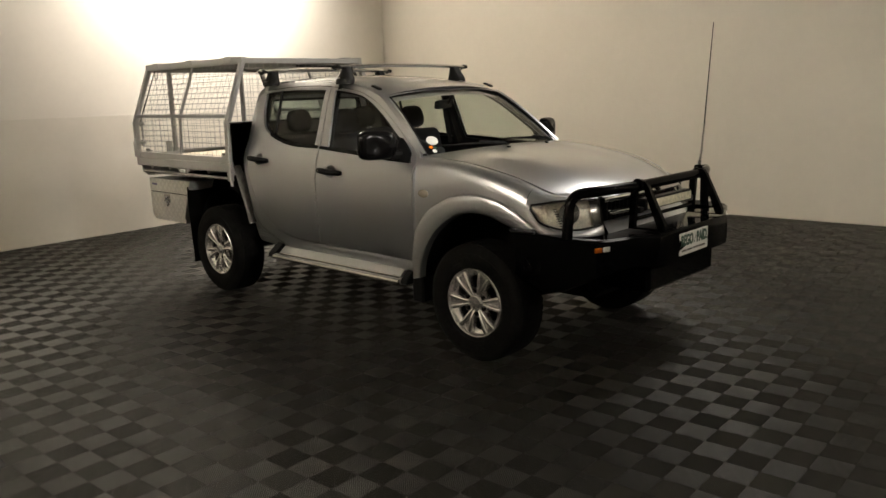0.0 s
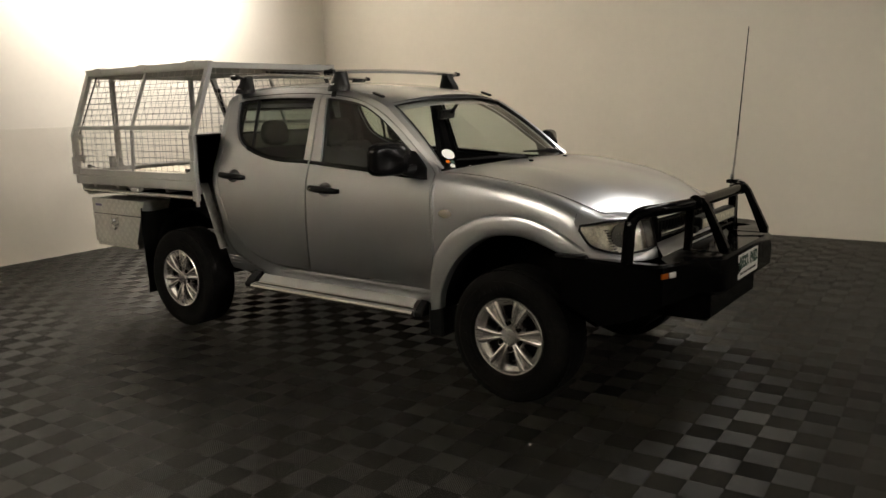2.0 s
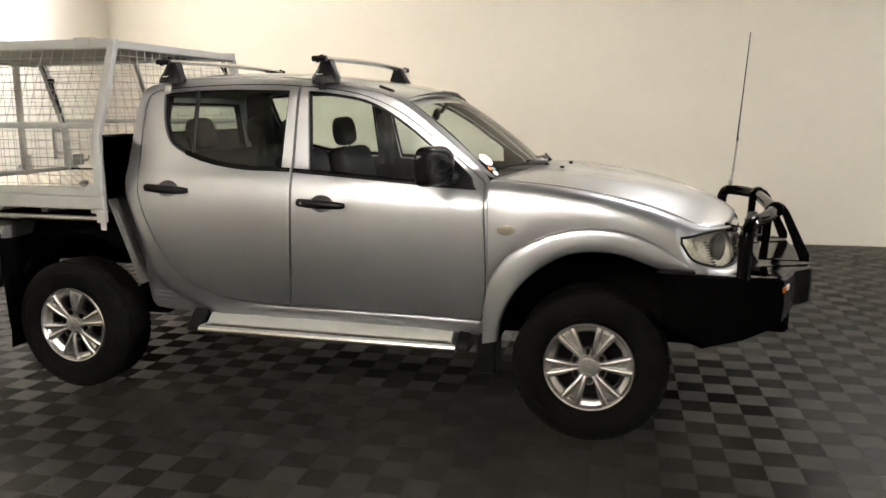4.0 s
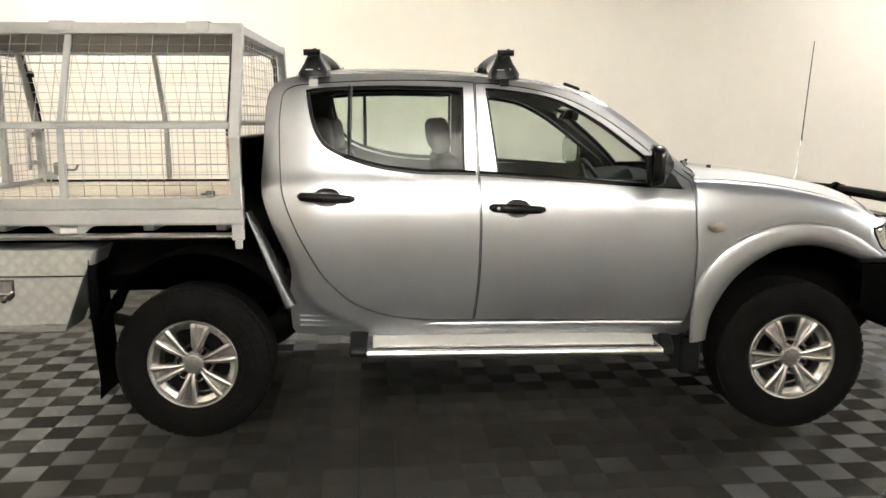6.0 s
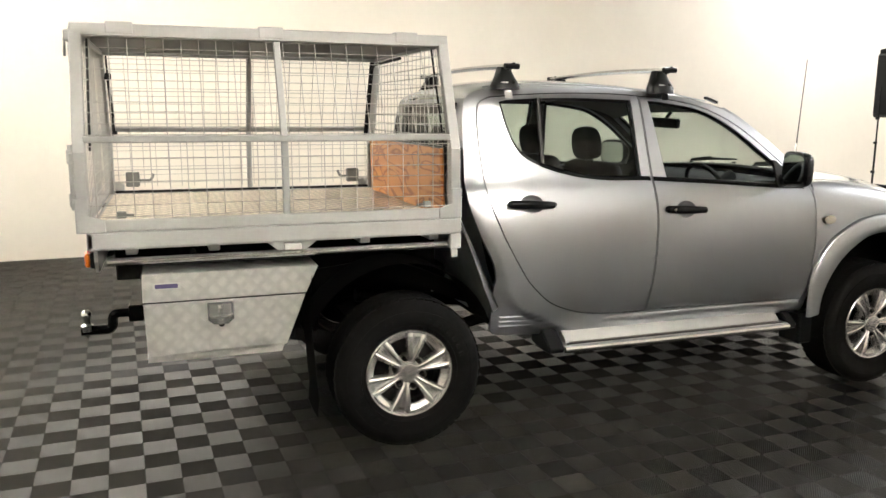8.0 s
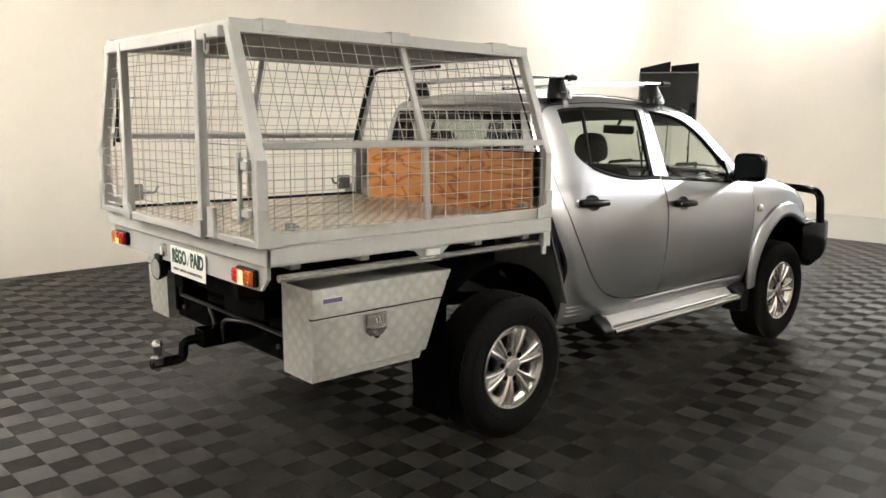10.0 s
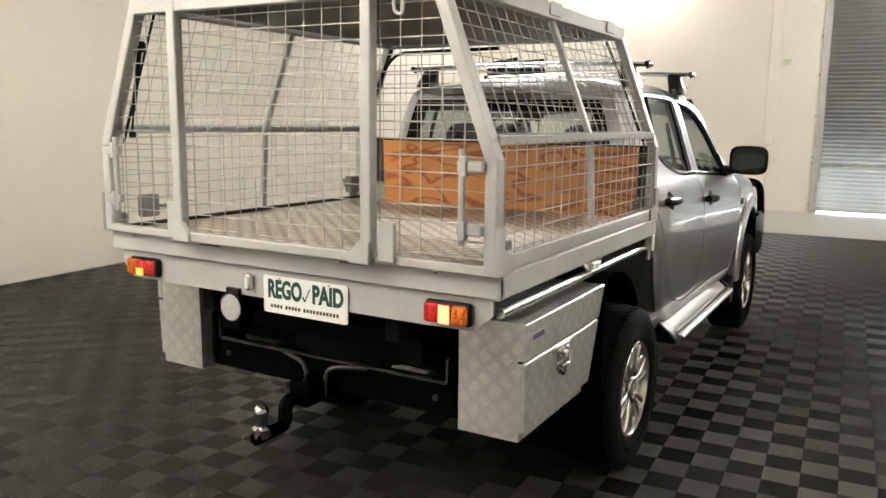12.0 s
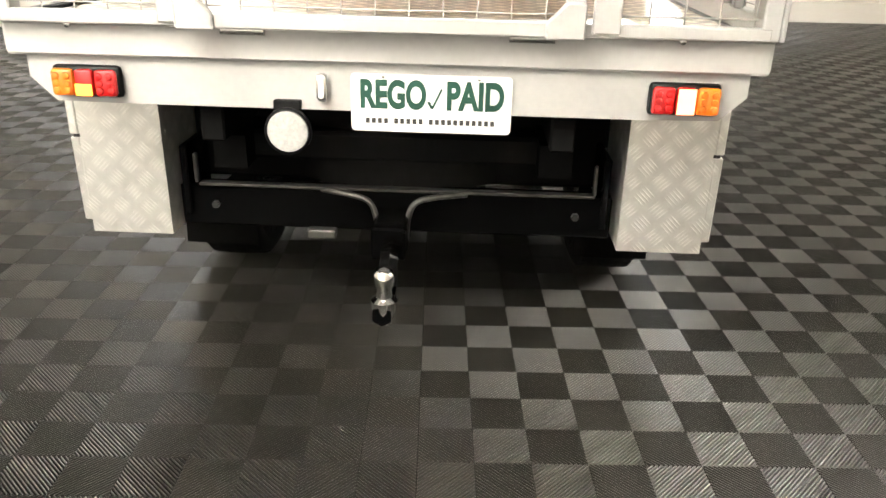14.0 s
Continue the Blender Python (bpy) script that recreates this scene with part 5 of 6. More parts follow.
for s in (-1, 1):
    # tower: bent plate with an open middle
    bm = bmesh.new()
    y0, y1 = s * 0.358, s * 0.390
    outer = [(2.30, 0.87), (2.535, 0.87), (2.535, 0.905), (2.425, 1.125), (2.40, 1.155), (2.345, 1.165), (2.315, 1.14), (2.31, 1.10)]
    inner_h = [(2.338, 0.876), (2.492, 0.876), (2.396, 1.105), (2.352, 1.112)]
    flat = sheet(outer, [inner_h], 0.3)
    a = {v: bm.verts.new((v.co.x, y0, v.co.z)) for v in flat.verts}
    b = {v: bm.verts.new((v.co.x, y1, v.co.z)) for v in flat.verts}
    for f in flat.faces:
        bm.faces.new([a[v] for v in f.verts])
        bm.faces.new([b[v] for v in f.verts][::-1])
    for e in flat.edges:
        if len(e.link_faces) == 1:
            u, v = e.verts
            bm.faces.new((a[u], a[v], b[v], b[u]))
    bmesh.ops.recalc_face_normals(bm, faces=bm.faces)
    flat.free()
    part("tower", bm, BLACK_STEEL, bar)
    bm = bmesh.new()
    tube(bm, rounded([(2.355, s * 0.39, 1.125), (2.30, s * 0.62, 1.122), (2.19, s * 0.835, 1.112), (2.185, s * 0.855, 0.865)], 0.09, 6), 0.031, 12)
    part("hoop", bm, BLACK_STEEL, bar)
    bm = bmesh.new()
    disc_of(bm, ((0.0, -0.012), (0.034, -0.01), (0.04, 0.0), (0.034, 0.01), (0.0, 0.012)), 20, "y", (2.362, s * 0.40, 1.13))
    part("collar", bm, BLACK_STEEL, bar)
    # turn and park lamps let into the face of the wing
    for name, y, mt in (("turn_lamp", 0.822, AMBER), ("park_lamp", 0.770, WHITE)):
        bm = bmesh.new()
        box(bm, (-0.012, -0.025, -0.014), (0.004, 0.025, 0.014), 0.003, Matrix.Translation((2.363 + (0.838 - y) * 0.354, s * y, 0.815)) @ Matrix.Rotation(s * 0.34, 4, "Z"))
        part(name, bm, mt, bar)
    bm = bmesh.new()
    box(bm, (1.80, s * 0.855, 0.872), (1.975, s * 0.895, 0.892), 0.006)
    part("wing_pad", bm, BLACK_PLASTIC, bar)
    bm = bmesh.new()
    ring = [(1.94 + 0.028 * math.cos(k * math.tau / 16), s * 0.55, 0.50 + 0.028 * math.sin(k * math.tau / 16)) for k in range(16)]
    tube(bm, ring, 0.009, 6, closed=True)
    tube(bm, [(1.94, s * 0.55, 0.525), (1.98, s * 0.55, 0.62)], 0.012, 6)
    part("tow_hook", bm, UNDER, bar)
bm = bmesh.new()
tube(bm, [(2.362, -0.35, 1.125), (2.362, 0.35, 1.125)], 0.031, 14)
part("top_tube", bm, BLACK_STEEL, bar)
bm = bmesh.new()
tube(bm, [(2.33, -0.34, 0.925), (2.33, 0.34, 0.925)], 0.012, 8)
part("lower_rod", bm, BLACK_STEEL, bar)
# led bar between the towers
bm = bmesh.new()
box(bm, (2.30, -0.29, 0.965), (2.36, 0.29, 1.035), 0.008)
led = part("light_bar", bm, BLACK_PLASTIC, truck, "slim led light bar with pale lens")
bm = bmesh.new()
box(bm, (2.361, -0.275, 0.975), (2.366, 0.275, 1.025), 0.002)
part("lens", bm, LED, led)
for k in range(-6, 7):
    bm = bmesh.new()
    disc_of(bm, ((0.018, 0.0), (0.013, 0.002), (0.0, 0.0025)), 12, "x", (2.366, k * 0.042, 1.0))
    part("led_cup", bm, LED, led)
for s in (-1, 1):
    bm = bmesh.new()
    box(bm, (2.29, s * 0.29, 0.955), (2.35, s * 0.345, 0.99), 0.006)
    part("bracket", bm, BLACK_PLASTIC, led)
# aerial on its bracket
bm = bmesh.new()
box(bm, (2.195, 0.65, 1.125), (2.27, 0.70, 1.15), 0.006)
aerial = part("aerial", bm, BLACK_STEEL, truck, "whip aerial on a black steel bracket")
bm = bmesh.new()
tube(bm, [(2.222, 0.675, 1.145), (2.226, 0.675, 1.18), (2.228, 0.675, 1.182), (2.236, 0.675, 1.24)], [0.013, 0.013, 0.009, 0.006], 8)
tube(bm, [(2.236, 0.675, 1.24), (2.237, 0.675, 1.26)], 0.009, 8)
tube(bm, [(2.237, 0.675, 1.26), (2.251, 0.675, 1.43)], 0.0065, 8)
part("spring_base", bm, BRIGHT, aerial, "bright metal aerial base")
bm = bmesh.new()
tube(bm, [(2.251, 0.675, 1.43), (2.252, 0.675, 1.47), (2.272, 0.675, 1.8), (2.29, 0.675, 2.09)], [0.007, 0.0045, 0.0036, 0.003], 8)
part("whip", bm, BLACK_PLASTIC, aerial, "thin black whip aerial")


def plate(parent, m, tilt_words=True):
    """A white number plate with green and dark print; its face looks along local +z, x to the right."""
    bm = bmesh.new()
    w, h, r = 0.186, 0.067, 0.010
    ring = []
    for cx, cy, a0 in ((w - r, h - r, 0), (-w + r, h - r, 90), (-w + r, -h + r, 180), (w - r, -h + r, 270)):
        ring += [(cx + r * math.cos(math.radians(a0 + k * 22.5)), cy + r * math.sin(math.radians(a0 + k * 22.5))) for k in range(5)]
    lo = [bm.verts.new((x, y, 0)) for x, y in ring]
    hi = [bm.verts.new((x, y, 0.002)) for x, y in ring]
    bm.faces.new(hi)
    bm.faces.new(lo[::-1])
    for i in range(len(ring)):
        j = (i + 1) % len(ring)
        bm.faces.new((lo[i], lo[j], hi[j], hi[i]))
    tube(bm, [(x * 0.965, y * 0.91, 0.002) for x, y in ring], 0.0012, 4, closed=True)
    bmesh.ops.transform(bm, matrix=m, verts=bm.verts)
    p = part("number_plate", bm, WHITE, parent, "white plate with green lettering", smooth=0)
    lettering("lettering", "REGO", 0.088, GREEN, p, m @ Matrix.Translation((-0.088, 0.017, 0.0028)), 0.0036, 0.66)
    lettering("lettering", "PAID", 0.088, GREEN, p, m @ Matrix.Translation((0.102, 0.017, 0.0028)), 0.0036, 0.70)
    bm = bmesh.new()
    for a, b, wd in (((-0.006, 0.006), (0.003, -0.010), 0.0034), ((0.003, -0.010), (0.025, 0.036), 0.0024)):
        d = (Vector(b) - Vector(a)).normalized()
        n = Vector((-d.y, d.x)) * wd
        bm.faces.new([bm.verts.new((*(Vector(q) + k * n), 0.003)) for q, k in ((a, 1), (a, -1), (b, -1), (b, 1))])
    bmesh.ops.transform(bm, matrix=m, verts=bm.verts)
    part("tick", bm, GREEN, p, smooth=0)
    # the dealer's name, as plain bars, one for each character
    x = -0.152
    for count in (4, 5, 11):
        for k in range(count):
            bm = bmesh.new()
            box(bm, (x, -0.0475, 0.002), (x + 0.0092, -0.0355, 0.0032))
            bmesh.ops.transform(bm, matrix=m, verts=bm.verts)
            part("print_bar", bm, INK, p, smooth=0)
            x += 0.0143
        x += 0.0095
    for x in (-0.11, 0.11):
        bm = bmesh.new()
        disc_of(bm, ((0.004, 0.0), (0.004, 0.003), (0.0, 0.004)), 10, "z", (x, 0.0605, 0.002))
        bmesh.ops.transform(bm, matrix=m, verts=bm.verts)
        part("screw", bm, BRIGHT, p)
    return p


plate(truck, Matrix.Translation((2.541, -0.035, 0.765)) @ Matrix(((0, 0, 1, 0), (1, 0, 0, 0), (0, 1, 0, 0), (0, 0, 0, 1))))

# ---- tray ----
X0, X1 = -2.94, -1.23          # tail and head of the tray
DECK = 1.150
tray = part("tray", (lambda b: (box(b, (X0 + 0.03, -0.83, 1.10), (X1, 0.83, DECK - 0.004), 0.0), b)[1])(bmesh.new()), ALU_PAINT, truck, "grey aluminium tray with a tread plate deck")
bm = bmesh.new()
box(bm, (X0 + 0.035, -0.82, DECK - 0.004), (X1, 0.82, DECK + 0.002), 0.001)
part("deck", bm, DECK_PLATE, tray, "worn tread plate deck")
for s in (-1, 1):
    bm = bmesh.new()
    prism(bm, [(0.825, 1.075), (0.862, 1.075), (0.866, 1.085), (0.866, 1.146), (0.858, 1.152), (0.825, 1.152)], "x", X0 + 0.02, X1)
    for v in bm.verts:
        v.co.y *= s
    bmesh.ops.recalc_face_normals(bm, faces=bm.faces)
    part("coaming", bm, ALU_PAINT, tray, smooth=20)
    # rope rail
    bm = bmesh.new()
    tube(bm, [(X0 + 0.09, s * 0.832, 1.018), (X1 - 0.05, s * 0.832, 1.018)], 0.0165, 12)
    part("rope_rail", bm, BRIGHT, tray)
    for x in (X1 - 0.055, ):
        bm = bmesh.new()
        box(bm, (x, s * 0.832, 1.0), (x + 0.055, s * 0.866, 1.075), 0.003)
        part("rail_bracket", bm, ALU_PAINT, tray)
    # white marker lamp on a hung plate
    bm = bmesh.new()
    prism(bm, [(-2.17, 1.075), (-1.94, 1.075), (-1.99, 1.035), (-2.12, 1.035)], "y", s * 0.842, s * 0.848)
    part("marker_bracket", bm, ALU_PAINT, tray)
    bm = bmesh.new()
    box(bm, (-2.095, s * 0.846, 1.037), (-2.015, s * 0.868, 1.066), 0.004)
    part("marker_lamp", bm, WHITE, tray, "white marker lamp")
    # bracket leg under the rail
    bm = bmesh.new()
    box(bm, (X1 - 0.045, s * 0.835, 0.955), (X1 - 0.012, s * 0.85, 1.0), 0.003)
    part("rail_leg", bm, ALU_PAINT, tray)
# headboard: a dark sheet down the front of the tray and on under it, with turned edges
front = [(X1 + 0.006, 1.487), (X1 + 0.006, 1.13), (X1 + 0.03, 1.06), (-1.045, 0.65)]
bm = bmesh.new()
loft(bm, [[(x, y, z) for y in (-0.835, -0.4, 0.0, 0.4, 0.835)] for x, z in front])
bmesh.ops.solidify(bm, geom=bm.faces[:], thickness=0.003)
board = part("headboard", bm, HEADBOARD, tray, "dark grey sheet headboard behind the cab")
for s in (-1, 1):
    bm = bmesh.new()
    prism(bm, [(-1.222, 1.10), (-1.204, 1.10), (-1.182, 1.06), (-1.032, 0.655), (-1.046, 0.650), (-1.198, 1.055)], "y", s * 0.826, s * 0.830)
    part("side_plate", bm, WORN, board, smooth=0)
    bm = bmesh.new()
    rows = [[(x, s * 0.8355, z), (x + 0.004, s * 0.8385, z + 0.001), (x + 0.35 * w, s * 0.832, z + w * 0.14), (x + 0.7 * w, s * 0.812, z + w * 0.26), (x + w, s * 0.78, z + w * 0.35)] for (x, z), w in zip(front[1:], (0.018, 0.03, 0.06))]
    loft(bm, rows)
    part("turned_edge", bm, WORN, board, smooth=40)
bm = bmesh.new()
tube(bm, [(X1 + 0.006, -0.835, 1.489), (X1 + 0.006, 0.835, 1.489)], 0.006, 6)
part("edge_seal", bm, BLACK_PLASTIC, board)
bm = bmesh.new()
box(bm, (X0 + 0.018, -0.866, 1.073), (X0 + 0.045, 0.866, 1.15), 0.006)
part("tail_rail", bm, ALU_PAINT, tray)
bm = bmesh.new()
prism(bm, [(-0.832, 1.073), (-0.832, 1.02), (-0.775, 0.965), (-0.6, 0.962), (0.6, 0.962), (0.775, 0.965), (0.832, 1.02), (0.832, 1.073)], "x", X0 + 0.040, X0 + 0.055)
part("light_panel", bm, ALU_PAINT, tray, smooth=0)
for x in (-2.75, -2.4, -2.05, -1.7, -1.35):
    bm = bmesh.new()
    box(bm, (x - 0.025, -0.80, 1.04), (x + 0.025, 0.80, 1.10), 0.004)
    part("crossbearer", bm, ALU, tray)
for s in (-1, 1):
    bm = bmesh.new()
    box(bm, (X0 + 0.1, s * 0.40, 0.86), (X1, s * 0.46, 1.04), 0.005)
    part("bearer", bm, UNDER, tray)
bm = bmesh.new()
box(bm, (X1 - 0.03, -0.78, 1.15), (X1, 0.78, 1.25), 0.004)
part("head_rail", bm, ALU_PAINT, tray)
for y in (-0.335, 0.31):        # flat hinge leaves and bolts on the tail rail
    bm = bmesh.new()
    box(bm, (X0 + 0.006, y - 0.05, 1.140), (X0 + 0.020, y + 0.05, 1.148), 0.002)
    tube(bm, [(X0 + 0.010, y - 0.05, 1.138), (X0 + 0.010, y + 0.05, 1.138)], 0.006, 6)
    part("hinge", bm, BRIGHT, tray)
for y in (-0.66, 0.70):
    bm = bmesh.new()
    disc_of(bm, ((0.008, 0.0), (0.007, -0.006), (0.0, -0.008)), 10, "x", (X0 - 0.004, y, 1.148))
    part("bolt", bm, BRIGHT, tray)

# ---- cage ----
KNEE, TOP = (0.862, 1.495), (0.655, 2.005)
cage = part("cage", (lambda b: (box(b, (X0 + 0.01, -0.60, 1.998), (X1 - 0.02, 0.60, 2.006), 0.002), b)[1])(bmesh.new()), TOP_SHEET, truck, "grey steel mesh cage over the tray")


def bar_between(name, a, b, w, d, mat, across=(0, 0, 1)):
    """A rectangular bar from a to b, w wide along 'across' and d deep."""
    bm = bmesh.new()
    a, b = Vector(a), Vector(b)
    t = (b - a).normalized()
    u = (Vector(across) - t * Vector(across).dot(t)).normalized()
    v = t.cross(u)
    ring = [u * w / 2 * i + v * d / 2 * j for i, j in ((1, 1), (-1, 1), (-1, -1), (1, -1))]
    loft(bm, [[a + q for q in ring], [b + q for q in ring]], closed=True, cap=True)
    bmesh.ops.recalc_face_normals(bm, faces=bm.faces)
    bmesh.ops.bevel(bm, geom=bm.edges[:], offset=0.004, segments=1, affect="EDGES")
    return part(name, bm, mat, cage, smooth=0)


for xa, sx in ((X0 + 0.012, 1), (X1 - 0.03, -1)):
    for s in (-1, 1):
        bar_between("post", (xa, s * (KNEE[0] - 0.02), 1.15), (xa, s * (KNEE[0] - 0.02), KNEE[1]), 0.05, 0.04, ALU_PAINT, (1, 0, 0))
        bar_between("raked_post", (xa, s * (KNEE[0] - 0.02), KNEE[1] - 0.012), (xa, s * (TOP[0] - 0.015), TOP[1] + 0.012), 0.05, 0.04, ALU_PAINT, (1, 0, 0))
        bm = bmesh.new()
        prism(bm, [(xa - 0.03, 1.152), (xa + 0.03 + sx * 0.055, 1.152), (xa + 0.03 + sx * 0.055, 1.205), (xa + 0.022, 1.225), (xa + 0.022, 1.30), (xa - 0.03, 1.30)] if sx > 0 else [(xa + 0.03, 1.152), (xa - 0.085, 1.152), (xa - 0.085, 1.205), (xa - 0.022, 1.225), (xa - 0.022, 1.30), (xa + 0.03, 1.30)], "y", s * 0.862, s * 0.872, 0.003)
        bmesh.ops.recalc_face_normals(bm, faces=bm.faces)
        part("corner_plate", bm, ALU_PAINT, cage, smooth=0)
    bar_between("cross_rail", (xa, -TOP[0] + 0.02, TOP[1]), (xa, TOP[0] - 0.02, TOP[1]), 0.045, 0.045, ALU_PAINT)
for s in (-1, 1):
    bar_between("top_rail", (X0 - 0.008, s * (TOP[0] - 0.01), TOP[1] + 0.004), (X1 - 0.008, s * (TOP[0] - 0.01), TOP[1] + 0.004), 0.055, 0.05, ALU_PAINT)
    if s < 0:
        bar_between("bottom_rail", (X0 + 0.03, s * 0.845, 1.178), (X1 - 0.05, s * 0.845, 1.178), 0.05, 0.03, ALU_PAINT)
    else:
        bar_between("sill_seal", (X0 + 0.03, s * 0.845, 1.160), (X1 - 0.05, s * 0.845, 1.160), 0.014, 0.03, BLACK_PLASTIC)
    bar_between("knee_rail", (X0 + 0.03, s * (KNEE[0] - 0.025), 1.545), (X1 - 0.05, s * (KNEE[0] - 0.025), 1.545), 0.03, 0.022, ALU_PAINT)
    ym = lambda z: KNEE[0] - 0.02 + (TOP[0] - KNEE[0]) * max(0, (z - KNEE[1]) / (TOP[1] - KNEE[1]))
    for x, w, m in ((-2.075, 0.032, ALU_PAINT),):
        bar_between("mid_post", (x, s * ym(1.2), 1.17), (x, s * ym(1.545), 1.54), w, 0.02, m, (1, 0, 0))
        bar_between("mid_post", (x, s * ym(1.545), 1.54), (x, s * ym(1.99), 1.995), w, 0.02, m, (1, 0, 0))
    for x in (X0 + 0.19, -2.10, X1 - 0.22):       # flat hinges on the top rail
        bm = bmesh.new()
        box(bm, (x - 0.055, s * (TOP[0] - 0.055), 2.034), (x + 0.055, s * (TOP[0] + 0.012), 2.046), 0.002)
        box(bm, (x - 0.055, s * (TOP[0] + 0.008), 1.995), (x + 0.055, s * (TOP[0] + 0.0195), 2.044), 0.002)
        part("hinge", bm, ALU_PAINT, cage)
    # rear corner post with its two latch tongues
    for y, z in ((0.79, 1.47), (0.79, 1.285)):
        bm = bmesh.new()
        box(bm, (X0 - 0.035, s * (y - 0.05), z - 0.016), (X0 - 0.012, s * (y + 0.035), z + 0.016), 0.004)
        box(bm, (X0 - 0.045, s * (y - 0.035), z - 0.03), (X0 - 0.02, s * (y - 0.015), z + 0.03), 0.003)
        part("latch", bm, ALU_PAINT, cage)
    bm = bmesh.new()
    tube(bm, [(X0 - 0.03, s * 0.757, 1.24), (X0 - 0.03, s * 0.757, 1.52)], 0.011, 8)
    part("latch_rod", bm, ALU_PAINT, cage)
    # gas struts inside, by the raked posts
    for x in (X0 + 0.05,) if s > 0 else ():
        bm = bmesh.new()
        tube(bm, [(x, s * 0.69, 1.86), (x + 0.01, s * 0.755, 1.62)], 0.009, 8)
        tube(bm, [(x + 0.01, s * 0.755, 1.62), (x + 0.014, s * 0.775, 1.53)], 0.0045, 6)
        box(bm, (x - 0.02, s * 0.675, 1.84), (x + 0.02, s * 0.71, 1.88), 0.006)
        box(bm, (x + 0.002, s * 0.765, 1.515), (x + 0.03, s * 0.785, 1.54), 0.006)
        part("gas_strut", bm, BLACK_PLASTIC, cage, "black gas strut")
        # rubber strip down the inner edge of the flap
    for x, w in ((X0 + 0.052, 0.010), (X1 - 0.072, 0.010 if s < 0 else 0.028)):
        bar_between("seal_strip", (x, s * (KNEE[0] - 0.05), KNEE[1]), (x, s * (TOP[0] - 0.05), TOP[1] - 0.03), w, 0.012, BLACK_PLASTIC, (1, 0, 0))
    # twist catches at the foot of the flap
    for x, k in ((X0 + 0.16, 1), (X1 - 0.16, -1)):
        bm = bmesh.new()
        if s > 0:
            box(bm, (x - 0.05, s * 0.78, 1.195), (x + 0.03, s * 0.825, 1.285), 0.006)
            tube(bm, rounded([(x + k * 0.02, s * 0.79, 1.235), (x + k * 0.10, s * 0.785, 1.235), (x + k * 0.112, s * 0.785, 1.275)], 0.02), 0.008, 6)
        else:
            box(bm, (x - 0.02, s * 0.80, 1.205), (x + 0.02, s * 0.825, 1.235), 0.004)
            tube(bm, [(x, s * 0.80, 1.22), (x + k * 0.05, s * 0.795, 1.215)], 0.006, 6)
        part("twist_catch", bm, SHIELD, cage)


def wires(name, origin, u, v, lu, lv, du, dv, keep=None):
    """Woven wire: rods along v every du and along u every dv. keep(p, q) trims the ends of a rod."""
    bm = bmesh.new()
    o, u, v = Vector(origin), Vector(u).normalized(), Vector(v).normalized()
    n = u.cross(v)
    k = du / 2
    while k < lu:
        a, b = (0, lv) if keep is None else keep(0, k)
        if b - a > 0.02:
            tube(bm, [o + u * k + v * a + n * 0.0017, o + u * k + v * b + n * 0.0017], 0.0021, 5, caps=False)
        k += du
    k = dv / 2
    while k < lv:
        a, b = (0, lu) if keep is None else keep(1, k)
        if b - a > 0.02:
            tube(bm, [o + v * k + u * a - n * 0.0017, o + v * k + u * b - n * 0.0017], 0.0021, 5, caps=False)
        k += dv
    return part(name, bm, GALV, cage, smooth=80)


L = X1 - X0 - 0.08
for s in (-1, 1):
    wires("mesh_panel", (X0 + 0.03, s * 0.848, 1.19), (1, 0, 0), (0, 0, 1), L, 0.35, 0.075, 0.05)
    wires("mesh_panel", (X0 + 0.03, s * ym(1.54), 1.54), (1, 0, 0), (0, s * (ym(1.985) - ym(1.54)), 1.985 - 1.54), L, math.hypot(ym(1.985) - ym(1.54), 0.445), 0.075, 0.05)


def hexa(kind, k):
    """Trims the end panels to the cage's six-sided outline; y runs from -0.85 to 0.85, z from 1.17."""
    if kind == 0:
        y = abs(k - 0.85)
        top = 2.0 if y < 0.63 else 1.50 + (0.845 - y) / (0.845 - 0.63) * 0.5
        return 0.0, top - 1.17
    z = k + 1.17
    half = 0.845 if z < 1.5 else 0.845 - (z - 1.5) / 0.5 * 0.215
    return 0.85 - half, 0.85 + half


wires("mesh_panel", (X0 + 0.016, -0.85, 1.17), (0, 1, 0), (0, 0, 1), 1.70, 0.83, 0.075, 0.05, hexa)
wires("mesh_panel", (X1 - 0.03, -0.85, 1.17), (0, 1, 0), (0, 0, 1), 1.70, 0.83, 0.075, 0.05, hexa)
# tailgate door between two uprights
for y, w in ((0.418, 0.040), (-0.421, 0.040)):
    bar_between("gate_post", (X0 - 0.022, y, 1.16), (X0 - 0.022, y, 2.005), w, 0.04, ALU_PAINT, (0, 1, 0))
    bm = bmesh.new()
    g = 1 if y > 0 else -1
    prism(bm, [(g * (abs(y) + 0.022), 1.148), (g * (abs(y) - 0.062), 1.148), (g * (abs(y) - 0.062), 1.182), (g * (abs(y) - 0.020), 1.226), (g * (abs(y) + 0.022), 1.226)], "x", X0 - 0.052, X0 - 0.028, 0.004)
    bmesh.ops.recalc_face_normals(bm, faces=bm.faces)
    part("gate_foot", bm, ALU_PAINT, cage, smooth=0)
bar_between("gate_rail", (X0 - 0.022, -0.41, 1.168), (X0 - 0.022, 0.41, 1.168), 0.035, 0.035, ALU_PAINT)
bar_between("gate_rail", (X0 - 0.02, -0.63, 1.985), (X0 - 0.02, 0.62, 1.985), 0.045, 0.035, ALU_PAINT)
bar_between("sill_rail", (X0 + 0.0, -0.845, 1.165), (X0 + 0.0, 0.845, 1.165), 0.03, 0.03, ALU_PAINT)
bm = bmesh.new()
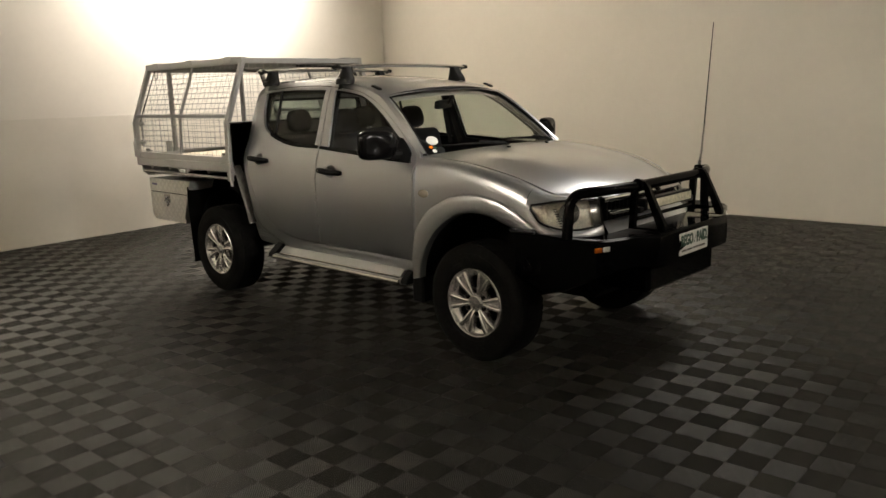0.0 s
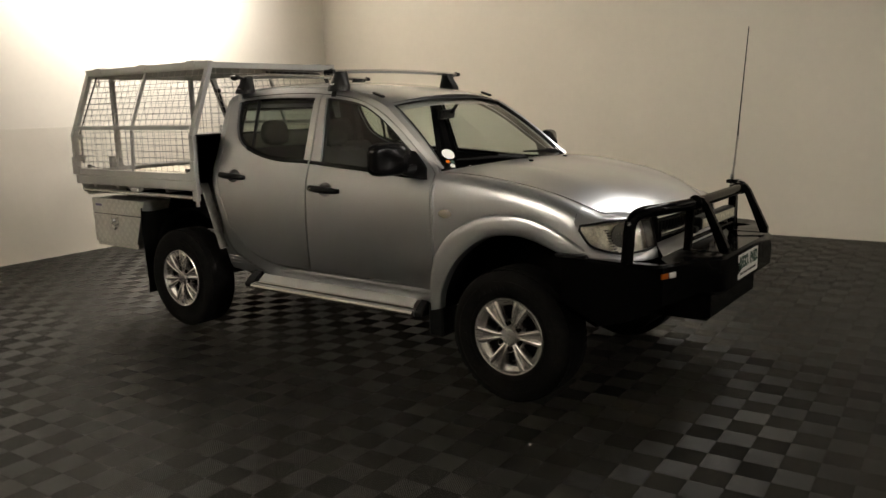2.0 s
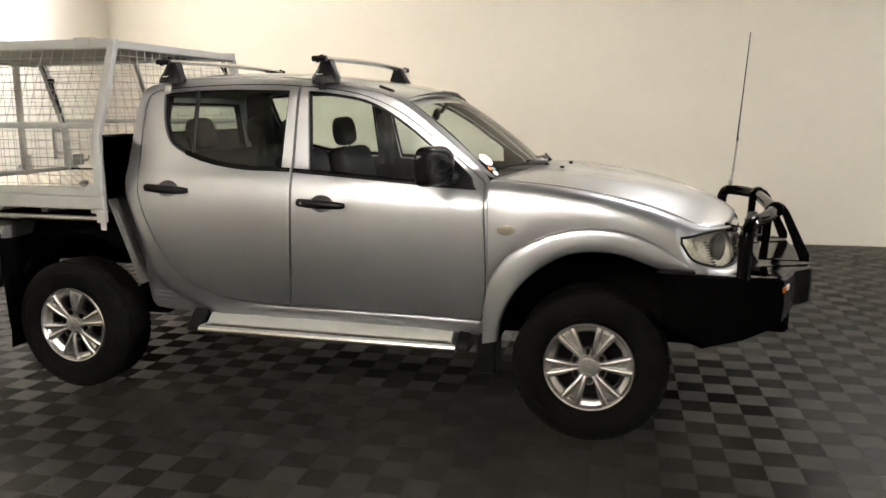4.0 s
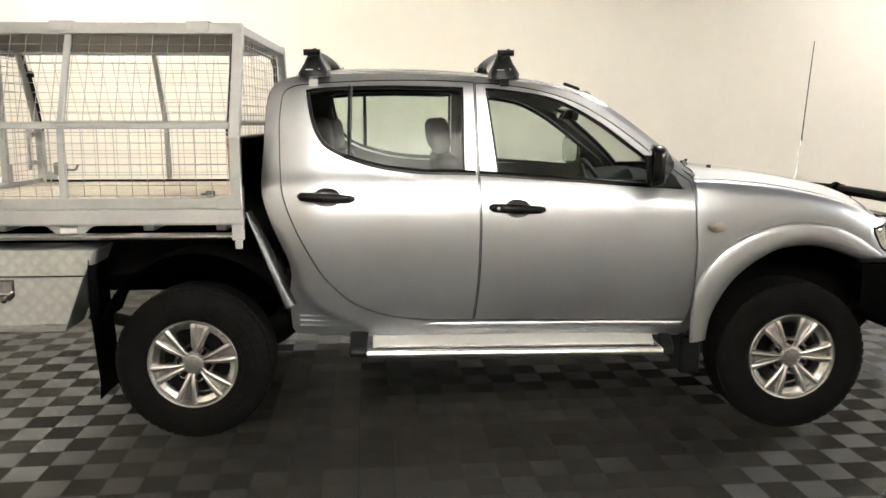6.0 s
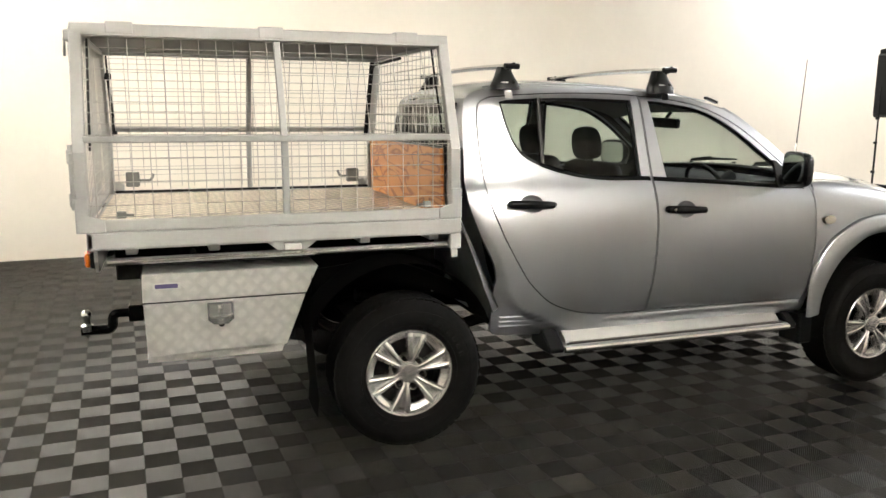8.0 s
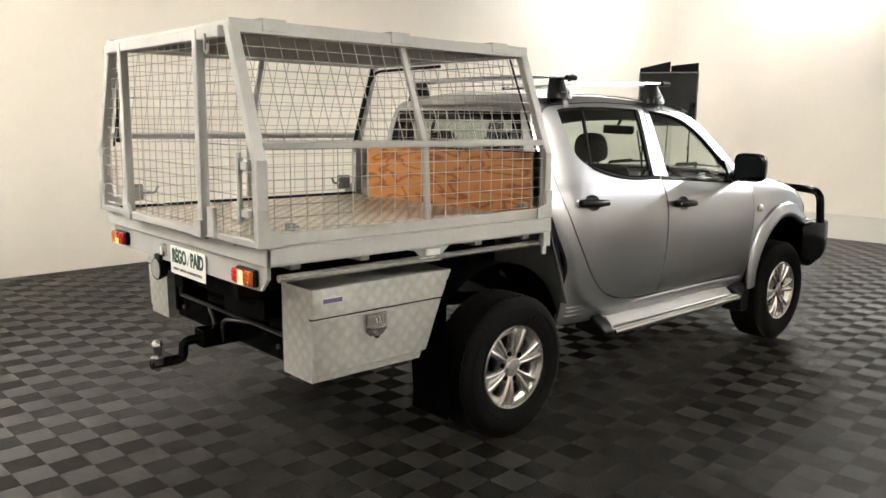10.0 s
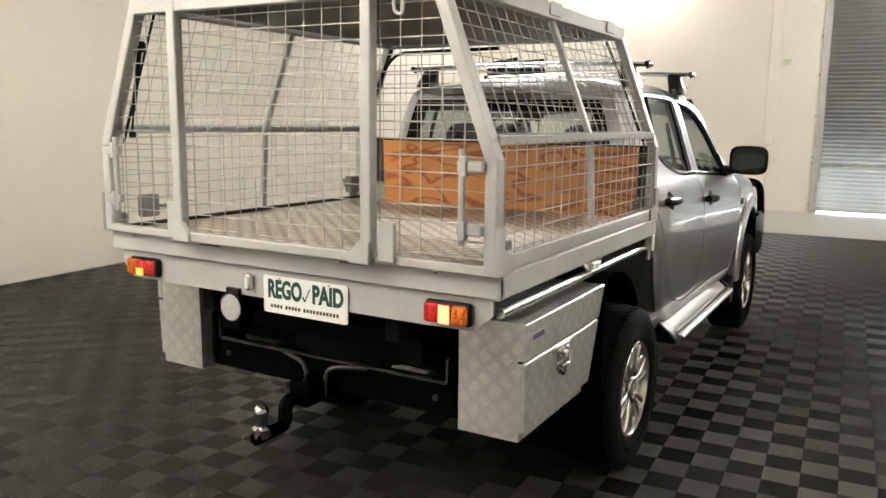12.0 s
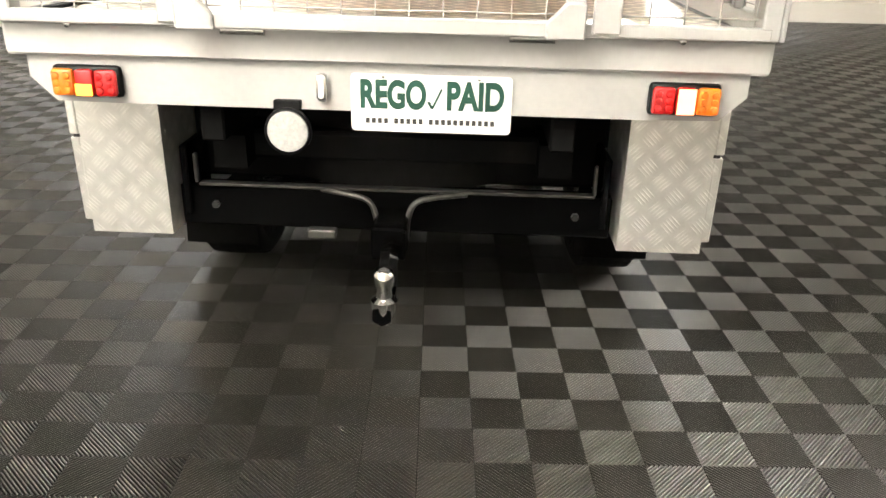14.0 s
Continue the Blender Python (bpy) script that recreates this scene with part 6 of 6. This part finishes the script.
box(bm, (X0 - 0.03, -0.520, 1.16), (X0 - 0.012, -0.460, 1.285), 0.003)
part("stop_plate", bm, ALU_PAINT, cage)
bm = bmesh.new()
box(bm, (X0 - 0.03, 0.445, 1.16), (X0 - 0.012, 0.485, 1.295), 0.003)
part("stop_plate", bm, ALU_PAINT, cage)
bm = bmesh.new()
tube(bm, rounded([(X0 - 0.045, -0.53, 1.98), (X0 - 0.045, -0.53, 1.91), (X0 - 0.045, -0.56, 1.90), (X0 - 0.045, -0.56, 1.94)], 0.02), 0.006, 6)
part("pull_cord", bm, ALU_PAINT, cage)
# thin dark rod along the head of the cage, bent down at its ends
bm = bmesh.new()
tube(bm, rounded([(X1 - 0.075, -0.05, 1.962), (X1 - 0.075, 0.57, 1.955), (X1 - 0.075, 0.66, 1.86), (X1 - 0.075, 0.79, 1.56)], 0.06), 0.009, 8)
part("guard_hoop", bm, BLACK_PLASTIC, cage)

# ---- rear lamps, plate, work lamp, tow bar ----
XR = X0 + 0.028
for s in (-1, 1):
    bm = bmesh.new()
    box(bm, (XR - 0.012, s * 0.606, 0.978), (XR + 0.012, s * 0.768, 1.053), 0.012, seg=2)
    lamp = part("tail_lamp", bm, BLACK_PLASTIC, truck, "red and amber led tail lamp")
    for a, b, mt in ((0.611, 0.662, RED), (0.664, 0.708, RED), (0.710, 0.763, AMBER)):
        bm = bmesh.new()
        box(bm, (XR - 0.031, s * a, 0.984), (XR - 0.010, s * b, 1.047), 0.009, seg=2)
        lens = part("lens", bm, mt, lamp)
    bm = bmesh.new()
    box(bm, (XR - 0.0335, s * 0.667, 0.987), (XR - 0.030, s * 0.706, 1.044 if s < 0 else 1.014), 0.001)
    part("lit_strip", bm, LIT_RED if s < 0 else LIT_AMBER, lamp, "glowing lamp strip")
    for y in (0.624, 0.648, 0.724, 0.749):
        for z in (0.999, 1.0155, 1.032):
            bm = bmesh.new()
            disc_of(bm, ((0.009, 0.0), (0.007, -0.003), (0.0, -0.004)), 10, "x", (XR - 0.031, s * y, z))
            part("led_bead", bm, RED if y < 0.70 else AMBER, lamp)
back = Matrix(((0, 0, -1, 0), (-1, 0, 0, 0), (0, 1, 0, 0), (0, 0, 0, 1)))
plate(truck, Matrix.Translation((XR + 0.004, -0.113, 0.985)) @ back)
bm = bmesh.new()
box(bm, (XR - 0.016, 0.125, 0.985), (XR + 0.012, 0.152, 1.05), 0.010, seg=2)
lampb = part("plate_lamp", bm, BRIGHT, truck)
bm = bmesh.new()
box(bm, (XR - 0.019, 0.132, 0.995), (XR - 0.015, 0.145, 1.038), 0.003)
part("lens", bm, WHITE, lampb)
bm = bmesh.new()
disc_of(bm, ((0.0, 0.035), (0.045, 0.03), (0.056, 0.0), (0.056, -0.012), (0.052, -0.016), (0.050, -0.012)), 32, "x", (XR + 0.0, 0.222, 0.913))
work = part("work_lamp", bm, BLACK_PLASTIC, truck, "round white led work lamp")
bm = bmesh.new()
disc_of(bm, ((0.050, -0.010), (0.048, -0.015), (0.0, -0.018)), 32, "x", (XR + 0.0, 0.222, 0.913))
part("lens", bm, LENS_GREY, work)
for a in [k * math.tau / 7 for k in range(7)]:
    bm = bmesh.new()
    disc_of(bm, ((0.011, 0.0), (0.008, 0.002), (0.0, 0.003)), 12, "x", (XR - 0.020, 0.222 + 0.030 * math.cos(a), 0.913 + 0.030 * math.sin(a)))
    part("led_cup", bm, LENS_GREY, work)
bm = bmesh.new()
box(bm, (XR - 0.005, 0.19, 0.962), (XR + 0.02, 0.255, 0.985), 0.003)
part("bracket", bm, BLACK_PLASTIC, work)

bm = bmesh.new()
box(bm, (-2.66, -0.60, 0.565), (-2.60, 0.60, 0.685), 0.006)
tow = part("tow_bar", bm, BLACK_STEEL, truck, "black tow bar with chrome ball")
for s in (-1, 1):
    bm = bmesh.new()
    box(bm, (-2.68, s * 0.565, 0.60), (-2.50, s * 0.585, 0.80), 0.004)
    part("side_plate", bm, BLACK_STEEL, tow)
    bm = bmesh.new()
    tube(bm, rounded([(-2.662, s * 0.20, 0.683), (-2.70, s * 0.12, 0.686), (-2.715, s * 0.055, 0.675), (-2.715, s * 0.040, 0.61), (-2.71, s * 0.038, 0.56)], 0.035), 0.0085, 8)
    part("chain_loop", bm, WORN, tow)
    bm = bmesh.new()
    box(bm, (-2.672, s * 0.542, 0.694), (-2.655, s * 0.552, 0.776), 0.002)
    part("end_lip", bm, WORN, tow)
    bm = bmesh.new()
    disc_of(bm, ((0.0, -0.012), (0.011, -0.012), (0.011, 0.0), (0.0, 0.0)), 6, "x", (-2.662, s * 0.50, 0.63))
    part("bolt", bm, WORN, tow)
bm = bmesh.new()
box(bm, (-2.674, -0.548, 0.686), (-2.645, 0.540, 0.694), 0.0015)
part("top_lip", bm, WORN, tow)
bm = bmesh.new()
box(bm, (-2.70, 0.16, 0.55), (-2.665, 0.24, 0.575), 0.004)
part("wiring_socket", bm, WORN, tow)
bm = bmesh.new()
box(bm, (-2.82, -0.045, 0.545), (-2.45, 0.045, 0.635), 0.006)
part("receiver", bm, BLACK_STEEL, tow)
bm = bmesh.new()
tube(bm, rounded([(-2.78, -0.01, 0.59), (-2.90, -0.01, 0.59), (-2.905, -0.01, 0.505), (-3.06, -0.012, 0.505)], 0.03), 0.026, 6)
part("tongue", bm, BLACK_STEEL, tow)
bm = bmesh.new()
disc_of(bm, ((0.010, -0.055), (0.018, -0.05), (0.018, -0.025), (0.030, -0.02), (0.033, 0.012), (0.020, 0.02), (0.018, 0.04), (0.0235, 0.052), (0.0265, 0.068), (0.0245, 0.082), (0.016, 0.093), (0.0, 0.097)), 28, "z", (-3.03, -0.015, 0.525))
part("tow_ball", bm, CHROME, tow, smooth=50)

# ---- tool boxes slung under the tray ----
for s in (-1, 1):
    tb = thing("tool_box", "tread plate aluminium tool box hung under the tray", "tool box", group="tool boxes under the tray")
    bm = bmesh.new()
    prism(bm, [(-2.712, 0.955), (-1.942, 0.955), (-2.118, 0.552), (-2.708, 0.552)], "y", s * 0.615, s * 0.840)
    bmesh.ops.recalc_face_normals(bm, faces=bm.faces)
    part("body", bm, CHEQUER, tb, smooth=0)
    bm = bmesh.new()
    prism(bm, [(-2.714, 0.957), (-1.940, 0.957), (-1.998, 0.832), (-2.716, 0.832)], "y", s * 0.838, s * 0.862, 0.003)
    bmesh.ops.recalc_face_normals(bm, faces=bm.faces)
    part("lid", bm, CHEQUER, tb, smooth=0)
    bm = bmesh.new()
    prism(bm, [(-2.714, 0.824), (-2.002, 0.824), (-2.095, 0.592), (-2.706, 0.585)], "y", s * 0.838, s * 0.862, 0.003)
    bmesh.ops.recalc_face_normals(bm, faces=bm.faces)
    door = part("door", bm, CHEQUER, tb, smooth=0)
    bm = bmesh.new()
    box(bm, (-2.715, s * 0.836, 0.824), (-1.998, s * 0.852, 0.832))
    part("gap_seal", bm, PAINT_GAP, tb)
    bm = bmesh.new()
    prism(bm, [(-2.445, 0.815), (-2.33, 0.815), (-2.33, 0.735), (-2.355, 0.712), (-2.42, 0.712), (-2.445, 0.735)], "y", s * 0.862, s * 0.8665, 0.001)
    bmesh.ops.recalc_face_normals(bm, faces=bm.faces)
    part("latch", bm, CHROME, door, "chrome drop latch")
    bm = bmesh.new()
    prism(bm, [(-2.432, 0.806), (-2.343, 0.806), (-2.343, 0.752), (-2.432, 0.752)], "y", s * 0.8665, s * 0.8685, 0.001)
    for x, z in ((-2.424, 0.798), (-2.351, 0.798), (-2.424, 0.745), (-2.351, 0.745)):
        tube(bm, [(x, s * 0.866, z), (x, s * 0.872, z)], 0.006, 8)
    tube(bm, rounded([(-2.438, s * 0.870, 0.756), (-2.42, s * 0.876, 0.741), (-2.388, s * 0.879, 0.746), (-2.356, s * 0.876, 0.741), (-2.338, s * 0.870, 0.756)], 0.012), 0.0055, 6)
    tube(bm, [(-2.388, s * 0.869, 0.792), (-2.388, s * 0.877, 0.788), (-2.388, s * 0.879, 0.758)], [0.013, 0.011, 0.008], 8)
    tube(bm, [(-2.388, s * 0.864, 0.724), (-2.388, s * 0.876, 0.724)], 0.013, 12)
    bmesh.ops.recalc_face_normals(bm, faces=bm.faces)
    part("latch_handle", bm, BRIGHT, door)
    bm = bmesh.new()
    disc_of(bm, ((0.014, 0.0), (0.012, 0.008), (0.0, 0.01)), 14, "y", (-2.386, 0.0, 0.713))
    for v in bm.verts:
        v.co.y = s * (0.865 + v.co.y)
    part("lock_cover", bm, BLACK_PLASTIC, door)
    bm = bmesh.new()
    box(bm, (-2.672, s * 0.8615, 0.888), (-2.555, s * 0.8635, 0.917))
    tag = part("maker_badge", bm, WHITE, tb, "white badge with a dark violet bar")
    bm = bmesh.new()
    box(bm, (-2.662, s * 0.8635, 0.893), (-2.566, s * 0.8640, 0.912))
    part("badge_bar", bm, material("badge_violet", (0.11, 0.09, 0.22), 0.5) if s < 0 else bpy.data.materials["badge_violet"], tag)

# loose sheet of plywood stood at the head of the tray
bm = bmesh.new()
box(bm, (-0.009, -0.715, 0.0), (0.009, 0.715, 0.335), 0.0015)
ply = thing("plywood_sheet", "varnished orange plywood sheet standing across the tray", "plywood", Matrix.Translation((-1.292, -0.065, DECK + 0.003)) @ Matrix.Rotation(math.radians(-2), 4, "Y"))
part("sheet", bm, PLY, ply, smooth=0)

# ---- roller door ----
bm = bmesh.new()
n, pitch = 56, 0.077
rows = []
z = 0.035
while z < DOOR_Z + 0.02:
    for dz, dx in ((0.0, 0.0), (0.012, -0.006), (0.052, -0.010), (0.066, -0.002), (0.072, 0.004)):
        rows.append([(XF + 0.06 + dx, DOOR_Y1, z + dz), (XF + 0.06 + dx, DOOR_Y0, z + dz)])
    z += pitch
loft(bm, rows)
bmesh.ops.solidify(bm, geom=bm.faces[:], thickness=0.004)
roller = structure("roller_door", bm, ROLLER, 30)
bm = bmesh.new()
box(bm, (XF + 0.04, DOOR_Y1, 0.022), (XF + 0.075, DOOR_Y0, 0.075), 0.004)
o = part("bottom_rail", bm, ALU, roller)
bm = bmesh.new()
box(bm, (XF + 0.035, DOOR_Y1, 0.845), (XF + 0.06, DOOR_Y0, 0.905), 0.003)
part("lock_rail", bm, BRIGHT, roller)
for y in (DOOR_Y0, DOOR_Y1):
    bm = bmesh.new()
    box(bm, (XF - 0.035, y - 0.06, -0.018), (XF + 0.10, y + 0.06, DOOR_Z + 0.1), 0.004)
    part("guide_rail", bm, ALU, roller)
    for z in (0.12, 0.9, 1.0, 1.75, 2.5, 3.2, 3.9):
        bm = bmesh.new()
        box(bm, (XF - 0.05, y + 0.055, z), (XF - 0.004, y + 0.10, z + 0.03), 0.004)
        part("fixing", bm, ALU, roller)
# daylight outside, seen through the gap under the door
bm = bmesh.new()
box(bm, (XF + 0.6, DOOR_Y1 - 1, -0.018), (XF + 0.62, DOOR_Y0 + 1, 1.0))
structure("backdrop_daylight", bm, emitting("daylight", (0.9, 0.95, 1.0), 6.0))
# switch box, conduit and small sign on the pillar
bm = bmesh.new()
box(bm, (XF - 0.07, -0.37, 1.24), (XF - 0.03, -0.215, 1.40), 0.008)
sb = tagged(part("switch_box", bm, WALL, None, smooth=0), "small painted switch box on the wall pillar", "switch box")
sb.matrix_world = ROOM
bm = bmesh.new()
tube(bm, [(XF - 0.042, -0.29, 0.0), (XF - 0.042, -0.29, 1.24)], 0.012, 8)
part("conduit", bm, WALL, sb)
bm = bmesh.new()
prism(bm, [(-0.35, 1.40), (-0.235, 1.40), (-0.27, 1.50), (-0.31, 1.50)], "x", XF - 0.06, XF - 0.03)
part("cover", bm, WALL, sb)
bm = bmesh.new()
box(bm, (XF - 0.012, -0.58, 2.70), (XF - 0.001, -0.42, 2.82), 0.003)
sg = tagged(part("wall_sign", bm, material("faded_sign", (0.55, 0.55, 0.42), 0.6, stain=0.15, stain_size=20), None, smooth=0), "small faded yellow-green sign on the front wall", "sign")
sg.matrix_world = ROOM

# ---- black soft boxes on stands, turned to the far corner ----
def soft_box(at, turn, label):
    t = thing("soft_box_light", label, "studio light", at @ Matrix.Rotation(turn, 4, "Z"), "lights on stands")
    bm = bmesh.new()
    w, h, d = 0.47, 0.44, 0.30
    big = [(0.0, -w, h), (0.0, w, h), (0.0, w, -h), (0.0, -w, -h)]
    small = [(-d, -w * 0.93, h * 0.9), (-d, w * 0.93, h * 0.9), (-d, w * 0.93, -h * 0.9), (-d, -w * 0.93, -h * 0.9)]
    loft(bm, [[Vector(p) + Vector((0, 0, 2.05)) for p in big], [Vector(p) + Vector((0, 0, 2.05)) for p in small]], closed=True)
    bm.faces.new([v for v in bm.verts][4:8])
    bmesh.ops.recalc_face_normals(bm, faces=bm.faces)
    part("hood", bm, CLOTH_BLACK, t, "black nylon soft box", smooth=0)
    for a, b, za, zb in ((-0.02, w * 0.98, 0.60, 0.49), (-w * 0.98, -0.03, 0.575, 0.53)):
        bm = bmesh.new()
        loft(bm, [[(-0.02, a, 2.05 + h * 0.97), (-0.02, b, 2.05 + h * 0.97)], [(-0.05, a, 2.05 + za), (-0.05, b, 2.05 + zb)]])
        bmesh.ops.solidify(bm, geom=bm.faces[:], thickness=0.006)
        part("flap", bm, CLOTH_BLACK, t, smooth=0)
    bm = bmesh.new()
    box(bm, (-0.012, -w + 0.02, 2.05 - h + 0.02), (-0.006, w - 0.02, 2.05 + h - 0.02))
    part("diffuser", bm, WHITE, t)
    for y in (-0.36, 0.36):
        bm = bmesh.new()
        tube(bm, [(-d - 0.02, y, 0.55), (-d - 0.02, y, 1.25)], 0.014, 8)
        tube(bm, [(-d - 0.02, y, 1.25), (-d - 0.02, y, 2.02)], 0.011, 8)
        for z in (0.85, 1.25, 1.58):
            box(bm, (-d - 0.05, y - 0.02, z), (-d, y + 0.03, z + 0.035), 0.006)
        for k in range(3):
            a = k * math.tau / 3 + 0.5
            tube(bm, [(-d - 0.02, y, 0.62), (-d - 0.02 + 0.40 * math.cos(a), y + 0.40 * math.sin(a), 0.012)], 0.010, 6)
        part("stand", bm, BLACK_PLASTIC, t)
    bm = bmesh.new()
    disc_of(bm, ((0.0, -0.03), (0.05, -0.03), (0.05, 0.03), (0.0, 0.03)), 12, "y", (-d - 0.04, -0.40, 1.95))
    part("clamp_knob", bm, BLACK_PLASTIC, t)
    return t


soft_box(Matrix.Translation((7.15, 3.80, 0.0)), math.radians(33), "black soft box light on two dark stands")

# ---- tiled floor: ribbed polypropylene squares, two by two to a tile ----
S = 0.158                      # one ribbed square
RIBS = 12
HALF, ROUND = 0.29, 0.36       # half width and radius of a rib's crown, in parts of the pitch
DEEP = 0.0115


def square_geo(way, lines, cross):
    """Diagonal ribs clipped to one square: upright walls, a round crown of some lines, and under them a near-black
    sheet that stands for the shade in the slots. Returns points, normals, quads.
    """
    pitch = S / RIBS
    a, b = 0.0010, S - 0.0010
    crown = []
    for k in range(lines):
        o = HALF * (2 * k / (lines - 1) - 1)
        crown.append((o, (math.sqrt(ROUND ** 2 - o * o) - ROUND) * pitch * 0.707, o / ROUND))
    edge = crown[0][1]
    strips = [[(-HALF, -DEEP, -1.0), (-HALF, edge, -1.0)], crown, [(HALF, edge, 1.0), (HALF, -DEEP, 1.0)]]
    pts, nor, quads = [], [], []
    for i in range(-RIBS, RIBS):
        for strip in strips:
            n = len(pts)
            for o, z, lean in strip:
                c = max(-(b - a), min(b - a, (i + 0.5 + o) * pitch))
                lo, hi = max(a, a + c), min(b, b + c)
                up = math.sqrt(max(0.0, 1 - lean * lean))
                for x in (lo, hi):
                    pts.append((x if way else S - x, x - c, z))
                    nor.append((0.707 * lean * (1 if way else -1), -0.707 * lean, up))
            for k in range(len(strip) - 1):
                f = (n + 2 * k, n + 2 * k + 1, n + 2 * k + 3, n + 2 * k + 2)
                quads.append(f[::-1] if way else f)
    # low cross ribs that show as dots down the slots
    step = pitch * 1.5
    for i in range(int(S / step) * 2 + 1) if cross else ():
        n = len(pts)
        for o in (-0.20, 0.20):
            c = a + (i + 0.5 + o) * step
            lo, hi = max(a, c - b), min(b, c - a)
            for x in (lo, max(lo, hi)):
                pts.append((x if way else S - x, c - x, -0.0072))
                nor.append((0, 0, 1))
        f = (n, n + 1, n + 3, n + 2)
        quads.append(f if way else f[::-1])
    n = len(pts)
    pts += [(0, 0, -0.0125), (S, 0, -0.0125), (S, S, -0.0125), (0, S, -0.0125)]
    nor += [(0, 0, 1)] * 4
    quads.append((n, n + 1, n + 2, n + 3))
    return np.array(pts), np.array(nor, dtype=float), np.array(quads)


def tile_mesh(name, squares, close):
    """One mesh of many squares, each (x, y, way); close(x, y) says which get the finer crown."""
    kit = {(w, c): square_geo(w, 5 if c else 3, c) for w in (0, 1) for c in (False, True)}
    P, N, Q, K, base = [], [], [], [], 0
    for ox, oy, way in squares:
        p, n, q = kit[way, close(ox, oy)]
        P.append(p + (ox, oy, 0))
        N.append(n)
        Q.append(q + base)
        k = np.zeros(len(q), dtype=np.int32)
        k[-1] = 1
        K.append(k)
        base += len(p)
    P, N, Q, K = np.concatenate(P), np.concatenate(N), np.concatenate(Q), np.concatenate(K)
    me = bpy.data.meshes.new(name)
    me.vertices.add(len(P))
    me.vertices.foreach_set("co", P.ravel().astype(np.float32))
    me.loops.add(Q.size)
    me.loops.foreach_set("vertex_index", Q.ravel().astype(np.int32))
    me.polygons.add(len(Q))
    me.polygons.foreach_set("loop_start", np.arange(0, Q.size, 4, dtype=np.int32))
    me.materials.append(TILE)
    me.materials.append(TILE_SLOT_SHADE)
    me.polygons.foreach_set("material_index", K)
    me.update(calc_edges=True)
    me.normals_split_custom_set_from_vertices(N.astype(np.float32))
    return me


four = [(0, 0, 0), (S, 0, 1), (0, S, 1), (S, S, 0)]
tile_me = tile_mesh("floor_tile", four, lambda x, y: True)
tiles = tagged(new("tile_floor"), kind="structure")
tiles.matrix_world = ROOM
TX, TY = -2.43 - 10 * 2 * S, -0.79 - 30 * 2 * S
rest = []
count = 0
nx = int((TILE_END - TX) / (2 * S)) + 1
ny = int((YB - TY) / (2 * S)) + 1
for i in range(-1, nx):
    for j in range(0, ny):
        x, y = TX + i * 2 * S, TY + j * 2 * S
        if x + 2 * S < XL or x > TILE_END or y + 2 * S < YN or y > YB:
            continue
        near = ((-4.6 < x < -2.3 and -2.7 < y < 1.1) or (-2.3 <= x < 4.2 and -2.75 < y < -0.95))
        if near and count < 300:
            o = bpy.data.objects.new("tile", tile_me)
            scene.collection.objects.link(o)
            o.parent = tiles
            o.location = (x, y, 0)
            count += 1
        else:
            rest += [(x + ox, y + oy, w) for ox, oy, w in four if XL - 0.05 < x + ox and x + ox + S < TILE_END + 0.2 and y + oy < YB]
o = new("tile_field", tile_mesh("tile_field", rest, lambda x, y: -5.0 < y < -0.5 and x < 4.5))
o.parent = tiles
tagged(o, kind="stuff")
bm = bmesh.new()
box(bm, (TILE_END + 0.14, YN, -0.02), (TILE_END + 0.19, YB, -0.001), 0.004)
structure("tile_edge_trim", bm, TILE)
